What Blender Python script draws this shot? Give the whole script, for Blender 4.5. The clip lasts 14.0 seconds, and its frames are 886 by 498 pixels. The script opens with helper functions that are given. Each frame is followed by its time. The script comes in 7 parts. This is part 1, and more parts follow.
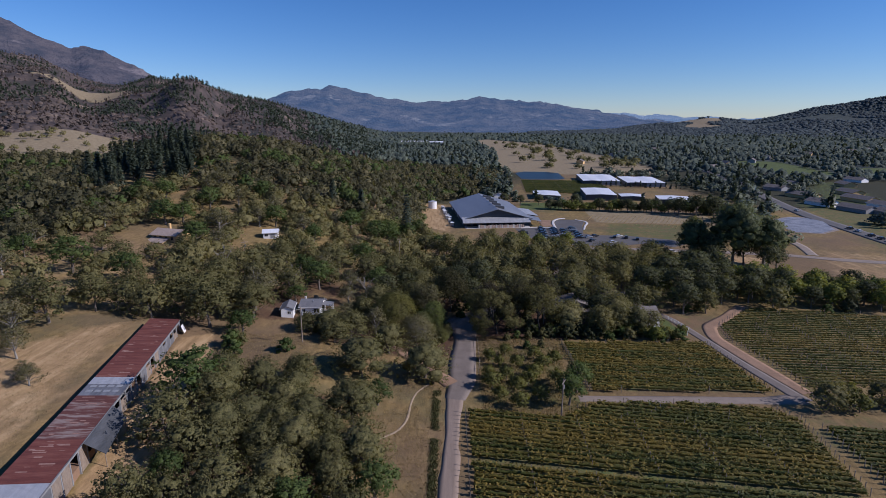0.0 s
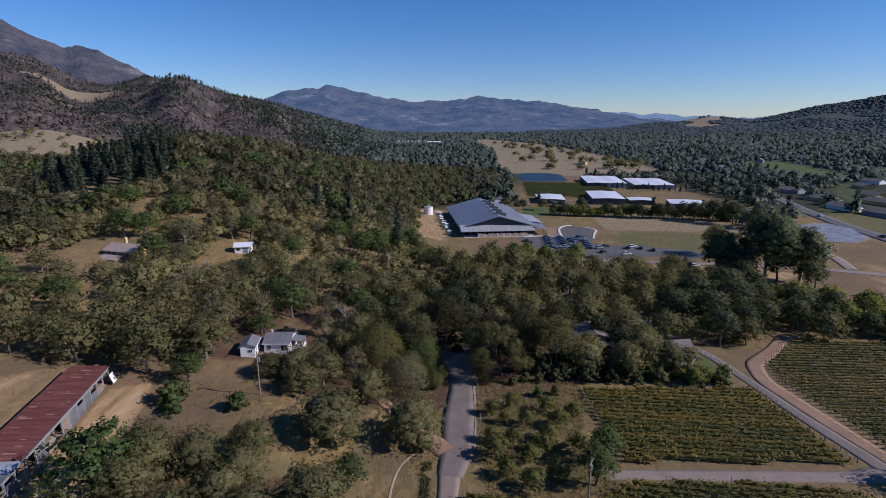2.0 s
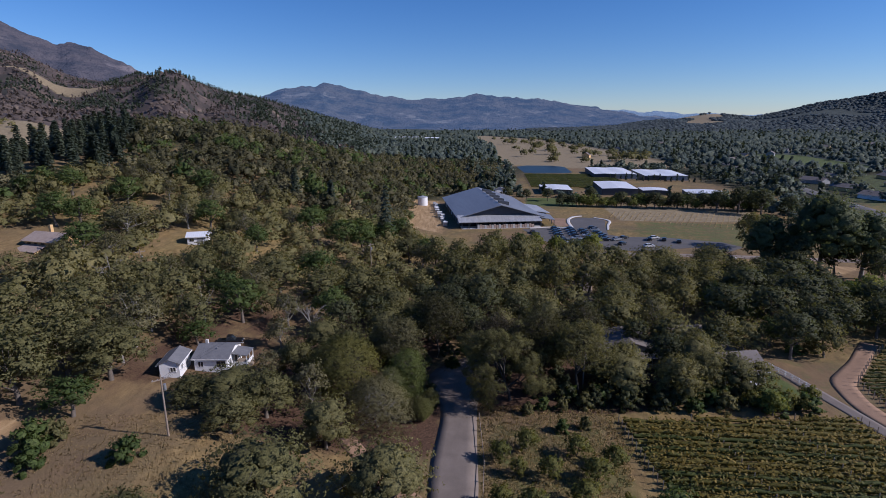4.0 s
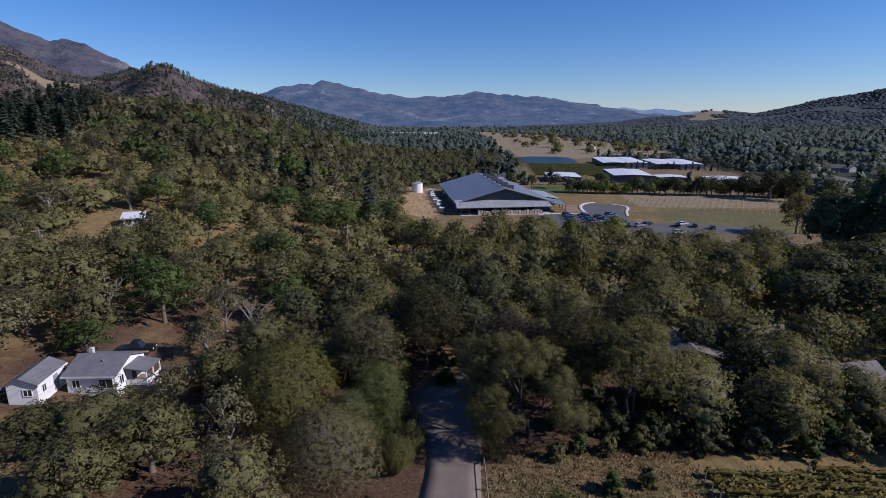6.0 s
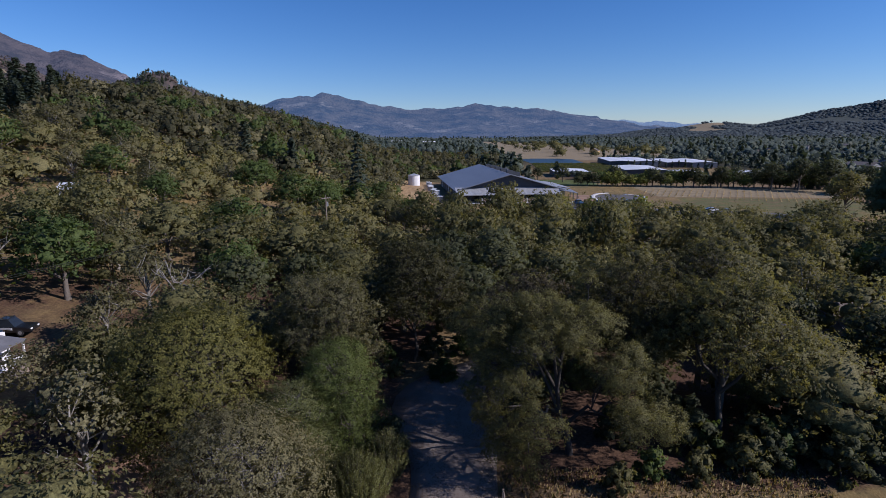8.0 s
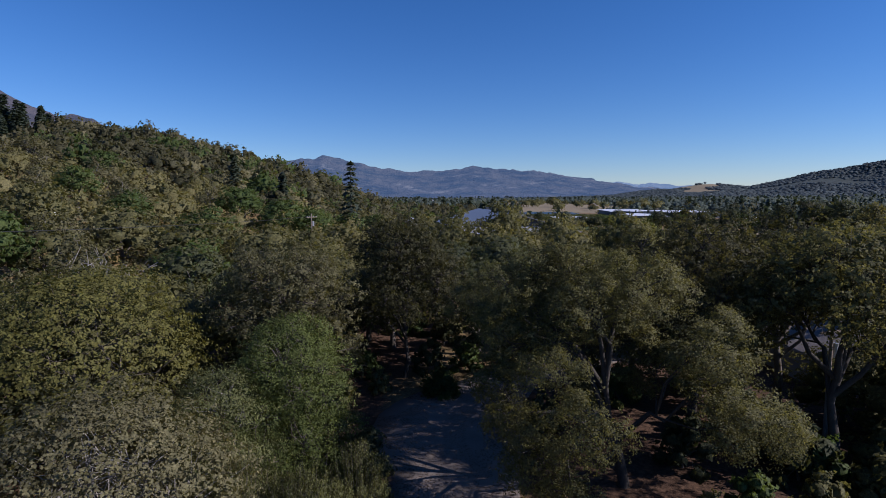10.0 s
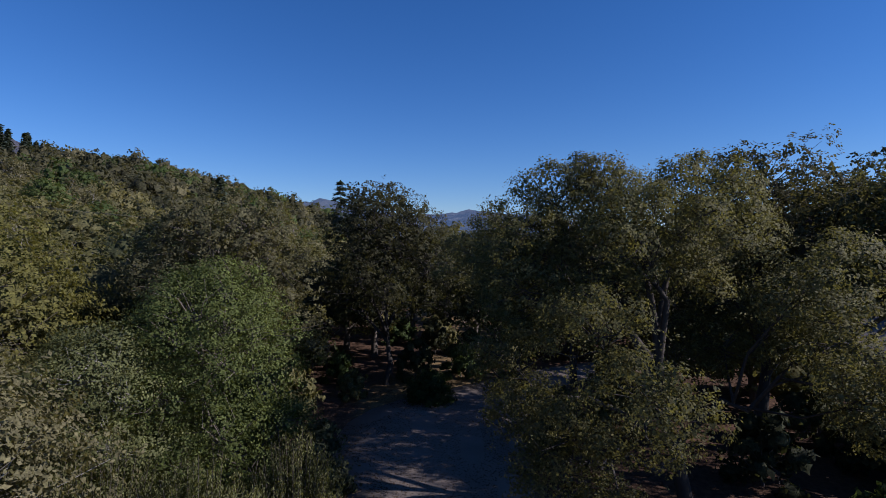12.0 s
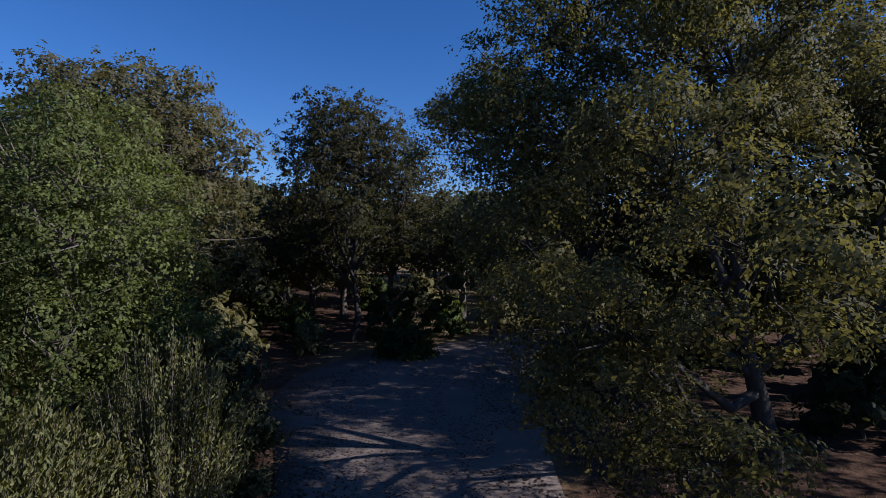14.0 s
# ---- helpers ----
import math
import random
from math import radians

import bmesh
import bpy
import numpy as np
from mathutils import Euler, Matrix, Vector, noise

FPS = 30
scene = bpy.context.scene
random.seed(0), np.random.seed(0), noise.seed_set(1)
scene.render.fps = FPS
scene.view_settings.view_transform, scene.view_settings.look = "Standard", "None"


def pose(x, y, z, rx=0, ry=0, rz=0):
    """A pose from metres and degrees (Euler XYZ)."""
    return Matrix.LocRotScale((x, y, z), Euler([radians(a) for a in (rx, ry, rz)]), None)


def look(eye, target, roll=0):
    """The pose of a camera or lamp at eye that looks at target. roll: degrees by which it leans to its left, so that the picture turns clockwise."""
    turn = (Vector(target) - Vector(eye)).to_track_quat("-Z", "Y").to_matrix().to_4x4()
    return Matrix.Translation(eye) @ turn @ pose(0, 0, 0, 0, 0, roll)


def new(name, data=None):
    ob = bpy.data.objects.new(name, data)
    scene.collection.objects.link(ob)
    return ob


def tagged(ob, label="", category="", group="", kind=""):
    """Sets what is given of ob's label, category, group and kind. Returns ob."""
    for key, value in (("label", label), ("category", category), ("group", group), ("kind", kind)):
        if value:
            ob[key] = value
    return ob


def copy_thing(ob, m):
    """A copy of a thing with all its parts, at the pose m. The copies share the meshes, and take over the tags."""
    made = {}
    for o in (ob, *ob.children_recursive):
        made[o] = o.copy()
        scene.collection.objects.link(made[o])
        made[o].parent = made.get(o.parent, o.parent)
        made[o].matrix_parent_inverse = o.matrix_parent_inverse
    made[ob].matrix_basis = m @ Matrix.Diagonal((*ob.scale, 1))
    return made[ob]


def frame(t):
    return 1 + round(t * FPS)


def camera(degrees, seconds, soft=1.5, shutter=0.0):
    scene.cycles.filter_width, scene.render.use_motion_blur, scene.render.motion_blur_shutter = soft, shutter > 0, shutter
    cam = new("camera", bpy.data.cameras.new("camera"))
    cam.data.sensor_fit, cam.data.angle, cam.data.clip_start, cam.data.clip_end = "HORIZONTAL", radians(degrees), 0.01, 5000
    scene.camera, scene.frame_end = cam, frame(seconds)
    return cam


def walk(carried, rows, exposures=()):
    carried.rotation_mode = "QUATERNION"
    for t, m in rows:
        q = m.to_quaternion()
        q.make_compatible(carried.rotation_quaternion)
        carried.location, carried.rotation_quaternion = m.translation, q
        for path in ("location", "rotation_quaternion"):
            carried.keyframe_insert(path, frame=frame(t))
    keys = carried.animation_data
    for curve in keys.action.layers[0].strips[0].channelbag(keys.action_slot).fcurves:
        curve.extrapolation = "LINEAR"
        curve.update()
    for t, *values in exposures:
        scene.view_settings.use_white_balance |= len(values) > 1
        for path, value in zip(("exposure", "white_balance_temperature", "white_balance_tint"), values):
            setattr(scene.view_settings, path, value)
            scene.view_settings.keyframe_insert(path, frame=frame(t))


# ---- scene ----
cam = camera(79.1, 14.0, soft=0.7)
METRES, EYE, TILT, LEAN, TURN = 150.0, 61.5, -13.4, 0.0, 0.0
ROWS = [
    (0.0, 0.0, 0.0, 0.0, 0.0, 0.0, 0.0),
    (0.5, 0.0022, 0.0413, 0.0102, -0.03, -0.01, -0.01),
    (1.0, 0.0045, 0.0862, 0.0208, -0.08, -0.03, 0.03),
    (1.5, 0.0068, 0.1307, 0.0306, -0.09, -0.03, 0.11),
    (2.0, 0.0099, 0.1791, 0.0409, -0.12, -0.04, 0.13),
    (2.5, 0.0129, 0.2314, 0.0415, -0.12, -0.05, 0.11),
    (3.0, 0.0158, 0.2894, 0.0334, -0.19, -0.05, 0.18),
    (5.5, 0.0299, 0.5604, 0.0006, -0.28, -0.14, 0.33),
    (6.0, 0.0325, 0.6124, -0.0091, -0.31, -0.12, 0.36),
    (6.5, 0.0346, 0.6581, -0.0186, -0.36, -0.17, 0.38),
    (7.0, 0.0359, 0.6993, -0.0314, -0.31, -0.16, 0.35),
    (9.5, 0.0355, 0.8332, -0.0995, -0.47, 6.14, 0.36),
    (10.0, 0.0359, 0.8493, -0.1061, -0.53, 7.79, 0.34),
    (10.5, 0.0367, 0.8653, -0.1128, -0.62, 9.54, 0.32),
    (11.0, 0.0375, 0.8808, -0.1192, -0.75, 11.2, 0.29),
    (11.5, 0.0384, 0.8959, -0.1256, -0.87, 12.36, 0.28),
    (12.0, 0.0391, 0.9104, -0.1311, -1.0, 12.46, 0.17),
    (12.5, 0.0397, 0.9243, -0.1362, -1.18, 12.49, 0.12),
    (13.0, 0.0403, 0.9374, -0.1409, -1.42, 12.5, 0.1),
    (13.5, 0.0413, 0.95, -0.1453, -1.46, 12.54, 0.15),
    (14.0, 0.0422, 0.9619, -0.1501, -2.54, 12.61, 0.44),
]
walk(cam, [(t, pose(0, 0, EYE, TILT, LEAN, TURN) @ pose(METRES * x, METRES * y, METRES * z, 90 + pitch, roll, yaw)) for t, x, y, z, yaw, pitch, roll in ROWS],
     exposures=[(0.0, -0.03, 5850, 22), (7.0, 0.0, 5850, 22), (10.0, 0.05, 5850, 22), (12.0, 0.06, 5850, 22), (14.0, 0.14, 5850, 22)])


# ---- shape of the land ----
def lattice(i, j, k):
    """A repeatable value in 0..1 for each lattice point."""
    v = np.sin(i * 127.1 + j * 311.7 + k * 74.7) * 43758.5453
    return v - np.floor(v)


def value_noise(x, y, k=0):
    """Smooth noise in -1..1 with features about one unit across."""
    x, y = np.asarray(x, float), np.asarray(y, float)
    i, j = np.floor(x), np.floor(y)
    u, v = x - i, y - j
    u, v = u * u * (3 - 2 * u), v * v * (3 - 2 * v)
    a = lattice(i, j, k) * (1 - u) + lattice(i + 1, j, k) * u
    b = lattice(i, j + 1, k) * (1 - u) + lattice(i + 1, j + 1, k) * u
    return 2 * (a * (1 - v) + b * v) - 1


def rough_noise(x, y, k=0):
    return sum(value_noise(x * 2 ** n, y * 2 ** n, k + n) / 2 ** n for n in range(4)) / 1.6


def step(a, b, v):
    u = np.clip((v - a) / (b - a), 0, 1)
    return u * u * (3 - 2 * u)


# crest heights over bearing (degrees to the right of ahead), by range
LEFT_BEARING = [-75, -48, -39.5, -36, -34.2, -33, -31, -29.5, -28, -27.1, -25.2, -23.4, -21, -19, -17.4, -12, -6]
LEFT_CREST = [430, 360, 309, 289, 245, 212, 206, 225, 243, 238, 232, 208, 180, 160, 150, 70, 0]
RIGHT_BEARING = [8, 16, 20.8, 22.8, 26.1, 27.6, 29.6, 32.1, 34.3, 36.2, 38.6, 48, 75]
RIGHT_CREST = [0, 22, 48, 55, 77, 68, 60, 83, 107, 118, 137, 200, 260]


def height(x, y):
    """The height of the ground, in metres."""
    x, y = np.asarray(x, float), np.asarray(y, float)
    u = -x - 8
    s = 0.5 * (u + np.sqrt(u * u + 36))
    z = 0.155 * s / (1 + s / 300)
    z = z + 30 * np.exp(-((x + 165) / np.where(x < -165, 52, 125)) ** 2 - ((y - 400) / 130) ** 2) * step(8, 60, -x)
    z = z + 2.9 * np.exp(-((x + 33) / 13) ** 2 - ((y - 122) / 15) ** 2)
    west = -((x + 53) + 0.191 * (y - 50)) / 1.018
    z = z + 2.0 * step(6.9, 9.2, west) * (1 - step(24, 60, west)) * step(20, 45, y) * (1 - step(128, 142, y))
    r, b = np.hypot(x, y - 43), np.degrees(np.arctan2(x, y - 43))
    left = np.interp(b, LEFT_BEARING, LEFT_CREST)
    p = np.clip((r - 430) / 2170, 0, 1) ** 1.32 * (1 - 0.5 * step(2600, 3600, r))
    rough = 1 + (0.2 * rough_noise(x / 420, y / 420, 3) - 0.16 * np.abs(rough_noise(x / 260, y / 260, 17))) * step(500, 1200, r) * (1 - 0.75 * step(1900, 2600, r))
    spurs = value_noise(b / 1.7 + 0.8 * value_noise(r / 300, b / 6, 13), r / 1400, 11) + 0.5 * np.abs(value_noise(b / 0.8, r / 500, 12))
    z = z * (1 - 0.8 * step(430, 1000, r)) + left * p * rough + 26 * spurs * step(750, 1500, r) * (1 - 0.8 * step(2100, 2600, r)) * step(8, 16, -b)
    z = z + (11 * rough_noise(x / 130, y / 130, 23) - 9 * np.abs(value_noise(x / 75, y / 75, 24))) * step(620, 1000, r) * (1 - 0.7 * step(2200, 2600, r)) * step(8, 16, -b)
    z = z + 20 * np.exp(-((b + 36) / 6) ** 2) * step(570, 820, r) * (1 - step(900, 1300, r))
    z = z + 52 * np.exp(-((b + 27) / 4.5) ** 2 - ((r - 1480) / 300) ** 2)
    right = np.interp(b, RIGHT_BEARING, RIGHT_CREST)
    right = right + 0.45 * np.maximum(-right, right - 61.5)
    p = np.clip((r - 2350) / 1050, 0, 1) ** 1.25 * (1 - 0.3 * step(3450, 4400, r))
    z = z + right * p * (1 + (0.2 * value_noise(x / 500, y / 500, 3) - 0.35 * np.abs(value_noise(b / 3.1, r / 900, 33))) * step(2300, 2700, r) * (1 - step(3100, 3400, r)))
    return z + 0.12 * value_noise(x / 9, y / 9, 9) * step(12, 30, -x)


# ---- sun, sky, exposure ----
SUN_UP, SUN_TURN = radians(33), radians(102)      # height; bearing to the right of ahead
world = bpy.data.worlds.new("sky")
scene.world = world
world.use_nodes = True
wn = world.node_tree
sky = wn.nodes.new("ShaderNodeTexSky")
sky.sky_type, sky.sun_disc = "NISHITA", False
sky.sun_elevation, sky.sun_rotation = SUN_UP, SUN_TURN
sky.altitude, sky.air_density, sky.dust_density, sky.ozone_density = 400, 1.0, 0.0, 5.0
deep = wn.nodes.new("ShaderNodeHueSaturation")
deep.inputs["Saturation"].default_value, deep.inputs["Hue"].default_value = 1.17, 0.503
tint = wn.nodes.new("ShaderNodeMix")
tint.data_type, tint.blend_type = "RGBA", "MULTIPLY"
tint.inputs[0].default_value, tint.inputs[7].default_value = 1.0, (0.9, 0.955, 1.03, 1)
wn.links.new(sky.outputs[0], tint.inputs[6])
wn.links.new(tint.outputs[2], deep.inputs["Color"])
wn.links.new(deep.outputs[0], wn.nodes["Background"].inputs[0])
wn.nodes["Background"].inputs[1].default_value = 0.0925
sun = new("sun", bpy.data.lights.new("sun", "SUN"))
sun.data.energy, sun.data.angle, sun.data.color = 4.8, radians(0.53), (1.0, 0.93, 0.83)
sun.matrix_world = look((math.cos(SUN_UP) * math.sin(SUN_TURN) * 500, math.cos(SUN_UP) * math.cos(SUN_TURN) * 500, math.sin(SUN_UP) * 500), (0, 0, 0))


# ---- materials ----
def material(name):
    m = bpy.data.materials.new(name)
    m.use_nodes = True
    return m, m.node_tree, m.node_tree.nodes["Principled BSDF"]


def ramp(tree, value, stops):
    n = tree.nodes.new("ShaderNodeValToRGB")
    e = n.color_ramp.elements
    while len(e) < len(stops):
        e.new(0.5)
    for k, (p, c) in zip(e, stops):
        k.position, k.color = p, (*c, 1)
    tree.links.new(value, n.inputs[0])
    return n.outputs[0]


def noise_node(tree, scale, detail=4, rough=0.6, coord="Object", stretch=None):
    c = tree.nodes.new("ShaderNodeTexCoord").outputs[coord]
    if stretch:
        mp = tree.nodes.new("ShaderNodeMapping")
        mp.inputs["Scale"].default_value = stretch
        tree.links.new(c, mp.inputs[0])
        c = mp.outputs[0]
    n = tree.nodes.new("ShaderNodeTexNoise")
    n.inputs["Scale"].default_value, n.inputs["Detail"].default_value, n.inputs["Roughness"].default_value = scale, detail, rough
    tree.links.new(c, n.inputs["Vector"])
    return n.outputs["Fac"]


def mix(tree, fac, a, b, mode="MIX"):
    n = tree.nodes.new("ShaderNodeMix")
    n.data_type, n.blend_type = "RGBA", mode
    for sock, v in ((n.inputs[0], fac), (n.inputs[6], a), (n.inputs[7], b)):
        if hasattr(v, "is_linked"):
            tree.links.new(v, sock)
        else:
            sock.default_value = v if isinstance(v, float) else (*v, 1)
    return n.outputs[2]


def math_node(tree, op, a, b, clamp=False):
    n = tree.nodes.new("ShaderNodeMath")
    n.operation, n.use_clamp = op, clamp
    for sock, v in zip(n.inputs, (a, b)):
        if hasattr(v, "is_linked"):
            tree.links.new(v, sock)
        else:
            sock.default_value = v
    return n.outputs[0]


def bump(tree, bsdf, h, strength, dist):
    n = tree.nodes.new("ShaderNodeBump")
    n.inputs["Strength"].default_value, n.inputs["Distance"].default_value = strength, dist
    tree.links.new(h, n.inputs["Height"])
    tree.links.new(n.outputs[0], bsdf.inputs["Normal"])


def attribute(tree, name):
    n = tree.nodes.new("ShaderNodeAttribute")
    n.attribute_name = name
    return n.outputs["Fac"]


def surface(name, a, b, scale=3.0, rough=0.8, metal=0.0, fine=40.0, relief=0.02, stretch=None):
    """A worn surface: two colours in large stains, a fine grain and a little relief."""
    m, t, p = material(name)
    big, small = noise_node(t, scale, 5, 0.65, stretch=stretch), noise_node(t, fine, 3, 0.6, stretch=stretch)
    c = ramp(t, big, [(0.32, a), (0.68, b)])
    c = mix(t, 0.35, c, ramp(t, small, [(0.3, tuple(v * 0.6 for v in a)), (0.7, tuple(min(1, v * 1.3) for v in b))]))
    t.links.new(c, p.inputs["Base Color"])
    p.inputs["Roughness"].default_value, p.inputs["Metallic"].default_value = rough, metal
    if relief:
        bump(t, p, small, 0.5, relief)
    return m


def leaf_material(name, dark, mid, light, gloss=0.68, through_light=0.46, grain=5.0, vary=0.42):
    """Leaves: a shade of its own for every leaf and for every tree, some light passing through."""
    m, t, p = material(name)
    geo = t.nodes.new("ShaderNodeNewGeometry")
    obj = t.nodes.new("ShaderNodeObjectInfo")
    tone = math_node(t, "ADD", math_node(t, "MULTIPLY", obj.outputs["Random"], 0.55), attribute(t, "tone"))
    v = math_node(t, "ADD", math_node(t, "ADD", math_node(t, "MULTIPLY", geo.outputs["Random Per Island"], vary), 0.25 - vary / 2), math_node(t, "MULTIPLY", tone, 0.75), True)
    c = ramp(t, v, [(0.05, dark), (0.5, mid), (0.95, light)])
    c = mix(t, 1.0, c, ramp(t, noise_node(t, grain, 3, 0.75), [(0.33, (0.5, 0.5, 0.5)), (0.5, (1.0, 1.0, 1.0)), (0.67, (1.7, 1.7, 1.6))]), "MULTIPLY")
    t.links.new(c, p.inputs["Base Color"])
    p.inputs["Roughness"].default_value = gloss
    p.inputs["Specular IOR Level"].default_value = 0.22
    tr = t.nodes.new("ShaderNodeBsdfTranslucent")
    t.links.new(mix(t, 1.0, c, (1.15, 1.1, 0.6), "MULTIPLY"), tr.inputs["Color"])
    ms = t.nodes.new("ShaderNodeMixShader")
    ms.inputs[0].default_value = through_light
    t.links.new(p.outputs[0], ms.inputs[1])
    t.links.new(tr.outputs[0], ms.inputs[2])
    t.links.new(ms.outputs[0], t.nodes["Material Output"].inputs[0])
    return m


def ground_material():
    m, t, p = material("dry_ground")
    big, mid, fine = noise_node(t, 0.02, 6, 0.6), noise_node(t, 0.25, 6, 0.65), noise_node(t, 3.5, 5, 0.7)
    grass = ramp(t, noise_node(t, 0.7, 8, 0.74, stretch=(1.0, 0.4, 1)), [(0.3, (0.122, 0.089, 0.037)), (0.5, (0.256, 0.178, 0.072)), (0.68, (0.39, 0.275, 0.114))])
    grass = mix(t, ramp(t, noise_node(t, 0.06, 5, 0.7), [(0.45, (0, 0, 0)), (0.62, (0.75, 0.75, 0.75))]), grass, ramp(t, fine, [(0.3, (0.085, 0.08, 0.038)), (0.7, (0.19, 0.16, 0.08))]))
    grass = mix(t, ramp(t, big, [(0.42, (0, 0, 0)), (0.62, (0.7, 0.7, 0.7))]), grass, (0.19, 0.125, 0.08))
    soil = ramp(t, noise_node(t, 0.5, 7, 0.72, stretch=(1.0, 0.16, 1)), [(0.3, (0.235, 0.155, 0.075)), (0.5, (0.388, 0.26, 0.132)), (0.7, (0.55, 0.39, 0.215))])
    litter = ramp(t, fine, [(0.3, (0.05, 0.03, 0.02)), (0.7, (0.15, 0.088, 0.055))])
    lawn = ramp(t, mid, [(0.3, (0.065, 0.09, 0.028)), (0.7, (0.13, 0.155, 0.055))])
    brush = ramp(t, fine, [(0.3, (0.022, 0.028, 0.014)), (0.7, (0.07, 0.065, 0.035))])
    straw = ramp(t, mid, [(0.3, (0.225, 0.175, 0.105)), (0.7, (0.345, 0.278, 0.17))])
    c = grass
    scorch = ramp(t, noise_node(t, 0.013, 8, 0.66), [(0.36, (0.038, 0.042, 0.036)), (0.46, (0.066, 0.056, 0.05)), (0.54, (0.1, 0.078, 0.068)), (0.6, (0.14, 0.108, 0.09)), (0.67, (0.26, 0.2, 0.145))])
    # far woodland floor, in the same haze-tinted tones as the far trees
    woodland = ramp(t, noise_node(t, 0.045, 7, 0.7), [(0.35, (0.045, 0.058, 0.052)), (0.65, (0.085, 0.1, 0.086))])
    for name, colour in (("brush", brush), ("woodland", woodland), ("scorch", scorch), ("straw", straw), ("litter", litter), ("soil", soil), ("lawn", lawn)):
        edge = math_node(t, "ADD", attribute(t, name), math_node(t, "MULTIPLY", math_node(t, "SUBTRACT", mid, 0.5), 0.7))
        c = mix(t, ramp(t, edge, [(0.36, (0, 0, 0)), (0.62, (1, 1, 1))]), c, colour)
    c = mix(t, 0.35, c, ramp(t, fine, [(0.25, (0.25, 0.25, 0.25)), (0.75, (1, 1, 1))]), "MULTIPLY")
    t.links.new(c, p.inputs["Base Color"])
    p.inputs["Roughness"].default_value = 0.95
    p.inputs["Specular IOR Level"].default_value = 0.15
    bump(t, p, fine, 0.8, 0.12)
    return m


def far_hill_material(name, a, b, haze_glow, amount):
    """Far hills: woods, pale grassland and gullies, with distance haze put in as bluish glow."""
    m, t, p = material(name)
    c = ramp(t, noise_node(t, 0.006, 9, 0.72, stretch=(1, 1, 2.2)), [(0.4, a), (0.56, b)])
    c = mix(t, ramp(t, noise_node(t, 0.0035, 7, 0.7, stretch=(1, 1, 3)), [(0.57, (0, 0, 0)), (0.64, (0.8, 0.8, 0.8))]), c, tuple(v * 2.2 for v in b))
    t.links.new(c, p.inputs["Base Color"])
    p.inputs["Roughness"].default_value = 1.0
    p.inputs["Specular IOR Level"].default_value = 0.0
    p.inputs["Emission Color"].default_value = (*haze_glow, 1)
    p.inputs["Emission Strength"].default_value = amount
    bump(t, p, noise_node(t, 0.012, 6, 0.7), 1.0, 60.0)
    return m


def corrugated(name, stops, pitch, metal=0.6, rough=0.5, axis="X", stain=0.35):
    """Sheet metal with ribs, stained along the fall of the sheets."""
    m, t, p = material(name)
    st = (0.4, 2.5, 1) if axis == "Y" else (2.5, 0.4, 1)
    c = ramp(t, noise_node(t, stain, 6, 0.7, stretch=st), stops)
    c = mix(t, 0.3, c, ramp(t, noise_node(t, 9, 4, 0.7), [(0.3, (0.35, 0.35, 0.35)), (0.7, (1, 1, 1))]), "MULTIPLY")
    t.links.new(c, p.inputs["Base Color"])
    p.inputs["Metallic"].default_value, p.inputs["Roughness"].default_value = metal, rough
    w = t.nodes.new("ShaderNodeTexWave")
    w.bands_direction, w.inputs["Scale"].default_value = axis, 0.314 / pitch
    t.links.new(t.nodes.new("ShaderNodeTexCoord").outputs["Object"], w.inputs["Vector"])
    bump(t, p, w.outputs["Fac"], 0.6, 0.03)
    return m


M_GROUND = ground_material()
M_OAK = leaf_material("oak_leaves", (0.084, 0.083, 0.034), (0.152, 0.145, 0.06), (0.236, 0.208, 0.09), vary=0.34)
M_OAKGREY = leaf_material("grey_oak_leaves", (0.095, 0.092, 0.044), (0.16, 0.148, 0.074), (0.22, 0.198, 0.108))
# darker copy of the oak leaves: the grove's shade put into their colour
M_SHADEDOAK = leaf_material("shaded_oak_leaves", (0.036, 0.038, 0.018), (0.07, 0.068, 0.03), (0.13, 0.116, 0.05))
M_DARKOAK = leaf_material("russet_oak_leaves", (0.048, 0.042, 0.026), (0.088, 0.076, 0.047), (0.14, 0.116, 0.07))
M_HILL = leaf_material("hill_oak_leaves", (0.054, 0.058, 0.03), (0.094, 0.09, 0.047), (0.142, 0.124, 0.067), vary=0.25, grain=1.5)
M_DOME = leaf_material("yellow_olive_leaves", (0.105, 0.103, 0.03), (0.17, 0.16, 0.046), (0.245, 0.218, 0.066))
M_SAGE = leaf_material("sage_leaves", (0.1, 0.115, 0.046), (0.17, 0.182, 0.074), (0.25, 0.25, 0.105))
M_GREEN = leaf_material("evergreen_leaves", (0.044, 0.068, 0.021), (0.08, 0.115, 0.034), (0.13, 0.16, 0.052), vary=0.3)
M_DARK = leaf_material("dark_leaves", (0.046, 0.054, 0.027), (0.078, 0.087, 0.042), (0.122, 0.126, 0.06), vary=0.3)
M_NEEDLE = leaf_material("conifer_needles", (0.032, 0.044, 0.033), (0.052, 0.068, 0.046), (0.085, 0.1, 0.062), 0.6, 0.3, vary=0.25)
M_EUCA = leaf_material("eucalyptus_leaves", (0.078, 0.098, 0.048), (0.135, 0.156, 0.074), (0.205, 0.215, 0.1), vary=0.3)
M_FRESH = leaf_material("fresh_leaves", (0.08, 0.105, 0.03), (0.14, 0.168, 0.05), (0.21, 0.225, 0.078))
# far trees: distance haze put into the leaf colour as a bluish tone
M_HAZYWOOD = leaf_material("hazy_far_leaves", (0.056, 0.077, 0.068), (0.092, 0.116, 0.095), (0.135, 0.152, 0.105), 0.8, 0.3, 0.6, 0.22)
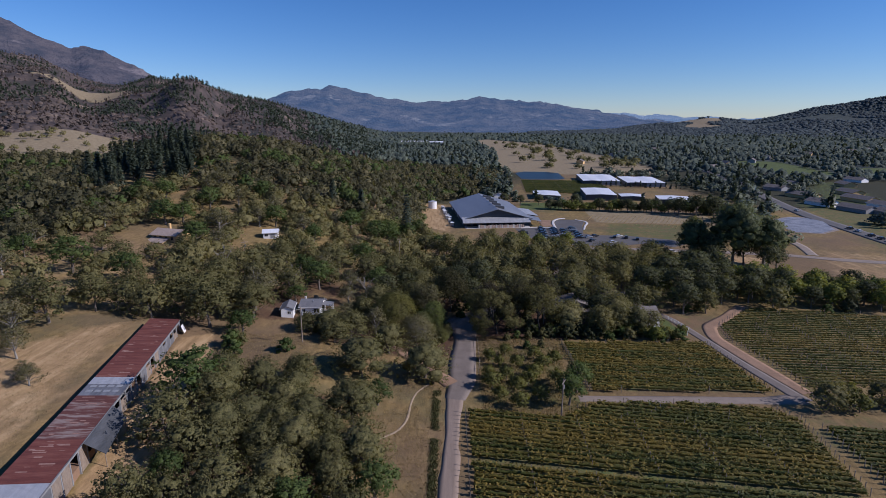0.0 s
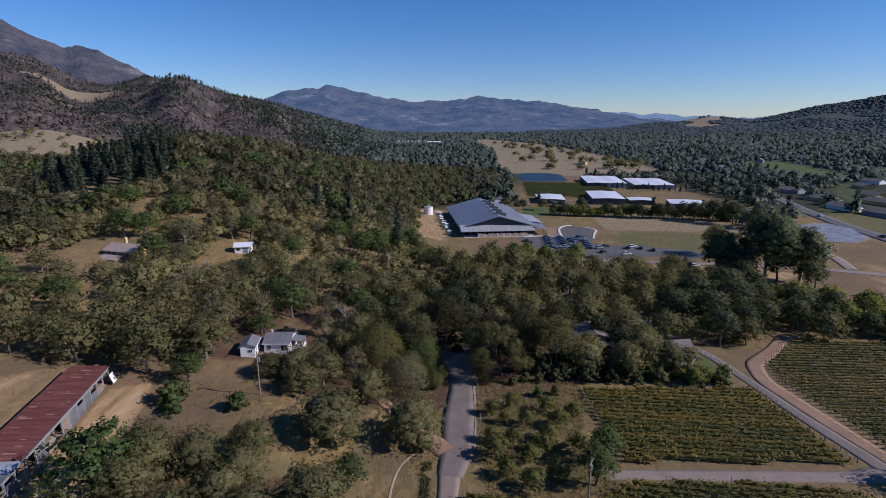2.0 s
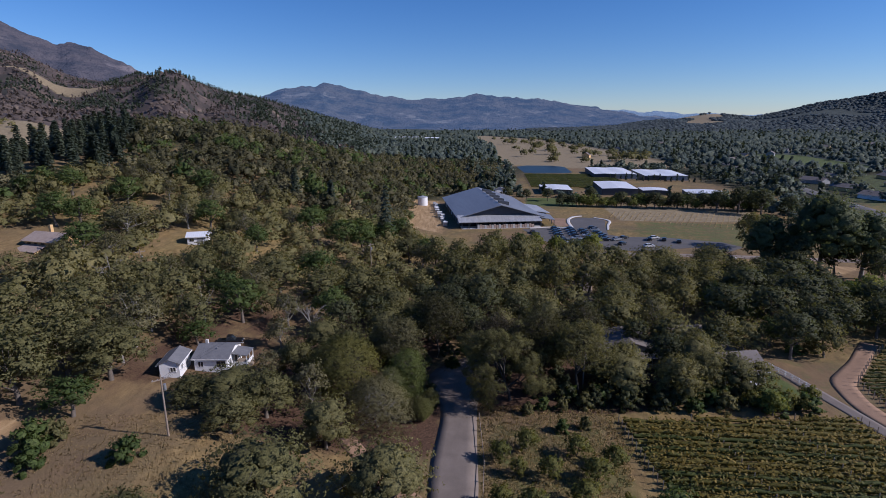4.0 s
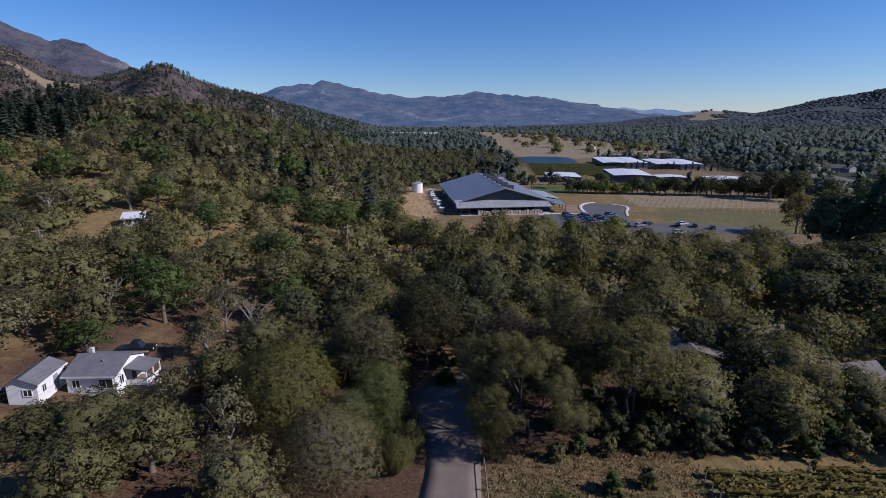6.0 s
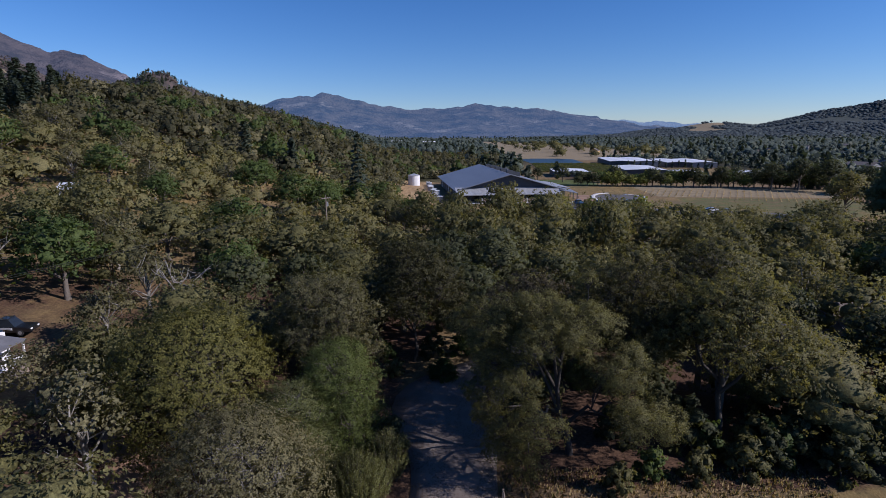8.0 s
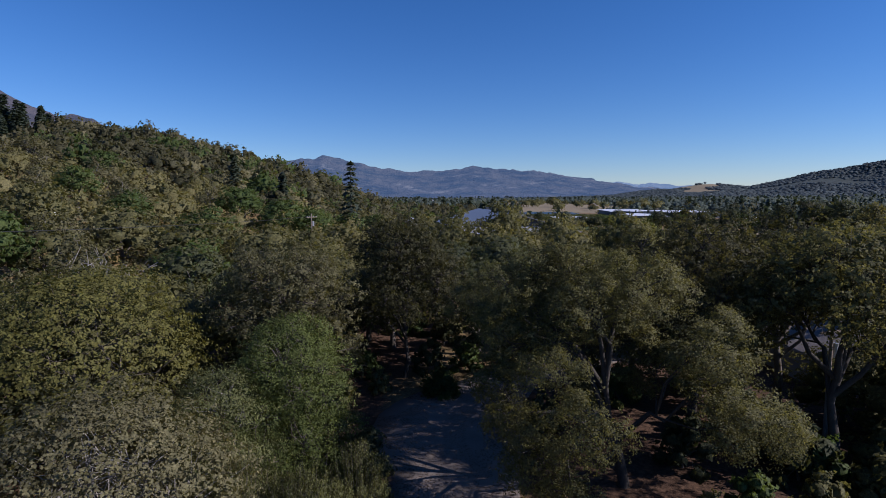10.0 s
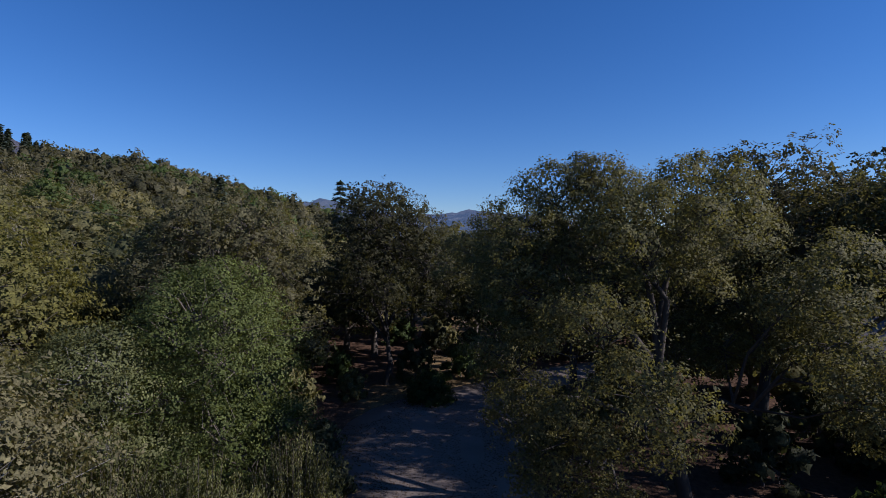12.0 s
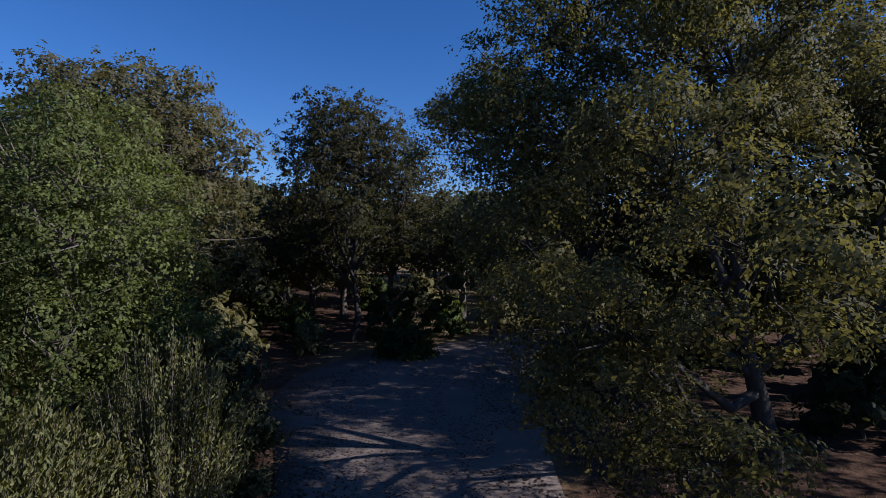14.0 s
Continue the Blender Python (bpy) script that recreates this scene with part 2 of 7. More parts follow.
M_HAZYHILL = leaf_material("hazy_hill_leaves", (0.055, 0.072, 0.077), (0.078, 0.096, 0.098), (0.105, 0.122, 0.112), 0.9, 0.2, 0.05, 0.2)
M_LIME = leaf_material("lime_leaves", (0.1, 0.12, 0.026), (0.19, 0.205, 0.05), (0.3, 0.29, 0.078), vary=0.3)
M_YELLOW = leaf_material("yellowing_leaves", (0.075, 0.085, 0.024), (0.135, 0.14, 0.04), (0.22, 0.195, 0.055))
M_BURNT = leaf_material("burnt_scrub", (0.046, 0.04, 0.037), (0.08, 0.064, 0.057), (0.12, 0.092, 0.076), 0.8, 0.1)
M_VINE = leaf_material("vine_leaves", (0.034, 0.046, 0.011), (0.068, 0.082, 0.018), (0.2, 0.145, 0.03), 0.65, 0.3)
M_BARK = surface("bark", (0.07, 0.055, 0.042), (0.17, 0.145, 0.12), 1.2, 0.9, 0, 14, 0.04, (1, 1, 0.3))
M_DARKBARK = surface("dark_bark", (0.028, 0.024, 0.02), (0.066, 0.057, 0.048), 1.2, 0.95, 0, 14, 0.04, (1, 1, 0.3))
M_PALEBARK = surface("lichen_bark", (0.14, 0.125, 0.105), (0.32, 0.30, 0.26), 1.5, 0.9, 0, 14, 0.03, (1, 1, 0.3))
M_ASPHALT = surface("old_asphalt", (0.122, 0.099, 0.081), (0.205, 0.168, 0.14), 0.25, 0.9, 0, 22, 0.01)
M_DARKASPHALT = surface("asphalt", (0.072, 0.067, 0.063), (0.118, 0.11, 0.103), 0.12, 0.85, 0, 18, 0.01)
M_FARMLANE = surface("dull_asphalt", (0.12, 0.098, 0.082), (0.18, 0.15, 0.127), 0.25, 0.9, 0, 22, 0.01)
M_LANE = surface("dirt_lane", (0.17, 0.128, 0.097), (0.27, 0.208, 0.163), 0.3, 0.95, 0, 18, 0.02, (3, 0.3, 1))
M_TRAIL = surface("trodden_earth", (0.3, 0.225, 0.145), (0.41, 0.31, 0.21), 0.5, 0.95, 0, 14, 0.02)
M_GRAVEL = surface("gravel", (0.178, 0.142, 0.112), (0.268, 0.216, 0.172), 0.3, 0.95, 0, 18, 0.02)
M_DIRT = surface("dirt_track", (0.19, 0.115, 0.07), (0.31, 0.195, 0.12), 0.2, 0.95, 0, 10, 0.03)
M_CONCRETE = surface("concrete", (0.42, 0.41, 0.39), (0.58, 0.56, 0.53), 0.4, 0.85, 0, 20, 0.01)
M_RUST = corrugated("rusted_roof_sheets", [(0.25, (0.062, 0.015, 0.012)), (0.45, (0.125, 0.031, 0.022)), (0.62, (0.175, 0.058, 0.042)), (0.85, (0.25, 0.15, 0.115))], 0.12, 0.0, 0.95, "Y")
M_ZINC = corrugated("zinc_roof_sheets", [(0.3, (0.36, 0.37, 0.38)), (0.7, (0.52, 0.53, 0.54))], 0.12, 0.3, 0.5)
M_OLDZINC = corrugated("weathered_sheets", [(0.3, (0.10, 0.105, 0.115)), (0.7, (0.24, 0.25, 0.27))], 0.12, 0.2, 0.6)
M_WINROOF = corrugated("standing_seam_roof", [(0.3, (0.23, 0.235, 0.25)), (0.7, (0.30, 0.305, 0.32))], 0.5, 0.35, 0.45, "X", 0.05)
M_WHITEROOF = corrugated("white_roof_sheets", [(0.3, (0.62, 0.64, 0.67)), (0.7, (0.78, 0.80, 0.82))], 0.6, 0.0, 0.5, "X", 0.05)
M_WHITE = surface("white_paint", (0.68, 0.68, 0.66), (0.80, 0.80, 0.78), 1.2, 0.6, 0, 25, 0.004)
M_YELLOWWALL = surface("ochre_render", (0.52, 0.33, 0.13), (0.62, 0.42, 0.2), 0.8, 0.85, 0, 20, 0.01)
M_GREYWALL = surface("grey_boarding", (0.20, 0.205, 0.21), (0.29, 0.295, 0.30), 1.0, 0.8, 0, 14, 0.01)
M_SHINGLE = surface("grey_shingles", (0.105, 0.105, 0.112), (0.175, 0.175, 0.182), 0.9, 0.9, 0, 9, 0.03)
M_TILE = surface("clay_shingles", (0.27, 0.205, 0.165), (0.4, 0.32, 0.265), 0.9, 0.85, 0, 7, 0.03)
M_BROWNROOF = surface("brown_shingles", (0.10, 0.085, 0.075), (0.19, 0.165, 0.15), 0.5, 0.9, 0, 9, 0.03)
M_WOOD = surface("weathered_wood", (0.17, 0.13, 0.10), (0.30, 0.245, 0.19), 1.5, 0.85, 0, 12, 0.02, (1, 1, 0.25))
M_DARKWOOD = surface("dark_wood", (0.05, 0.042, 0.036), (0.10, 0.085, 0.07), 1.5, 0.85, 0, 12, 0.02)
M_DARKWALL = surface("charcoal_cladding", (0.035, 0.038, 0.045), (0.06, 0.065, 0.075), 1.0, 0.6, 0, 10, 0.01)
M_METAL = surface("galvanised", (0.34, 0.35, 0.36), (0.5, 0.51, 0.52), 2, 0.45, 0.7, 20, 0.003)
M_RUBBER = surface("rubber", (0.02, 0.02, 0.02), (0.035, 0.035, 0.035), 3, 0.85, 0, 20, 0.003)
M_GLASS, _t, _p = material("window_glass")
_p.inputs["Base Color"].default_value = (0.02, 0.025, 0.03, 1)
_p.inputs["Roughness"].default_value = 0.06
M_WATER, _t, _p = material("pond_water")
_p.inputs["Base Color"].default_value = (0.014, 0.02, 0.027, 1)
_p.inputs["Roughness"].default_value = 0.3
_p.inputs["Specular IOR Level"].default_value = 0.04
bump(_t, _p, noise_node(_t, 0.8, 4, 0.6), 0.15, 0.05)
M_RESERVOIR = surface("reservoir_film", (0.05, 0.065, 0.1), (0.3, 0.31, 0.33), 0.16, 0.7, 0, 1.2, 0.01)
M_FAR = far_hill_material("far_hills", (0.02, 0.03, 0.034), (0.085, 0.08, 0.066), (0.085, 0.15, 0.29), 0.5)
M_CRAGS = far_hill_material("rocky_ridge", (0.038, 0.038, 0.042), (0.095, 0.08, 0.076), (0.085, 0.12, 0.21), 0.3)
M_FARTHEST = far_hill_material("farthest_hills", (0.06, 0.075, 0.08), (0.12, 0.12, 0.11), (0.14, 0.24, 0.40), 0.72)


# ---- mesh helpers ----
def mesh_of(name, verts, faces, mat, smooth=False, normals=None):
    """A mesh from an array of points and a list of index arrays, each (n, 3) or (n, 4)."""
    me = bpy.data.meshes.new(name)
    verts = np.asarray(verts, np.float32)
    me.vertices.add(len(verts))
    me.vertices.foreach_set("co", verts.ravel())
    faces = [np.asarray(f, np.int32) for f in faces if len(f)]
    loops = np.concatenate([f.ravel() for f in faces])
    sizes = np.concatenate([np.full(len(f), f.shape[1], np.int32) for f in faces])
    me.loops.add(len(loops))
    me.loops.foreach_set("vertex_index", loops)
    me.polygons.add(len(sizes))
    me.polygons.foreach_set("loop_start", np.concatenate([[0], np.cumsum(sizes)[:-1]]).astype(np.int32))
    me.update(calc_edges=True)
    if smooth:
        me.polygons.foreach_set("use_smooth", np.ones(len(sizes), bool))
    if normals is not None:
        me.normals_split_custom_set_from_vertices(np.ascontiguousarray(normals, np.float32))
    me.materials.append(mat)
    return me


def put_attribute(me, name, values):
    a = me.attributes.new(name, "FLOAT", "POINT")
    a.data.foreach_set("value", np.asarray(values, np.float32))


def part(name, bm, mat, parent, label=""):
    """One mesh object from a bmesh, under a thing or a part."""
    me = bpy.data.meshes.new(name)
    bm.to_mesh(me)
    bm.free()
    me.materials.append(mat)
    ob = new(name, me)
    ob.parent = parent
    return tagged(ob, label)


def part_mesh(name, me, parent, m=None, label=""):
    ob = new(name, me)
    ob.parent = parent
    if m is not None:
        ob.matrix_basis = m
    return tagged(ob, label)


def thing(name, m, label, category, group="", kind=""):
    ob = new(name)
    ob.matrix_basis = m
    ob.empty_display_size = 0.3
    return tagged(ob, label, category, group, kind)


def solid(bm, points, low, high):
    """Walls and caps over a ground outline, between two heights (each a number or one per corner)."""
    n = len(points)
    low = [low] * n if isinstance(low, (int, float)) else low
    high = [high] * n if isinstance(high, (int, float)) else high
    a = [bm.verts.new((*p[:2], z)) for p, z in zip(points, low)]
    b = [bm.verts.new((*p[:2], z)) for p, z in zip(points, high)]
    for i in range(n):
        j = (i + 1) % n
        bm.faces.new((a[i], a[j], b[j], b[i]))
    bm.faces.new(a[::-1])
    bm.faces.new(b)
    return bm


def box(x0, x1, y0, y1, z0, z1, bm=None, bevel=0.0):
    bm = bm or bmesh.new()
    solid(bm, [(x0, y0), (x1, y0), (x1, y1), (x0, y1)], z0, z1)
    if bevel:
        bmesh.ops.bevel(bm, geom=bm.edges[:], offset=bevel, segments=1, affect="EDGES")
    return bm


def slab(bm, corners, thick):
    """A sheet of some thickness through three or four corners (top face)."""
    v = [Vector(c) for c in corners]
    n = (v[1] - v[0]).cross(v[2] - v[0]).normalized()
    if n.z < 0:
        v.reverse()
        n = -n
    top = [bm.verts.new(c) for c in v]
    low = [bm.verts.new(c - n * thick) for c in v]
    bm.faces.new(top)
    bm.faces.new(low[::-1])
    for i in range(len(v)):
        j = (i + 1) % len(v)
        bm.faces.new((top[j], top[i], low[i], low[j]))
    return bm


def rod(bm, a, b, r0, r1, sides=8):
    a, b = Vector(a), Vector(b)
    q = (b - a).to_track_quat("Z", "Y")
    ring = lambda c, r: [bm.verts.new(c + q @ Vector((r * math.cos(2 * math.pi * i / sides), r * math.sin(2 * math.pi * i / sides), 0))) for i in range(sides)]
    p, s = ring(a, r0), ring(b, r1)
    for i in range(sides):
        j = (i + 1) % sides
        bm.faces.new((p[i], p[j], s[j], s[i]))
    bm.faces.new(p[::-1])
    bm.faces.new(s)
    return bm


def level(x, y):
    return float(height(x, y))


# ---- the ground ----
def lines(near_a, near_b, far_a, far_b, fine):
    """Grid lines: even in the near stretch, wider and wider beyond it."""
    out = list(np.arange(near_a, near_b + 0.1, fine))
    d, v = fine, near_b
    while v < far_b:
        d *= 1.045
        v += d
        out.append(min(v, far_b))
    d, v = fine, near_a
    while v > far_a:
        d *= 1.045
        v -= d
        out.insert(0, max(v, far_a))
    return np.array(out)


def inside(x, y, poly, soft):
    """1 inside a convex or concave outline, 0 outside, with a soft edge."""
    x, y = np.asarray(x, float), np.asarray(y, float)
    odd, dist = np.zeros(x.shape, bool), np.full(x.shape, 1e9)
    for (ax, ay), (bx, by) in zip(poly, poly[1:] + poly[:1]):
        dx, dy = bx - ax, by - ay
        s = np.clip(((x - ax) * dx + (y - ay) * dy) / (dx * dx + dy * dy), 0, 1)
        dist = np.minimum(dist, np.hypot(x - ax - s * dx, y - ay - s * dy))
        cross = (ay > y) != (by > y)
        odd ^= cross & (x < ax + (y - ay) * dx / (dy if dy else 1e-9))
    return np.clip(0.5 + np.where(odd, dist, -dist) / soft, 0, 1)


# outlines of the plan
DIRT_LANE = [(0.2, 38, 3.5), (0.7, 78, 3.3), (1.35, 87, 3.2), (2.0, 98.5, 3.1), (2.6, 111, 4.0)]
LANE = [(2.6, 110.4, 4.6), (3.4, 114, 6.0), (4.4, 118, 7.0), (5.0, 130, 7.2), (6.3, 143, 6.0), (6.3, 150, 7.4), (5.8, 156, 11.0), (6.4, 160, 11.0), (9.8, 164.5, 6.2), (14.0, 169.5, 4.6), (23, 174, 4.2), (33, 181, 4.0), (42, 192, 4.0), (52, 236, 4.5), (70, 244, 5.0)]
BRANCH = [(2.5, 118, 6.0), (-2.0, 122.5, 3.6), (-6.0, 127, 3.0), (-13.5, 138, 2.8), (-21, 150, 2.8)]
EAST_ROAD = [(31, 111, 2.8), (50, 110.5, 3.0), (75, 110, 3.2), (82, 111, 5.0)]
FARM_LANE = [(81.6, 109.5, 4.2), (81, 113, 3.6), (78, 128, 3.0), (75.5, 145, 2.8), (73, 160, 2.8), (66, 178, 2.8), (60, 196, 3.0), (56, 215, 3.0)]
TRACK = [(84.4, 113, 3.6), (81.6, 128, 4.4), (78.9, 146, 4.2), (81.5, 155, 4.2), (91, 163, 3.8), (102, 174, 3.4)]
VINES_SOUTH = [(4.0, 50), (68.5, 50), (75.2, 101), (71, 106), (57, 107.8), (34, 108.4), (24, 102.5), (4.5, 105)]
VINES_NORTH = [(34, 114), (76.8, 113), (74.2, 141), (33, 141.5)]
VINES_EAST = [(86.0, 116), (84.6, 130), (82.0, 143), (83.6, 154), (93, 163), (102.5, 171), (124, 167), (150, 161), (150, 116)]
VINES_SIDE = [(74.5, 50), (150, 50), (150, 92), (90, 96), (77.2, 98.5)]
BARN_A, BARN_B = Vector((-53.0, 50, 0)), Vector((-68.5, 131.0, 0))       # the barn's eastern eave
CLEARINGS = [
    [(-100, 40), (-64, 40), (-79, 132), (-88, 128), (-100, 108)],      # west of the barn
    [(-56, 40), (-47, 60), (-52, 100), (-60, 132), (-67, 128), (-56, 70)],  # the barn's yard
    [(-46, 30), (-66, 30), (-79, 134), (-66, 134), (-56, 66)],           # under the barn
    [(-36, 112), (-27, 112), (-24, 128), (-38, 136), (-52, 134), (-54, 118)],  # south of the cottage
    [(-14, 60), (0, 60), (1, 116), (-8, 120), (-20, 112), (-22, 100), (-13, 92)],  # bank beside the lane
    [(-52, 146), (-36, 149), (-31, 163), (-30, 172), (-42, 174), (-52, 164)],  # round the cottage
    [(-34, 214), (-4, 222), (-4, 230), (-34, 228)],
    [(9, 104), (33, 104), (33, 142), (9, 143)],                         # lawn and young trees
    [(60, 142), (78, 142), (72, 176), (58, 176)],                       # farmhouse garden
    [(2, 280), (100, 232), (160, 225), (180, 330), (175, 400), (60, 420), (-2, 400)],    # cellar building, car park, field
    [(60, 425), (225, 392), (240, 590), (60, 600)],
    [(-124, 178), (-100, 182), (-100, 228), (-130, 224)],
    [(-86, 204), (-68, 204), (-66, 236), (-88, 236)],
]


def near_line(x, y, rows, extra=0.0):
    """Distance to the edge of a way (minus: on it)."""
    x, y = np.asarray(x, float), np.asarray(y, float)
    best = np.full(x.shape, 1e9)
    for (ax, ay, aw), (bx, by, bw) in zip(rows, rows[1:]):
        dx, dy = bx - ax, by - ay
        s = np.clip(((x - ax) * dx + (y - ay) * dy) / (dx * dx + dy * dy), 0, 1)
        best = np.minimum(best, np.hypot(x - ax - s * dx, y - ay - s * dy) - (aw + s * (bw - aw)) / 2)
    return best - extra


def build_ground():
    gx = lines(-120, 120, -3600, 3600, 2.0)
    gy = lines(40, 330, -400, 4700, 2.0)
    X, Y = np.meshgrid(gx, gy)
    Z = height(X, Y)
    nx, ny = len(gx), len(gy)
    i = (np.arange(ny - 1)[:, None] * nx + np.arange(nx - 1)[None]).ravel()
    me = mesh_of("ground", np.stack([X, Y, Z], -1).reshape(-1, 3), [np.stack([i, i + 1, i + nx + 1, i + nx], 1)], M_GROUND, True)
    x, y = X.ravel(), Y.ravel()
    r = np.hypot(x, y - 43)
    b = np.degrees(np.arctan2(x, y - 43))
    soil = np.zeros(len(x))
    for poly in CLEARINGS[1:2]:
        soil = np.maximum(soil, inside(x, y, poly, 4))
    soil = np.maximum(soil, 0.62 * inside(x, y, CLEARINGS[0], 8))
    soil = np.maximum(soil, 0.42 * inside(x, y, [(-190, 128), (-92, 128), (-72, 150), (-76, 178), (-98, 205), (-130, 212), (-190, 200)], 14))
    soil = np.maximum(soil, inside(x, y, [(-30, 330), (4, 300), (2, 400), (-14, 400)], 8))
    soil = np.maximum(soil, inside(x, y, [(60, 240), (130, 226), (150, 238), (120, 250), (70, 252)], 6))
    soil = np.maximum(soil, 0.5 * inside(x, y, [(150, 200), (230, 190), (260, 240), (180, 260)], 20))
    straw = inside(x, y, [(96, 330), (172, 322), (175, 362), (100, 378)], 4)
    straw = np.maximum(straw, inside(x, y, [(70, 690), (150, 640), (262, 640), (285, 760), (290, 1000), (270, 1500), (150, 1900), (90, 1700), (110, 1150)], 60))
    straw = np.maximum(straw, inside(x, y, [(-373, 469), (-282, 516), (-301, 559), (-276, 593), (-311, 616), (-373, 644), (-398, 672), (-458, 650), (-508, 593)], 12))
    straw = np.maximum(straw, inside(x, y, [(-1060, 1430), (-900, 1370), (-780, 1330), (-800, 1430), (-930, 1600), (-1010, 1640)], 60))
    straw = np.maximum(straw, 0.8 * step(2.6, 1.2, np.abs(b - 25.4)) * step(2750, 2950, r))
    lawn = np.maximum(inside(x, y, [(64, 150), (71, 146), (70, 172), (60, 178)], 2), 0.45 * inside(x, y, CLEARINGS[7], 6))
    lawn = np.maximum(lawn, 0.5 * inside(x, y, [(85, 285), (125, 265), (170, 285), (168, 320), (100, 330)], 10))
    lawn = np.maximum(lawn, inside(x, y, [(55, 380), (85, 375), (90, 410), (60, 415)], 5))
    lawn = np.maximum(lawn, 0.5 * inside(x, y, [(210, 250), (300, 300), (420, 560), (380, 560), (260, 400)], 15))
    lawn = np.maximum(lawn, inside(x, y, [(400, 640), (470, 630), (520, 850), (450, 860)], 20))
    lawn = np.maximum(lawn, inside(x, y, [(480, 570), (550, 560), (600, 720), (540, 730)], 20))
    lawn = np.maximum(lawn, 0.36 * inside(x, y, [(72, 90), (96, 92), (92, 112), (86, 150), (96, 164), (84, 172), (70, 166)], 4))
    for poly in (VINES_SOUTH, VINES_NORTH, VINES_SIDE):
        lawn = np.maximum(lawn, 0.5 * inside(x, y, poly, 3))
    lawn = np.maximum(lawn, 0.42 * inside(x, y, VINES_EAST, 3))
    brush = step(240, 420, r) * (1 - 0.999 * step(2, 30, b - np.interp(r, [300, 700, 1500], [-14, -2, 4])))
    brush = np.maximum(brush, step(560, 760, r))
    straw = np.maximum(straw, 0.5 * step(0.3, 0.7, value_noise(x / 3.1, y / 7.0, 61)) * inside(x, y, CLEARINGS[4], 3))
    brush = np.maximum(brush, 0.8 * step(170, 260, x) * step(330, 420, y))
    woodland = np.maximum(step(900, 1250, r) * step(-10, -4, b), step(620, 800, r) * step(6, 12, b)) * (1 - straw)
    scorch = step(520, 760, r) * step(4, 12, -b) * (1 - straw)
    brush = brush * (1 - straw) * (1 - soil)
    litter = inside(x, y, [(-30, 132), (2, 132), (5, 150), (1, 164), (7, 180), (2, 210), (-24, 200), (-30, 160)], 8)
    litter = np.maximum(litter, inside(x, y, [(10, 145), (34, 144), (60, 150), (58, 200), (14, 205), (11, 170)], 4))
    litter = np.maximum(litter, 0.6 * inside(x, y, [(-50, 60), (-16, 60), (-24, 110), (-50, 100)], 8))
    litter = np.maximum(litter, 0.55 * inside(x, y, [(-60, 140), (-30, 146), (-26, 190), (-60, 190)], 10))
    litter = litter * (1 - lawn)
    for name, v in (("soil", soil), ("straw", straw), ("lawn", lawn), ("brush", brush), ("litter", litter), ("scorch", scorch), ("woodland", woodland)):
        put_attribute(me, name, v)
    tagged(new("ground", me), "dry grass, bare soil and leaf litter over rolling ground", "ground", kind="structure")


build_ground()


def way(name, rows, mat, label, lift=0.045, wobble=0.15):
    """A road laid over the ground."""
    pts = []
    for (ax, ay, aw), (bx, by, bw) in zip(rows, rows[1:]):
        n = max(2, int(math.hypot(bx - ax, by - ay) / 1.5))
        pts += [(ax + (bx - ax) * i / n, ay + (by - ay) * i / n, aw + (bw - aw) * i / n) for i in range(n)]
    pts.append(rows[-1])
    a = np.array(pts)
    for _ in range(3):
        a[1:-1] = (a[:-2] + 2 * a[1:-1] + a[2:]) / 4
    d = np.gradient(a[:, :2], axis=0)
    d /= np.linalg.norm(d, axis=1)[:, None]
    side = np.stack([d[:, 1], -d[:, 0]], 1)
    across = np.array([-0.5, -0.5, -0.25, 0, 0.25, 0.5, 0.5])
    drop = np.array([-0.03, lift, lift + 0.015, lift + 0.02, lift + 0.015, lift, -0.03])
    V = []
    for k, (c, dz) in enumerate(zip(across, drop)):
        w = a[:, 2] * c + (np.sign(c) * wobble * value_noise(np.arange(len(a)) * 0.45, k // 4 * 9.0, 5) if abs(c) == 0.5 else 0)
        p = a[:, :2] + side * w[:, None]
        V.append(np.column_stack([p, height(p[:, 0], p[:, 1]) + dz]))
    V = np.array(V)
    m, n = len(across), len(a)
    i = (np.arange(m - 1)[:, None] * n + np.arange(n - 1)[None]).ravel()
    me = mesh_of(name, V.reshape(-1, 3), [np.stack([i, i + 1, i + n + 1, i + n], 1)], mat)
    return tagged(new(name, me), label, "road", kind="structure")


way("road", LANE, M_ASPHALT, "worn pale asphalt lane between oaks and vines")
way("road_dirt", DIRT_LANE, M_LANE, "brownish dirt lane beside the vineyard", 0.03, 0.3)
way("road_trail", [(-3.2, 117.5, 0.5), (-6.0, 114.2, 0.5), (-7.2, 108.2, 0.5), (-7.4, 101, 0.5), (-9.5, 95.7, 0.45), (-13, 93.5, 0.4)], M_TRAIL, "pale trodden footpath across the grassy bank", 0.03, 0.08)
way("road_branch", BRANCH, M_DIRT, "dirt drive turning off the lane", 0.05)
way("road_east", EAST_ROAD, M_GRAVEL, "pale gravel road between two vineyard blocks", 0.03)
way("road_farm", FARM_LANE, M_FARMLANE, "narrow asphalt farm lane beside vines", 0.035)
way("road_track", TRACK, M_DIRT, "reddish dirt track round the young vines", 0.025)


# ---- trees ----
def icosphere(sub):
    bm = bmesh.new()
    bmesh.ops.create_icosphere(bm, subdivisions=sub, radius=1)
    v = np.array([p.co[:] for p in bm.verts])
    f = np.array([[p.index for p in q.verts] for q in bm.faces])
    bm.free()
    return v, f


BALL = {s: icosphere(s) for s in (1, 2)}


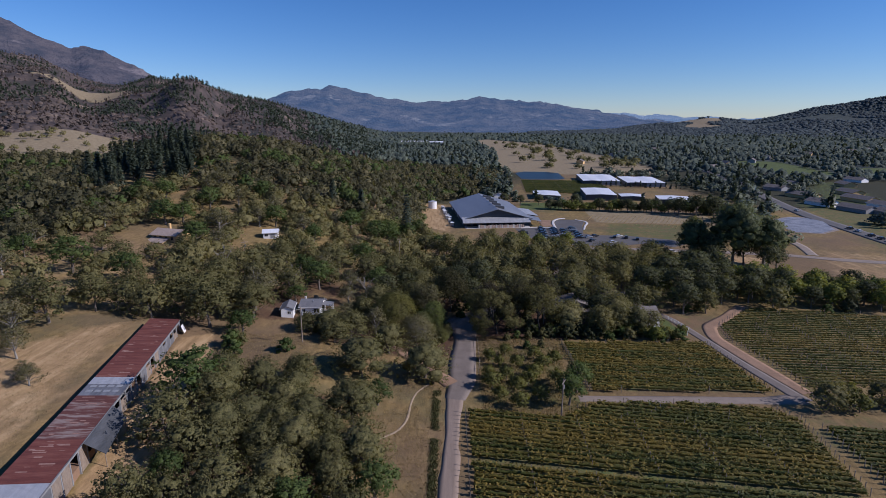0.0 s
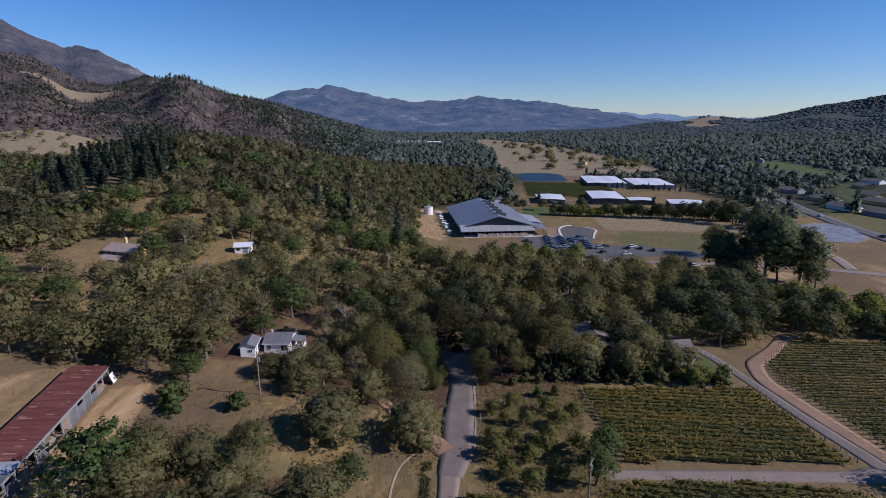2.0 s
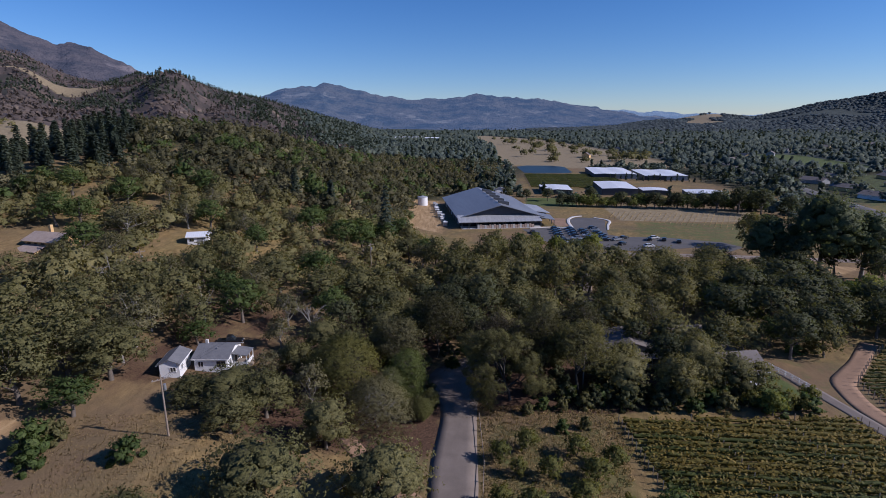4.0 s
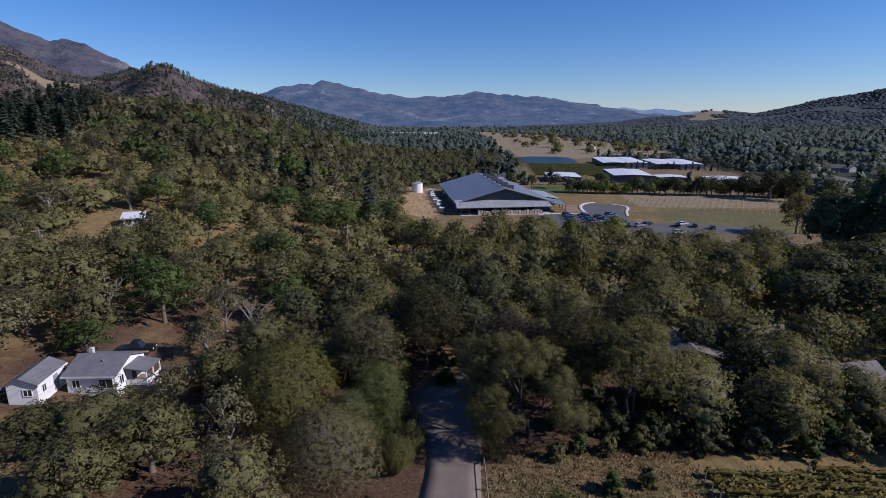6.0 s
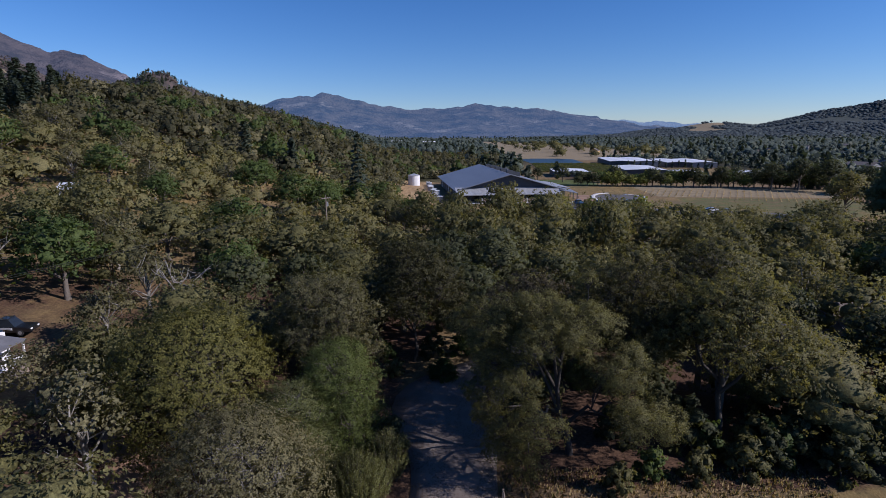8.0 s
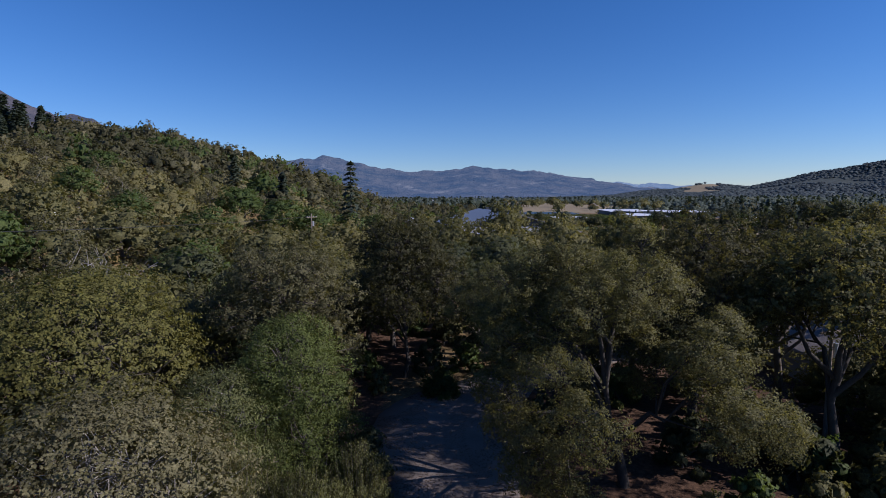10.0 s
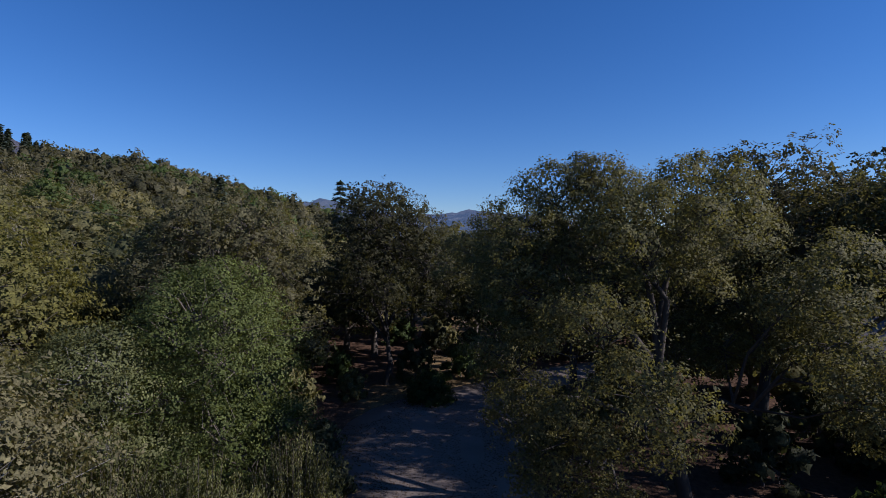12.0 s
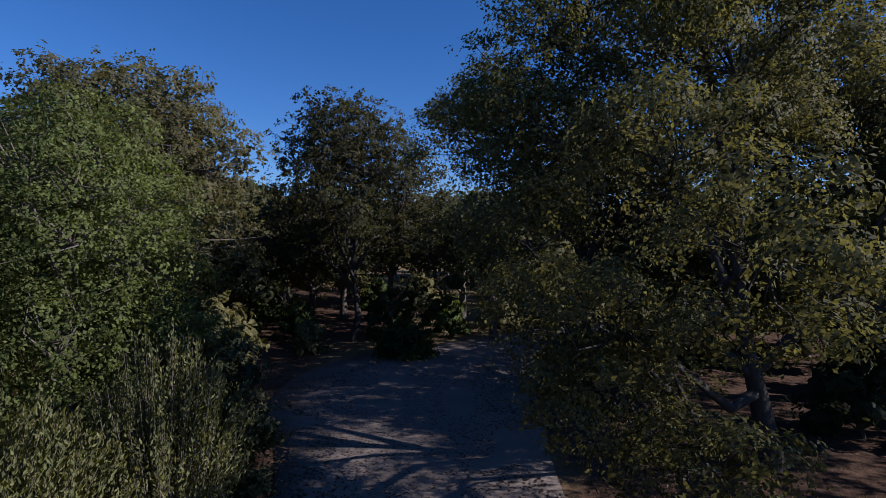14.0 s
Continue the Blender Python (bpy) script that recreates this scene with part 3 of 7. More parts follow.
def cards(rng, pos, out, size, face=0.6, long=1.3):
    """Leaves: a bent four-cornered blade at each point, turned about the way out."""
    n = len(pos)
    nrm = out * (face + 0.35) + rng.normal(size=(n, 3)) * 0.42 + (0, 0, 0.25)
    nrm /= np.linalg.norm(nrm, axis=1)[:, None] + 1e-9
    t = np.cross(nrm, rng.normal(size=(n, 3)))
    t /= np.linalg.norm(t, axis=1)[:, None] + 1e-9
    u = np.cross(nrm, t)
    s = (size * rng.uniform(0.6, 1.4, n))[:, None]
    bend = nrm * s * rng.uniform(-0.25, 0.25, (n, 1))
    v = np.stack([pos - t * s * long * 0.5, pos - u * s * 0.42 + bend, pos + t * s * long * 0.5, pos + u * s * 0.42 + bend], 1).reshape(-1, 3)
    soft = nrm * 0.55 + out * 0.75
    soft /= np.linalg.norm(soft, axis=1)[:, None] + 1e-9
    return v, np.arange(4 * n).reshape(n, 4), np.repeat(soft, 4, 0)


def lobes_of(rng, radius, base, top, count, flat):
    """Foliage masses: round-ish lobes on an umbrella-like crown."""
    out = []
    for i in range(count):
        a = 2.4 * i + rng.uniform(-0.5, 0.5)
        d = math.sqrt((i + 0.4) / count) * rng.uniform(0.78, 1.0)
        r = radius * rng.uniform(0.30, 0.46)
        x, y = (radius - r * 0.75) * d * math.cos(a), (radius - r * 0.75) * d * math.sin(a)
        peak = top - (top - base) * (0.25 + 0.55 * flat) * d ** 2.2
        z = max(base + r * 0.5, peak - r * 0.75 + rng.uniform(-0.6, 0.3) * r)
        out.append((x, y, z, r))
    return out


def clumps(rng, lobes, each, share=0.44):
    """Breaks every foliage mass into smaller ones over its outside, and two within."""
    out = []
    for x, y, z, r in lobes:
        for k in range(each):
            d = rng.normal(size=3)
            d[2] += 0.25
            d /= np.linalg.norm(d)
            u = 0.74 if k < each - 1 else 0.25
            out.append((x + d[0] * r * u, y + d[1] * r * u, z + d[2] * r * u * 0.8, r * share * rng.uniform(0.75, 1.25)))
    return out


def dome_lobes(rng, radius, top, count, low=0.3):
    """Foliage masses over a dome that comes down to the ground."""
    out = []
    for i in range(count):
        u = (i + 0.5) / count
        z = low + (top - low) * (1 - u) ** 0.9
        d = math.sqrt(max(0.0, 1 - ((z - low) / (top - low)) ** 2)) * rng.uniform(0.8, 1.0)
        a = 2.4 * i + rng.uniform(-0.3, 0.3)
        r = radius * rng.uniform(0.3, 0.42)
        out.append(((radius - r * 0.7) * d * math.cos(a), (radius - r * 0.7) * d * math.sin(a), max(0.3, z - r * 0.6), r))
    return out + [(0, 0, top * 0.4, radius * 0.5)]


def smooth_dome(rng, radius, top, count, low):
    """A wide even dome: large masses that run into one another."""
    out = []
    for i in range(count):
        u = (i + 0.5) / count
        a, d = 2.4 * i + rng.uniform(-0.2, 0.2), math.sqrt(u)
        r = radius * rng.uniform(0.46, 0.56)
        z = low + (top - low - r * 0.8) * math.sqrt(max(0.0, 1 - d * d)) * rng.uniform(0.94, 1.05)
        out.append(((radius - r) * 1.1 * d * math.cos(a), (radius - r) * 1.1 * d * math.sin(a), max(r * 0.3, z), r))
    return out


def oak_lobes(seed, radius, base, top, count):
    """A broad dome of overlapping foliage masses, its rim hanging to the base."""
    rng = np.random.default_rng(seed)
    out = []
    for i in range(count):
        u = (i + 0.5) / count
        d = math.sqrt(u) ** 0.9
        a = 2.4 * i + rng.uniform(-0.35, 0.35)
        r = radius * rng.uniform(0.32, 0.46)
        reach = (radius - r * 0.7) * d * rng.uniform(0.85, 1.05)
        z = base + r * 0.4 + (top - base - r * 1.2) * math.sqrt(max(0.0, 1 - (d * 0.97) ** 2)) * rng.uniform(0.88, 1.04)
        out.append((reach * math.cos(a), reach * math.sin(a), z, r))
    return out + [(0, 0, base + (top - base) * 0.42, radius * 0.62)]


def foliage(rng, lobes, leaves, size, core=0.66, core_sub=1, squash=0.8, droop=0.0, sparse=0.0, bunch=7, spray=0.5, long=1.3):
    """Leaves in loose sprays over each foliage mass, round a dark inner mass."""
    V, N, F3, F4, n = [], [], [], [], 0
    w = np.array([l[3] ** 2 for l in lobes])
    counts = np.maximum(1, (leaves / bunch * w / w.sum()).astype(int))
    for here, ((x, y, z, r), k) in enumerate(zip(lobes, counts)):
        c = np.array((x, y, z))
        if core:
            v, f = BALL[core_sub]
            v = v * (r * core * (1 + 0.2 * rng.normal(size=(len(v), 1)))) * np.array((1, 1, squash)) + c
            V.append(v)
            N.append((v - c) / (np.linalg.norm(v - c, axis=1)[:, None] + 1e-9))
            F3.append(f + n)
            n += len(v)
        d = rng.normal(size=(k, 3))
        d[:, 2] += 0.3
        d /= np.linalg.norm(d, axis=1)[:, None]
        lump = 1 + 0.16 * np.sin(d[:, :1] * 5 + x * 3) * np.sin(d[:, 1:2] * 6 + y * 2) + 0.1 * np.sin(d[:, 2:] * 9 + z)
        rad = r * lump * (rng.uniform(0.72, 1.1, (k, 1)) if not sparse else rng.uniform(0.35, 1.12, (k, 1)))
        p = d * rad * np.array((1, 1, squash)) + c
        if not sparse:
            # no leaves where another mass hides them
            lx, ly, lz, lr = np.array(lobes).T
            near = np.sqrt((p[:, :1] - lx) ** 2 + (p[:, 1:2] - ly) ** 2 + ((p[:, 2:] - lz) / squash) ** 2) < lr * 0.66
            keep = near.sum(1) - near[:, np.arange(len(lobes)) == here].sum(1) < 1
            p, d = p[keep], d[keep]
            k = len(p)
        p[:, 2] -= droop * np.maximum(0, rng.uniform(-0.4, 1, k)) * r
        p, d = np.repeat(p, bunch, 0), np.repeat(d, bunch, 0)
        g = rng.normal(size=p.shape)
        p = p + g / np.linalg.norm(g, axis=1)[:, None] * rng.uniform(0, 1, (len(p), 1)) ** 0.45 * spray * 1.55 * np.array((1, 1, 0.75))
        v, f, m = cards(rng, p, d, size, long=long)
        V.append(v)
        N.append(m)
        F4.append(f + n)
        n += len(v)
    return np.concatenate(V), np.concatenate(N), F3, F4


def inner_masses(rng, lobes, share, squash):
    """A lumpy leafy body inside each foliage mass, so that no crown is see-through."""
    V, N, F, n = [], [], [], 0
    d, f = BALL[2]
    for x, y, z, r in lobes:
        lump = 1 + 0.13 * np.sin(d[:, :1] * 6 + x * 5) * np.sin(d[:, 1:2] * 7 + y * 3) + 0.09 * rng.normal(size=(len(d), 1))
        V.append(d * r * share * lump * np.array((1, 1, squash)) + (x, y, z))
        N.append(d)
        F.append(f + n)
        n += len(d)
    return np.concatenate(V), np.concatenate(N), F, []


def limb(V, F, pts, r0, r1, sides=6):
    """A tapered bent tube through points."""
    n0 = sum(len(v) for v in V)
    pts = np.array(pts, float)
    k = len(pts)
    for i, p in enumerate(pts):
        d = pts[min(i + 1, k - 1)] - pts[max(i - 1, 0)]
        d /= np.linalg.norm(d) + 1e-9
        a = np.cross(d, (0.3, 0.9, 0.2))
        a /= np.linalg.norm(a)
        b = np.cross(d, a)
        r = r0 + (r1 - r0) * (i / (k - 1)) ** 0.8
        ang = np.arange(sides) * 2 * math.pi / sides
        V.append(p + r * (np.cos(ang)[:, None] * a + np.sin(ang)[:, None] * b))
    for i in range(k - 1):
        for j in range(sides):
            q = (j + 1) % sides
            F.append((n0 + i * sides + j, n0 + i * sides + q, n0 + (i + 1) * sides + q, n0 + (i + 1) * sides + j))


def wood(rng, lobes, base, girth, lean=0.35, sides=5, twigs=1):
    """A trunk that bends upward, with limbs leaving it at several heights to reach the foliage masses."""
    V, F = [], []
    crown = max(l[2] for l in lobes)
    lead = np.array((rng.uniform(-lean, lean) * 2, rng.uniform(-lean, lean) * 2, max(base + 0.5, crown * 0.62)))
    stem = np.array([(0, 0, -0.5), (0, 0, 0.2), lead * (0.25, 0.1, 0.3), lead * (0.45, 0.6, 0.62), lead])
    limb(V, F, stem, girth * 1.2, girth * 0.4, sides + 2)
    for x, y, z, r in lobes if twigs else lobes[::2]:
        c = np.array((x, y, z))
        at = np.clip(z * rng.uniform(0.38, 0.6), min(base * 0.6, lead[2] * 0.9), lead[2])
        s = np.array([np.interp(at, stem[:, 2], stem[:, k]) for k in range(3)])
        if z < base:
            s = np.array([np.interp(base * 1.15, stem[:, 2], stem[:, k]) for k in range(3)])
        span_ = np.linalg.norm(c - s)
        mid = s * 0.55 + c * 0.45 + (0, 0, 0.14 * span_) + rng.normal(size=3) * 0.12 * span_
        if z < base:
            mid = mid + (0, 0, 0.16 * span_) + rng.normal(size=3) * 0.12 * span_
        late = s * 0.2 + c * 0.8 + (0, 0, 0.05 * span_) + rng.normal(size=3) * 0.07 * span_
        limb(V, F, [s, mid, late, c + rng.normal(size=3) * r * 0.2], girth * rng.uniform(0.22, 0.36), girth * 0.05, sides if twigs > 1 else 3)
        for _ in range(twigs):
            e = c + rng.normal(size=3).clip(-1.3, 1.3) * r * np.array((0.5, 0.5, 0.35)) + (0, 0, r * 0.25)
            k = 0.16 * np.linalg.norm(e - late)
            limb(V, F, [late, late * 0.66 + e * 0.34 + rng.normal(size=3) * k, late * 0.33 + e * 0.67 + rng.normal(size=3) * k, e], girth * 0.1, girth * 0.02, 3)
    return np.concatenate(V), np.array(F)


def boughs(rng, lobes, base, girth, ends, each, limbs):
    """A forking trunk, a few heavy limbs, a branch to each foliage mass and a twig to each clump of leaves."""
    V, F = [], []
    c = np.array([l[:3] for l in lobes])
    top = c[:, 2].max()
    lean = c[:, :2].mean(0)
    stem = np.array([(0, 0, -0.6), (0, 0, 0.3), (*(lean * 0.08 + rng.normal(size=2) * 0.12), base * 0.55), (*(lean * 0.2 + rng.normal(size=2) * 0.2), base), (*(lean * 0.5 + rng.normal(size=2) * 0.3), base + (top - base) * 0.45), (*(lean * 0.8 + rng.normal(size=2) * 0.4), base + (top - base) * 0.8)])
    limb(V, F, stem, girth * 1.15, girth * 0.2, 9)
    heart = c[rng.choice(len(c), limbs, replace=False)]
    for _ in range(6):
        near = np.argmin(((c[:, None] - heart[None]) ** 2).sum(2), 1)
        heart = np.array([c[near == k].mean(0) if (near == k).any() else heart[k] for k in range(limbs)])
    for k in range(limbs):
        h = heart[k]
        at = np.clip(h[2] * rng.uniform(0.36, 0.6), base * 0.6, stem[-1, 2])
        s = np.array([np.interp(at, stem[:, 2], stem[:, j]) for j in range(3)])
        e = s * 0.18 + h * 0.82
        d = np.linalg.norm(e - s)
        path = [s, s * 0.66 + e * 0.34 + rng.normal(size=3) * 0.09 * d + (0, 0, 0.08 * d), s * 0.33 + e * 0.67 + rng.normal(size=3) * 0.09 * d + (0, 0, 0.05 * d), e]
        limb(V, F, path, girth * rng.uniform(0.42, 0.58), girth * 0.16, 6)
        for i in np.flatnonzero(near == k):
            u = rng.uniform(0.45, 1.0) * 3
            q = path[min(int(u), 2)] * (1 - u % 1) + path[min(int(u) + 1, 3)] * (u % 1) if u < 3 else e
            d = np.linalg.norm(c[i] - q)
            mid = q * 0.5 + c[i] * 0.5 + rng.normal(size=3) * 0.13 * d
            limb(V, F, [q, mid, c[i]], girth * 0.17, girth * 0.06, 5)
            for x, y, z, r in ends[i * each:(i + 1) * each]:
                p = np.array((x, y, z))
                w = rng.uniform(0.3, 1.0)
                q2 = mid * (1 - w) + c[i] * w
                bend = rng.normal(size=3) * 0.16 * np.linalg.norm(p - q2)
                limb(V, F, [q2, (q2 + p) / 2 + bend, p + (p - q2) * 0.2], 0.035, 0.008, 3)
    return np.concatenate(V), np.array(F)


def tree(name, seed, radius, base, top, count, leaves, size, leaf_mat, bark_mat, label, category="tree", flat=0.8, girth=0.35, group="", core=0.66, droop=0.0, sparse=0.0, twigs=1, squash=0.8, lobes=None, bunch=7, spray=0.5, long=1.3, core_sub=1, each=0, even=0.4, inner=24, body=0.0, share=0.44, limbs=0):
    rng = np.random.default_rng(seed)
    lobes = lobes or lobes_of(rng, radius, base, top, count, flat)
    root = thing(name, Matrix(), label, category, group)
    if each:
        ends = clumps(rng, lobes, each, share)
        v, m, f3, f4 = foliage(rng, ends, leaves * (1 - even), size, 0.0, core_sub, squash, droop, sparse, bunch, spray, long)
        layers = [foliage(rng, lobes, leaves * even, size, 0.0, core_sub, squash, droop, sparse, bunch, spray, long)] if even else []
        if body:
            layers.append(inner_masses(rng, lobes, body, squash))
        if core:
            # coarser leaves fill the inside of each mass
            layers.append(foliage(rng, [(x, y, z, r * core) for x, y, z, r in lobes], inner * len(lobes), min(0.62, 1.6 * size), 0.0, core_sub, squash, bunch=1, spray=0.05))
        for w, k, g3, g4 in layers:
            f3 = f3 + [g + len(v) for g in g3]
            f4 = f4 + [g + len(v) for g in g4]
            v, m = np.concatenate([v, w]), np.concatenate([m, k])
        # the whole crown's own roundness counts in the way its leaves face
        c = np.average([l[:3] for l in lobes], axis=0, weights=[l[3] for l in lobes]) - (0, 0, 1.0)
        away = v - c
        own = 0.65 if limbs else 0.5
        m = m * own + away / (np.linalg.norm(away, axis=1)[:, None] + 1e-9) * (1 - own)
        m /= np.linalg.norm(m, axis=1)[:, None] + 1e-9
    else:
        v, m, f3, f4 = foliage(rng, lobes, leaves, size, core, core_sub, squash, droop, sparse, bunch, spray, long)
    part_mesh("crown", mesh_of("crown", v, f3 + f4, leaf_mat, normals=m), root)
    v, f = boughs(rng, lobes, base, girth, ends, each, limbs) if limbs else wood(rng, lobes, base, girth, twigs=twigs)
    part_mesh("trunk", mesh_of("trunk", v, [f], bark_mat, True), root)
    return root


def plant(kind, x, y, turn=0.0, scale=1.0, tall=1.0, sink=0.1):
    m = pose(x, y, level(x, y) - sink, 0, 0, turn) @ Matrix.Diagonal((scale, scale, scale * tall, 1))
    return copy_thing(kind, m)


KINDS = {}
for i, (r, b, t, n, fl) in enumerate([(5.6, 2.4, 10.0, 18, 0.8), (5.0, 2.2, 10.8, 17, 0.7), (6.2, 2.4, 9.6, 20, 0.85), (4.8, 2.0, 9.4, 16, 0.75)]):
    KINDS["oak", i] = tree("oak_tree", 10 + i, r, b, t, n, 9500, 0.19, M_OAK, M_BARK, "spreading live oak with olive-green autumn leaves", lobes=smooth_dome(np.random.default_rng(12 + i), r * 1.04, t, 17, 0.8) if i in (0, 2) else oak_lobes(10 + i, r, b * 0.2, t, n + 3), each=8, spray=0.2, share=0.36, even=0.2, body=0.4, core=0.7, inner=44)
for i, (r, b, t, n, fl) in enumerate([(5.6, 2.4, 10.0, 16, 0.8), (5.0, 2.2, 10.8, 15, 0.7), (6.2, 2.4, 9.6, 17, 0.85)]):
    KINDS["far_oak", i] = tree("oak_tree", 15 + i, r, b, t, n, 3600, 0.25, M_OAK, M_BARK, "live oak with olive-green leaves in open woodland", lobes=smooth_dome(np.random.default_rng(15 + i), r * 1.04, t, 15, 0.8) if i in (0, 2) else oak_lobes(15 + i, r, b * 0.15, t, n + 3), twigs=0, each=7, share=0.36, even=0.15, spray=0.24, body=0.26, core=0.72, inner=40)
for i, (r, b, t, n) in enumerate([(5.2, 2.2, 9.4, 16), (5.8, 2.0, 10.0, 17)]):
    KINDS["grey", i] = tree("oak_tree", 20 + i, r, b, t, n, 2000, 0.27, M_OAKGREY, M_PALEBARK, "thin-leaved grey oak with lichen-covered limbs showing", sparse=1, core=0.5, twigs=3, each=4)
for i, (r, b, t, n) in enumerate([(4.8, 1.4, 9.8, 16), (4.2, 1.0, 8.6, 14)]):
    KINDS["green", i] = tree("evergreen_tree", 30 + i, r, b, t, n, 2600, 0.24, M_GREEN, M_BARK, "dense rounded evergreen tree with fresh green leaves", twigs=0, lobes=oak_lobes(30 + i, r, b, t, n), each=6, share=0.38, even=0.2, spray=0.26, body=0.3, core=0.74, inner=36)
for i, (r, b, t, n) in enumerate([(5.0, 1.4, 11.0, 18), (4.4, 1.2, 9.6, 15)]):
    KINDS["dark", i] = tree("bay_tree", 40 + i, r, b, t, n, 2500, 0.24, M_DARK, M_BARK, "dark dense bay tree standing in shade", twigs=0, lobes=oak_lobes(40 + i, r, b, t, n), each=6, share=0.38, even=0.2, spray=0.26, body=0.3, core=0.74, inner=36)
KINDS["lime", 0] = tree("lime_tree", 35, 4.8, 1.2, 9.0, 15, 1500, 0.38, M_LIME, M_BARK, "bright yellow-green tree along the creek", twigs=0, lobes=oak_lobes(35, 4.8, 1.2, 9.0, 15), each=6, share=0.38, even=0.2, spray=0.26, body=0.3, core=0.74, inner=36)
KINDS["shrub", 0] = tree("shrub", 50, 2.4, 0.5, 3.4, 9, 800, 0.28, M_GREEN, M_BARK, "rounded green shrub on dry grass", "shrub", 0.9, 0.1, spray=0.2, lobes=dome_lobes(np.random.default_rng(50), 2.4, 3.4, 12, 0.2), each=3, body=0.55)
KINDS["shrub", 1] = tree("shrub", 51, 2.6, 0.4, 4.2, 9, 800, 0.28, M_DARK, M_BARK, "dense dark green shrub on dry grass", "shrub", 0.9, 0.1, spray=0.2, lobes=dome_lobes(np.random.default_rng(51), 2.6, 4.2, 12, 0.2), each=3, body=0.55)
KINDS["shrub", 2] = tree("shrub", 53, 2.5, 0.4, 3.6, 9, 900, 0.26, M_OAK, M_BARK, "olive scrub oak bush under the trees", "shrub", 0.9, 0.1, spray=0.2, lobes=dome_lobes(np.random.default_rng(53), 2.5, 3.6, 12, 0.2), each=3, body=0.55)
KINDS["fruit", 0] = tree("fruit_tree", 52, 2.8, 1.0, 4.6, 9, 1100, 0.26, M_YELLOW, M_BARK, "young fruit tree with yellow-green leaves", "tree", 0.8, 0.12, core=0.6, spray=0.25, each=3)


def snag(name, seed, label, reach=4.5, top=9.0):
    """A dead tree: trunk and bare forking limbs."""
    rng = np.random.default_rng(seed)
    root = thing(name, Matrix(), label, "tree")
    V, F = [], []
    limb(V, F, [(0, 0, -0.4), (0.1, 0, 2), (0.2, 0.1, 3.6)], 0.34, 0.24, 8)
    part_mesh("trunk", mesh_of("trunk", np.concatenate(V), [np.array(F)], M_PALEBARK, True), root)
    for k in range(7):
        V, F = [], []
        a = k * 2.4
        e = np.array((reach * rng.uniform(0.5, 1) * math.cos(a), reach * rng.uniform(0.5, 1) * math.sin(a), top * rng.uniform(0.6, 1)))
        s = np.array((0.2, 0.1, 2.4 + 0.18 * k))
        mid = s * 0.5 + e * 0.5 + rng.normal(size=3) * 0.5
        limb(V, F, [s, s * 0.7 + mid * 0.3 + (0, 0, 0.2), mid, e * 0.7 + mid * 0.3 + rng.normal(size=3) * 0.3, e], 0.15, 0.02, 5)
        for _ in range(5):
            q = mid + (e - mid) * rng.uniform(0, 0.8)
            f = q + rng.normal(size=3) * 1.0 + (0, 0, 0.7)
            limb(V, F, [q, (q + f) / 2 + rng.normal(size=3) * 0.2, f], 0.06, 0.012, 4)
        part_mesh("limb", mesh_of("limb", np.concatenate(V), [np.array(F)], M_PALEBARK, True), root)
    return root


KINDS["snag", 0] = snag("dead_tree", 60, "bare dead oak with pale bleached limbs")


def conifer(name, seed, tall, wide, label, leaf_mat=None):
    rng = np.random.default_rng(seed)
    root = thing(name, Matrix(), label, "tree")
    pos, out = [], []
    z = 0.16 * tall
    while z < tall:
        u = 1 - z / tall
        reach = wide * (0.15 + 0.85 * u ** 0.8) * rng.uniform(0.75, 1.1)
        n = 5 + int(4 * u)
        a0 = rng.uniform(0, 6.28)
        for k in range(n):
            a = a0 + 2 * math.pi * k / n + rng.uniform(-0.3, 0.3)
            for s in np.linspace(0.2, 1, 5):
                for _ in range(1):
                    pos.append((reach * s * math.cos(a) + rng.normal() * 0.15, reach * s * math.sin(a) + rng.normal() * 0.15, z - 0.25 * reach * s * s + rng.normal() * 0.12))
                    out.append((0.3 * math.cos(a), 0.3 * math.sin(a), 0.8))
        z += 0.055 * tall
    v, f, m = cards(rng, np.array(pos), np.array(out), 1.1, 1.0, 1.5)
    m = np.array(pos) * (0.3, 0.3, 0) + (0, 0, 0.45)
    m = np.repeat(m / np.linalg.norm(m, axis=1)[:, None], 4, 0)
    part_mesh("crown", mesh_of("crown", v, [f], leaf_mat or M_NEEDLE, normals=m), root)
    V, F = [], []
    limb(V, F, [(0, 0, -0.5), (0, 0, tall * 0.5), (0.1, 0, tall * 0.98)], 0.02 * tall, 0.03, 7)
    part_mesh("trunk", mesh_of("trunk", np.concatenate(V), [np.array(F)], M_BARK, True), root)
    return root


KINDS["fir", 0] = conifer("fir_tree", 70, 16, 3.6, "tall dark green conifer on the hillside")
KINDS["fir", 1] = conifer("fir_tree", 71, 12.5, 3.2, "tall dark green conifer on the hillside")


# ---- where the trees stand ----
PLACED = []          # x, y, crown radius of each tree that stands by itself


def put(kind, rows):
    """Trees of a kind at (x, y, crown radius)."""
    base = {"oak": 5.4, "far_oak": 5.4, "grey": 5.4, "green": 4.7, "lime": 4.8, "dark": 4.9, "shrub": 2.6, "fruit": 2.8, "snag": 4.5}[kind]
    for x, y, r, *low in rows:
        if kind in ("oak", "far_oak"):
            kind = "oak" if math.hypot(x - 4, y - 128) < 62 else "far_oak"
        n = len([k for k in KINDS if k[0] == kind])
        k = int(abs(x * 7.3 + y * 3.1)) % n
        s = r / base
        plant(KINDS[kind, k], x, y, (x * 53 + y * 31) % 360, s, (low[0] if low else 1) * min(1.25, max(0.85, s ** -0.45)))
        PLACED.append((x, y, r))


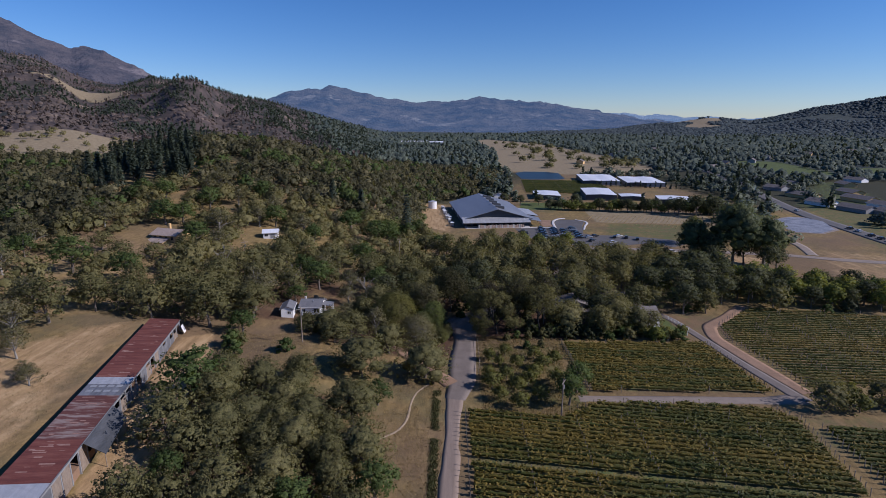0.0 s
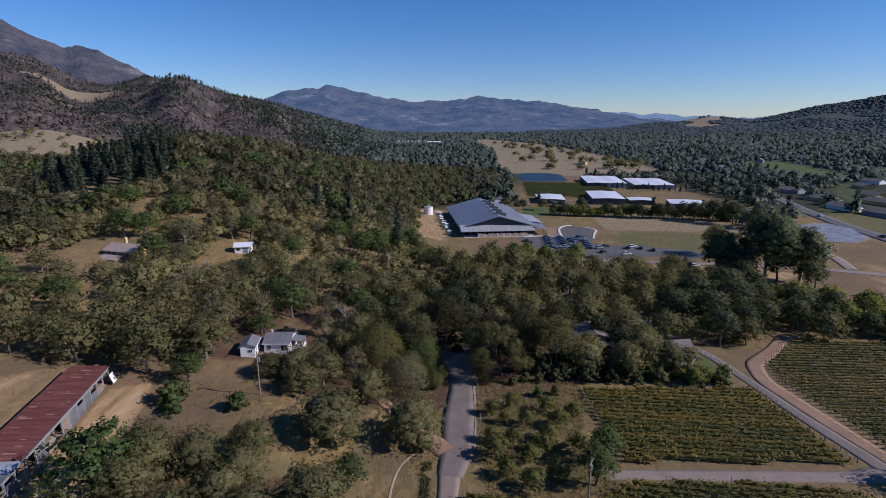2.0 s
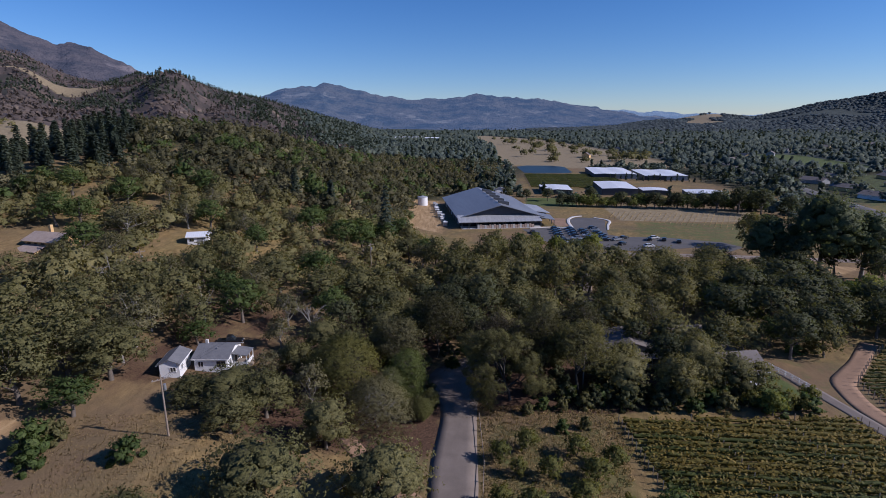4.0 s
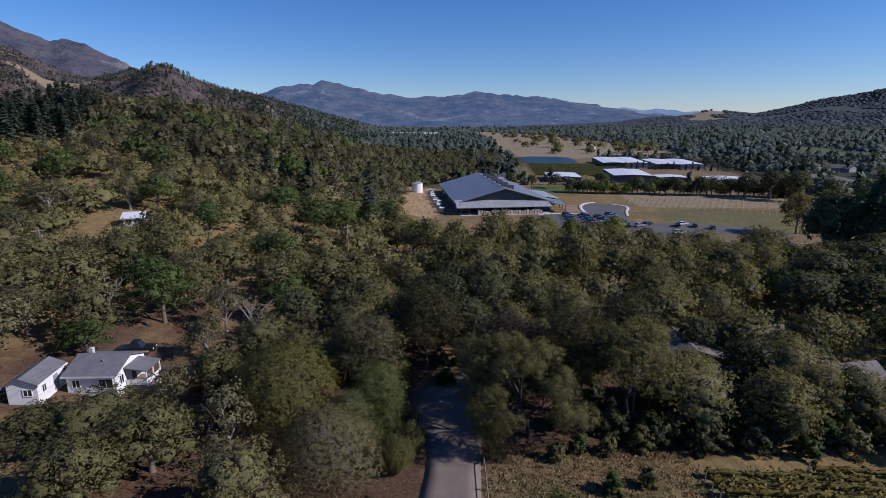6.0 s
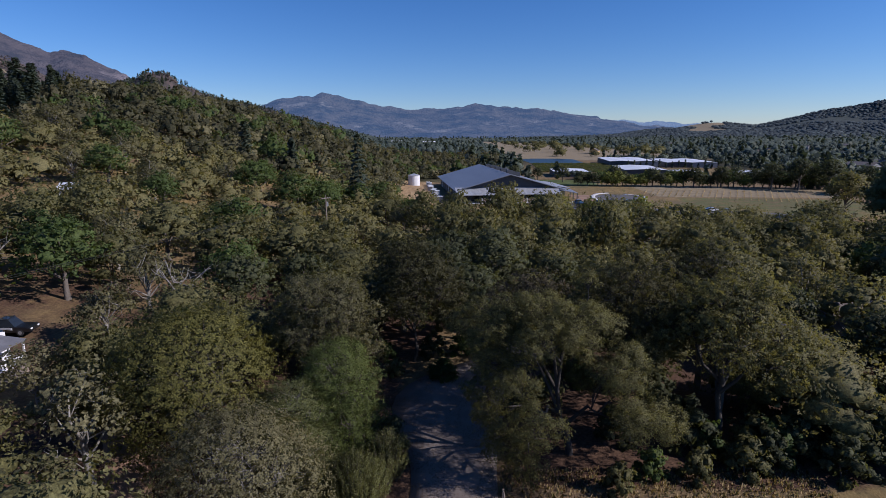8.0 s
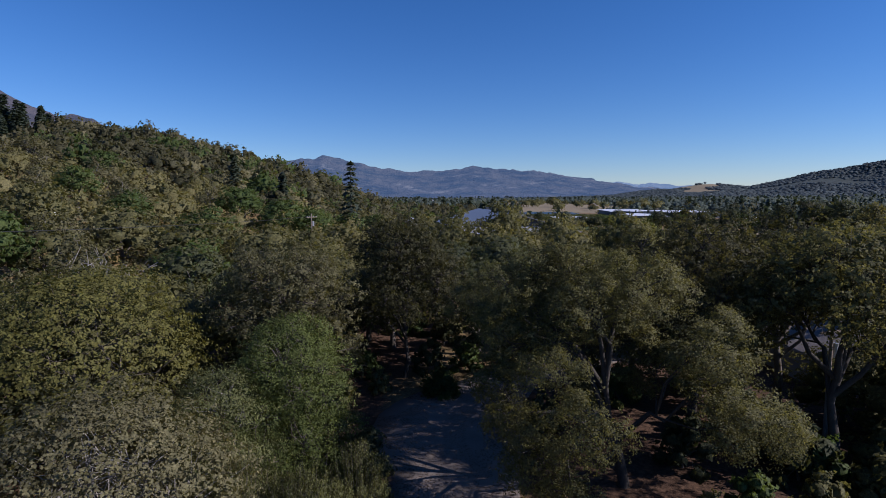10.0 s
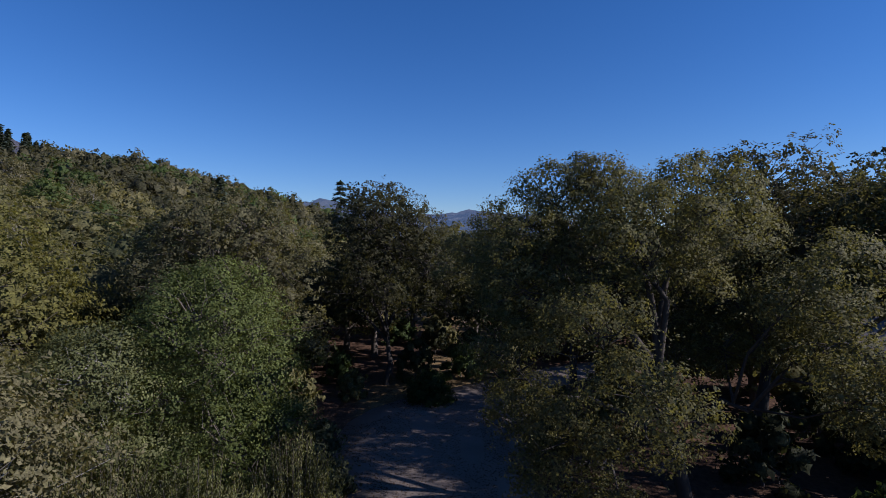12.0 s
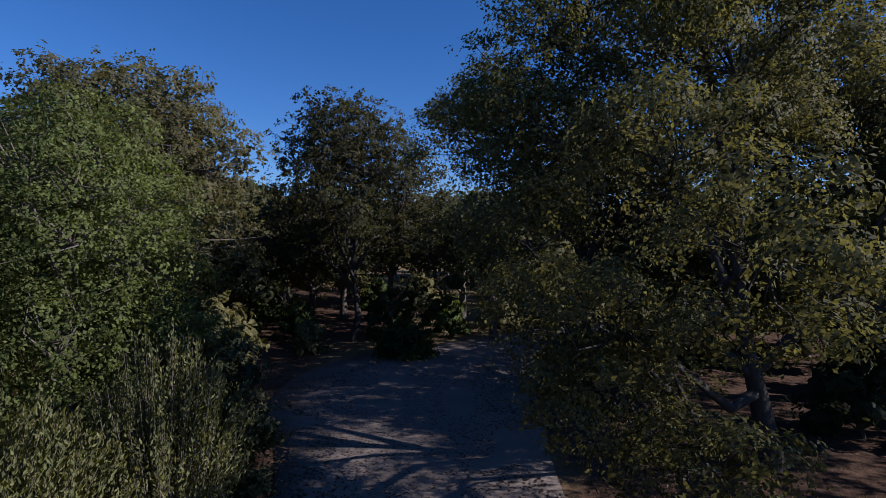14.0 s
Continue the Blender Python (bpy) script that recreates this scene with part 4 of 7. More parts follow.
# the large trees beside the lane, with leaves of their own size
def standing(root, x, y, turn=0.0):
    root.matrix_basis = pose(x, y, level(x, y) - 0.1, 0, 0, turn)
    return root


# first three masses, mostly out of view, are added to shade the lane
RIGHT_OAK = [(3.9, -2.4, 7.2, 2.3), (5.5, -3.6, 5.2, 2.2), (3.5, -5.6, 6.2, 2.2), (2.4, 1.8, 6.4, 2.3), (5.1, 0.6, 8.4, 2.3), (-6.7, -1.4, 8.6, 1.8), (-5.1, -4.2, 7.8, 2.0), (-5.7, 0.8, 10.2, 2.1), (-2.9, -2.4, 10.8, 2.3), (-2.9, 1.0, 11.7, 2.6), (-0.3, -1.8, 11.9, 2.4), (1.9, 1.4, 10.9, 2.4), (2.5, -3.4, 9.5, 2.3), (-3.7, -5.6, 6.0, 2.2), (-5.7, -4.0, 4.6, 1.9), (-6.5, 1.8, 7.6, 2.2), (-7.1, -1.2, 6.4, 1.8), (-4.3, -0.6, 8.6, 2.0), (0.3, 0.8, 9.2, 2.2), (-7.5, 2.8, 9.8, 1.8), (-8.5, 4.8, 9.8, 1.7), (-5.9, -3.4, 3.0, 1.8), (-4.3, -4.4, 2.2, 1.7), (-6.7, -1.8, 4.6, 1.7), (1.6, 2.8, 14.0, 0.9), (-3.5, -0.6, 13.0, 1.2), (-7.3, 3.8, 11.6, 1.1), (-6.6, -0.4, 11.6, 1.6), (-5.4, -0.2, 12.6, 1.6), (-7.4, -0.4, 10.4, 1.5), (-4.3, -0.5, 13.1, 1.2)]
BIG = dict(core=0.5, each=14, bunch=10, share=0.3, even=0.08, limbs=6)


def big_tree(name, seed, x, y, lobes, base, leaves, size, leaf_mat, bark_mat, girth, label, category="tree", spray=0.17, long=1.4, twigs=3, **more):
    return standing(tree(name, seed, 5, base, 10, 0, leaves, size, leaf_mat, bark_mat, label, category, girth=girth, lobes=lobes, inner=int(3000 / len(lobes)) if size < 0.12 else 60, spray=spray, long=long, twigs=twigs, **{**BIG, **more}), x, y)


def wand_shrub(seed, x, y, radius, top, stems, each, label):
    """Many thin upright stems, each set with narrow leaves along it."""
    rng = np.random.default_rng(seed)
    root = thing("willow_shrub", Matrix(), label, "shrub")
    V, F, P, T = [], [], [], []
    for i in range(stems):
        a, d = 2.4 * i + rng.uniform(-0.4, 0.4), math.sqrt((i + 0.5) / stems)
        way_out = np.array((math.cos(a), math.sin(a), 0))
        foot, tip = way_out * radius * 0.4 * d, way_out * radius * d + (0, 0, top * (1 - 0.5 * d * d) * rng.uniform(0.72, 1.1))
        bow = foot * 0.35 + tip * (0.65, 0.65, 0) + (0, 0, tip[2] * 0.55)
        u = np.linspace(0, 1, 5)[:, None]
        limb(V, F, foot * (1 - u) ** 2 + bow * 2 * u * (1 - u) + tip * u * u, 0.022, 0.004, 3)
        u = rng.uniform(0.1, 1, (each, 1)) ** 0.75
        P.append(foot * (1 - u) ** 2 + bow * 2 * u * (1 - u) + tip * u * u + rng.normal(size=(each, 3)) * 0.06)
        T.append((bow - foot) * (1 - u) + (tip - bow) * u)
    p, t = np.concatenate(P), np.concatenate(T)
    n = len(p)
    t = t / np.linalg.norm(t, axis=1)[:, None] + rng.normal(size=(n, 3)) * 0.42
    t /= np.linalg.norm(t, axis=1)[:, None]
    w = np.cross(t, rng.normal(size=(n, 3)))
    w /= np.linalg.norm(w, axis=1)[:, None]
    s = rng.uniform(0.055, 0.12, (n, 1))
    v = np.stack([p - t * s * 0.5, p - w * s * 0.19, p + t * s * 0.6, p + w * s * 0.19], 1).reshape(-1, 3)
    soft = p * (1, 1, 0.5) + (0, 0, 0.6)
    soft = soft / np.linalg.norm(soft, axis=1)[:, None] + rng.normal(size=(n, 3)) * 0.3
    soft /= np.linalg.norm(soft, axis=1)[:, None]
    part_mesh("crown", mesh_of("crown", v, [np.arange(4 * n).reshape(n, 4)], M_SAGE, normals=np.repeat(soft, 4, 0)), root)
    part_mesh("trunk", mesh_of("trunk", np.concatenate(V), [np.array(F)], M_BARK, True), root)
    return standing(root, x, y)


rg = np.random.default_rng(77)
big_tree("oak_tree", 101, 15.9, 149.2, RIGHT_OAK, 3.6, 190000, 0.076, M_OAK, M_DARKBARK, 0.36, "tall oak with drooping leafy boughs beside the lane", droop=0.15, limbs=8, each=15, core=0.4)
big_tree("oak_tree", 102, 22.4, 155.0, lobes_of(rg, 7.2, 4.8, 16.0, 28, 0.75), 4.4, 60000, 0.12, M_SHADEDOAK, M_DARKBARK, 0.44, "large oak with a dark forking trunk in the grove", core=0.0)
big_tree("oak_tree", 103, 2.4, 167.6, lobes_of(rg, 7.0, 3.4, 14.8, 28, 0.7), 3.0, 60000, 0.13, M_SHADEDOAK, M_DARKBARK, 0.3, "dark brown-green oak standing beyond the lane's bend")
big_tree("evergreen_tree", 104, -2.9, 149.6, dome_lobes(rg, 4.5, 9.7, 34), 1.5, 130000, 0.07, M_FRESH, M_BARK, 0.3, "fresh green evergreen tree leaning over the lane", even=0.35, share=0.36)
big_tree("oak_tree", 105, -5.2, 157.0, lobes_of(rg, 6.2, 4.6, 13.8, 28, 0.66), 3.6, 60000, 0.115, M_OAKGREY, M_BARK, 0.3, "olive-grey oak behind the green evergreen")
big_tree("oak_tree", 106, -14.4, 148.8, smooth_dome(rg, 7.6, 12.0, 24, 1.4), 1.5, 110000, 0.115, M_DOME, M_BARK, 0.35, "broad dome-shaped yellow-olive oak on the bank", even=0.7, share=0.4, each=9, core=0.8)
big_tree("oak_tree", 107, -7.4, 139.6, smooth_dome(rg, 6.0, 9.0, 22, 0.9), 1.0, 84000, 0.1, M_OAKGREY, M_PALEBARK, 0.2, "low grey-green oak with pale twigs beside the drive", even=0.6, share=0.4, each=9, core=0.75)
wand_shrub(108, -0.6, 142.8, 2.6, 4.5, 240, 250, "tall feathery grey-green shrub at the lane's edge")
big_tree("evergreen_tree", 116, -6.0, 147.0, dome_lobes(rg, 4.2, 7.4, 26), 0.8, 90000, 0.066, M_SAGE, M_PALEBARK, 0.16, "low grey-green tree with dense fine leaves on the bank", even=0.5, share=0.36)
wand_shrub(113, -3.9, 143.6, 2.9, 4.6, 220, 150, "tall feathery grey-green shrub beside the bank")
wand_shrub(115, 1.3, 146.0, 1.7, 4.4, 130, 150, "lower feathery shrub leaning over the lane's edge")
big_tree("willow_shrub", 109, 1.4, 148.6, dome_lobes(rg, 1.8, 3.8, 14, 0.2), 0.3, 9000, 0.075, M_DARK, M_BARK, 0.05, "dark upright shrub at the lane's edge", "shrub", 0.12, 2.2, limbs=0, even=0.4)
big_tree("shrub", 110, 5.6, 163.6, dome_lobes(rg, 1.9, 2.1, 16, 0.1), 0.2, 11000, 0.08, M_GREEN, M_BARK, 0.05, "clipped-looking round shrub in the lane's bend", "shrub", 0.1, 1.4, 1, limbs=0, even=0.6)
big_tree("oak_tree", 111, 28.5, 150.0, lobes_of(rg, 6.8, 7.2, 15.3, 28, 0.66), 4.6, 62000, 0.13, M_OAK, M_DARKBARK, 0.4, "olive oak with heavy dark limbs at the vineyard's edge")
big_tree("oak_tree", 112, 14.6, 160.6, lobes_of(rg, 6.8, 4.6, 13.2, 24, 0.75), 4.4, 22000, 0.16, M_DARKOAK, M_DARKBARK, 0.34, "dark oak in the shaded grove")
big_tree("oak_tree", 114, 31.5, 160.0, lobes_of(rg, 6.6, 7.8, 15.6, 24, 0.66), 5.0, 22000, 0.16, M_SHADEDOAK, M_BARK, 0.4, "tall oak deep in the shaded grove")
for spot in ((31.5, 160, 5.6), (-14, 148, 7.4), (-6.6, 139.6, 4.6), (-4.2, 150, 5), (-5.5, 158.5, 5.6), (14.8, 149, 6), (21.5, 154.5, 6), (28.5, 150, 5.6), (3.2, 166, 5.2), (13.5, 163, 5.6)):
    PLACED.append(spot)


# oaks between the barn and the lane
put("oak", [(-48.5, 85, 7.0), (-45, 102, 5.2), (-38.6, 104.6, 4.6), (-26, 93, 5.2), (-36.3, 90, 5.4), (-38.5, 81, 4.6), (-25.6, 83.7, 5.6), (-34.6, 72, 5.6), (-26.7, 74.5, 5.2), (-44, 94, 5.6), (-31.5, 97, 4.8), (-31, 82, 5.0), (-19.5, 80, 4.4), (-43, 80, 5.2), (-33, 66, 5.0), (-27, 66, 5.0), (-14, 68, 4.6), (-45.5, 66, 4.8), (-40.7, 68, 4.2), (-30.6, 102.5, 4.2), (-17.5, 74, 4.2), (-20, 60, 5.6), (-32, 60, 5.6), (-8, 52, 4.5), (-40, 87, 5.6), (-30.5, 88.5, 5.0), (-21, 88, 4.4)])
put("green", [(-10.6, 74.5, 5.4), (-43, 73, 4.0), (-22.5, 68, 4.5)])
# behind the barn's end and round the cottage
put("oak", [(-69, 142.5, 9.2, 0.8), (-78, 154, 7.4), (-54.5, 145.5, 8.0, 0.85), (-31.4, 140.0, 6.2, 0.74), (-37.4, 139.6, 5.2, 0.62), (-25.4, 138.4, 6.2, 0.85), (-28.5, 131.5, 5.6, 0.75), (-19.5, 117.0, 7.8, 0.92), (-31.3, 108.5, 5.0, 0.9), (-47.5, 106, 5.4, 0.9), (-15.5, 150, 6.6), (-94.7, 138.4, 5.6)])
put("green", [(-53.2, 133.6, 5.0, 0.8)])
put("oak", [(-51, 196, 6.0, 1.1), (-62, 200, 6.0, 1.1), (-60, 210, 5.8, 1.1)])
put("grey", [(-29, 152, 3.8, 0.78), (-30.5, 165, 4.6, 0.85), (-106, 132, 7.4), (-19, 143, 5.2), (-44, 190, 5.6), (-32, 176, 5.0), (-58, 166, 5.0), (-85, 158, 5.6)])
put("shrub", [(-52.8, 124.6, 3.4, 1.25), (-51.6, 127.2, 2.6), (-38.7, 122.4, 2.7), (-50.5, 121, 2.4)])
put("green", [(-46.8, 162.4, 4.6, 0.66)])
put("green", [(-14.2, 106, 3.9, 0.72)])
put("oak", [(-104, 188, 5.6, 0.75), (-114, 184, 5.6, 0.75), (-124, 190, 5.6, 0.8), (-97, 197, 5.2, 0.8), (-94, 186, 5.0, 0.8)])
put("snag", [(-50.2, 174, 4.2), (-77.5, 186, 4.6), (-26, 172, 4.6)])
put("grey", [(-91, 106, 4.2), (-81, 96, 3.2, 0.62), (-84.5, 99.5, 2.6, 0.6), (-88, 95, 2.8, 0.55)])
# between the drive and the lane
put("oak", [(-14.5, 132.5, 5.0), (-15, 160, 6.0), (-9, 171, 6.0), (-21, 163, 5.6), (-2.5, 180, 5.8), (-24, 153, 4.6)])
put("fruit", [(11.6, 116, 3.2), (19, 126.9, 2.4), (25.5, 126, 2.8), (14.3, 127.5, 1.8), (17.5, 114, 2.8), (22, 110, 2.7), (27, 118, 2.6), (13, 110, 2.5), (11, 121, 2.2), (15.4, 119.8, 2.6), (20.5, 117.5, 2.6), (17, 107, 2.8), (22.5, 121, 2.8), (12, 131, 2.2), (16.5, 134, 2.4), (24, 132, 2.6), (29, 129, 2.6)])
put("green", [(28, 108, 4.4), (31, 113.6, 3.8)])
put("shrub", [(23.3, 138.8, 1.6), (27.3, 139.6, 1.4), (61.8, 145, 3.6), (68, 144.8, 3.0), (54, 145.5, 2.6), (26.5, 152, 2.4), (20.2, 151.2, 2.0), (18.4, 144.4, 1.4), (21.4, 146.2, 1.6)])
put("oak", [(84.5, 106.5, 4.8, 0.85), (97.5, 108, 4.6, 0.8), (106, 107, 4.4, 0.8)])
put("fruit", [(90.4, 105.0, 3.4), (91.5, 110.5, 3.2), (102, 104.5, 3.0)])
# the grove north of the vines
put("oak", [(34.6, 157.4, 4.0, 0.75), (37, 151, 5.8), (46.4, 148.5, 5.8), (53, 156, 6.0), (27, 163, 5.6), (17.0, 177.5, 4.6), (28.5, 177, 6.4), (43.8, 176.8, 7.0), (53.2, 168, 6.4), (22, 190, 6.4), (36, 190, 6.4), (50, 190, 6.2)])
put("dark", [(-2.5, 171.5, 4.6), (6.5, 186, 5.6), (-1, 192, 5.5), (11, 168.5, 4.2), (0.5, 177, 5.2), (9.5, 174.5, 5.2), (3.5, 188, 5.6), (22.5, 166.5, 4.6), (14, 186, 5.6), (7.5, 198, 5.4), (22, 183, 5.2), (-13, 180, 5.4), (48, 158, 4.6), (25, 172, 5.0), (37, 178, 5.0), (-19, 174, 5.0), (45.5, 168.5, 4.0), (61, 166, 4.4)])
put("shrub", [(12.5, 156, 1.6), (16, 158.5, 2.0), (4.5, 169, 1.8), (8, 170, 2.0), (12, 173, 2.0), (6.5, 182, 2.4), (18.5, 166, 1.8), (-1, 168, 1.6), (0.5, 164, 1.2), (-4, 172, 2.0), (6, 178, 1.6), (14, 178, 2.0), (20, 162, 2.2), (26, 156, 2.2), (31, 147, 1.8), (36, 146, 2.2), (42, 145.5, 2.2), (48, 144.5, 2.0), (30, 171, 2.4), (-8, 164, 2.0), (2.5, 183, 2.2), (-11, 153, 1.8), (-3.0, 160.8, 2.4), (-4.4, 156.6, 2.6), (-2.2, 156.8, 1.9), (-6.5, 161.5, 2.8)])
put("dark", [(-9.5, 163.5, 4.4, 0.8), (-5.0, 166.0, 3.8, 0.8)])
put("oak", [(52.5, 150.5, 4.6), (55.5, 162, 5.2), (64, 168, 5.4), (50, 150.5, 5.0), (57.8, 150.6, 5.2, 0.95), (62.6, 150.2, 4.2, 0.8), (70, 169, 5.0)])
put("shrub", [(round(24 + 1.6 * i + 1.4 * lattice(i, 1, 1), 1), round(145.6 + 4.5 * lattice(i, 2, 2), 1), round(1.5 + 1.3 * lattice(i, 3, 3), 1)) for i in range(24)])
put("fruit", [(64.5, 145.5, 2.6), (70, 147.5, 2.4), (67.2, 144.2, 2.0), (58.5, 146, 2.2)])
put("dark", [(78.6, 166, 6.0), (87.5, 171.5, 5.4), (96, 176, 5.6), (106, 177, 5.4), (115, 176, 5.2), (90, 180, 6.4), (72.5, 183, 7.0), (82, 180, 7.2), (92, 186, 8.0), (102, 190, 7.5), (112, 186, 6.5), (122, 184, 6.5), (84, 196, 7.5), (97, 200, 8.0), (108, 204, 7.0)])
put("lime", [(61, 143.3, 2.6, 0.8), (110, 190, 5.6), (122, 178, 5.2), (131, 180, 5.6), (140, 178, 5.6), (118, 196, 6.2), (128, 194, 5.4), (112, 212, 5.5)])
put("lime", [(149, 174, 5.6), (158, 170, 5.2), (167, 172, 5.4), (136, 188, 5.4), (145, 168, 4.6)])
put("green", [(124, 186, 5), (176, 174, 5)])
put("oak", [(72, 210, 7.4), (60, 208, 6.4), (47.6, 212, 7.2), (36, 206, 6.2, 1.25), (26.7, 208, 6.8, 1.25), (14, 212, 6.0, 1.25), (7.4, 214, 7.0, 1.2), (-3, 200, 6.0), (-12, 192, 6.4), (-20, 204, 6.0), (18, 226, 6.6, 1.35), (30, 232, 6.8, 1.35), (44, 228, 5.6, 1.4), (2, 232, 6.4, 1.2), (22, 238, 6, 1.35), (38, 222, 6, 1.35), (9, 225, 6, 1.3), (34, 240, 6, 1.3), (52, 222, 6, 1.3), (-8, 246, 7.4)])


BANK = [(-64, 100), (-58, 136), (-44, 150), (-28, 150), (-22, 146), (-8, 132), (-6, 96), (-40, 98)]      # open ground round the pole


def blocked(x, y):
    """Where no scattered tree may stand (arrays)."""
    x, y = np.asarray(x, float), np.asarray(y, float)
    out = ((y < 142) & (x > -1.5) & (x < 34)) | (np.hypot(x + 3, y - 131) < 7.5) | (np.hypot(x + 29, y - 150) < 9.5) | (np.hypot(x + 30, y - 161) < 5) | (np.hypot(x + 75, y - 221) < 11) | (np.hypot(x + 68, y - 207) < 8)
    for p in CLEARINGS + [VINES_SOUTH, VINES_NORTH, VINES_EAST, VINES_SIDE]:
        out |= inside(x, y, p, 0.5) > 0.4
    out |= inside(x, y, BANK, 0.5) > 0.4
    for w, gap in ((LANE, 3.2), (DIRT_LANE, 3.0), (BRANCH, 1.0), (EAST_ROAD, 3.2), (FARM_LANE, 3.2), (TRACK, 3.2)):
        out |= near_line(x, y, w) < gap
    return out


def scatter(rng, tries, area, gap, sizes, test):
    """Trees at random, each with its crown clear of the others by the given share."""
    x0, x1, y0, y1 = area
    x, y, r = rng.uniform(x0, x1, tries), rng.uniform(y0, y1, tries), rng.uniform(*sizes, tries)
    ok = test(x, y)
    have = [tuple(p) for p in PLACED]
    first = len(have)
    for a, b, c in zip(x[ok], y[ok], r[ok]):
        q = np.array(have)
        if (np.hypot(q[:, 0] - a, q[:, 1] - b) > gap * (q[:, 2] + c)).all():
            have.append((a, b, c))
    return have[first:]


rng = np.random.default_rng(5)
wild = scatter(rng, 5000, (-150, 4, 40, 290), 0.47, (5.2, 8.0), lambda x, y: ~blocked(x, y) & (x < 4 - np.maximum(0, y - 230) * 0.3))
grove = scatter(rng, 2500, (10, 118, 146, 244), 0.5, (4.2, 6.4), lambda x, y: ~blocked(x, y) & (np.hypot(x - 39.5, y - 166) > 8) & (np.hypot(x - 61, y - 158) > 7) & (np.hypot(x - 54, y - 169) > 7))
for i, (x, y, r) in enumerate(grove[:70]):
    put(("oak", "oak", "grey", "oak", "oak", "dark")[i % 6], [(round(x, 1), round(y, 1), round(r, 1))])
creek = scatter(rng, 1500, (74, 182, 164, 214), 0.44, (3.6, 5.6), lambda x, y: ~blocked(x, y) & (y > 172 - np.maximum(0, x - 110) * 0.1) & (y < 212 - np.maximum(0, x - 95) * 0.45))
for i, (x, y, r) in enumerate(creek[:36]):
    put(("dark", "green", "lime", "dark", "green")[i % 5], [(round(x, 1), round(y, 1), round(r, 1), 0.9)])
    i % 2 or put("shrub", [(round(x + 2.5, 1), round(y - 4.5, 1), round(r * 0.55, 1))])
SAVANNA = [(-190, 128), (-92, 128), (-72, 150), (-76, 178), (-98, 205), (-130, 212), (-190, 200)]
wild = [p for i, p in enumerate(wild) if lattice(i, 4, 9) < 0.5 or inside(p[0], p[1], SAVANNA, 1) < 0.5]
FARTHER_OAKS = []
for i, (x, y, r) in enumerate(wild[:270]):
    kind = ("oak", "oak", "oak", "grey", "oak", "oak", "green", "oak")[0 if math.hypot(x - 4, y - 128) < 50 and i % 8 in (4, 6) else i % 8]
    if kind == "oak" and math.hypot(x + 10, y - 120) > 92:
        FARTHER_OAKS.append((x, y, r * 0.98))
    else:
        put(kind, [(round(x, 1), round(y, 1), round(r, 1))])


def far_template(seed, sub, leaves, size, tall=1.0, count=6, core=0.5, up=0.0):
    """A whole small tree for the woods: foliage masses and loose leaves, one unit wide."""
    rng = np.random.default_rng(seed)
    lobes = [(0.55 * math.cos(a) * d, 0.55 * math.sin(a) * d, (0.6 + 0.35 * (1 - d) + rng.uniform(-0.08, 0.08)) * tall, rng.uniform(0.34, 0.5)) for a, d in zip(np.arange(count) * 2.4 + seed, (0.1, 0.8, 0.9, 1.0, 0.9, 1.0))]
    if count == 1:
        lobes = [(0, 0, 0.5 * tall, 0.78)]
    V, N, F3, F4 = foliage(rng, lobes, leaves, size, core, sub, 0.85, bunch=3, spray=0.08)
    away = V - np.array((0, 0, 0.35 * tall))
    N = N * 0.25 + away / (np.linalg.norm(away, axis=1)[:, None] + 1e-9) * 0.75 + np.array((0, 0, up))
    N /= np.linalg.norm(N, axis=1)[:, None] + 1e-9
    return V, N, F3, F4


NEAR_FAR = [far_template(70 + i, 1, 560, 0.085, 0.95 + 0.07 * i, 6, 0.5) for i in range(4)]
FAR = [far_template(80 + i, 1, 230, 0.135, 0.95 + 0.08 * i, 6, 0.5) for i in range(4)]
MIDDLE = [far_template(86 + i, 1, 96, 0.18, 0.95 + 0.1 * i, 5, 0.56) for i in range(4)]
FARTHER = [far_template(90 + i, 1, 12, 0.26, 0.9 + 0.2 * i, 3, 0.95, 0.35) for i in range(3)]
MOUNDS = [far_template(98 + i, 1, 6, 0.3, 0.8 + 0.15 * i, 1, 1.0, 1.3) for i in range(3)]


def spire_template(seed, n=26, size=0.56):
    rng = np.random.default_rng(seed)
    pos, out = [], []
    for k in range(n):
        u = rng.uniform(0, 1)
        a = rng.uniform(0, 6.28)
        r = 0.42 * (1 - u) ** 0.85 * rng.uniform(0.5, 1.0) + 0.02
        pos.append((r * math.cos(a), r * math.sin(a), 0.25 + 2.1 * u))
        out.append((0.6 * math.cos(a), 0.6 * math.sin(a), 0.5))
    v, f, m = cards(rng, np.array(pos), np.array(out), size, 1.0, 1.5)
    return v, m, [], [f]


SPIRES = [spire_template(95 + i) for i in range(3)]
FAR_SPIRES = [spire_template(105 + i, 14, 0.75) for i in range(3)]


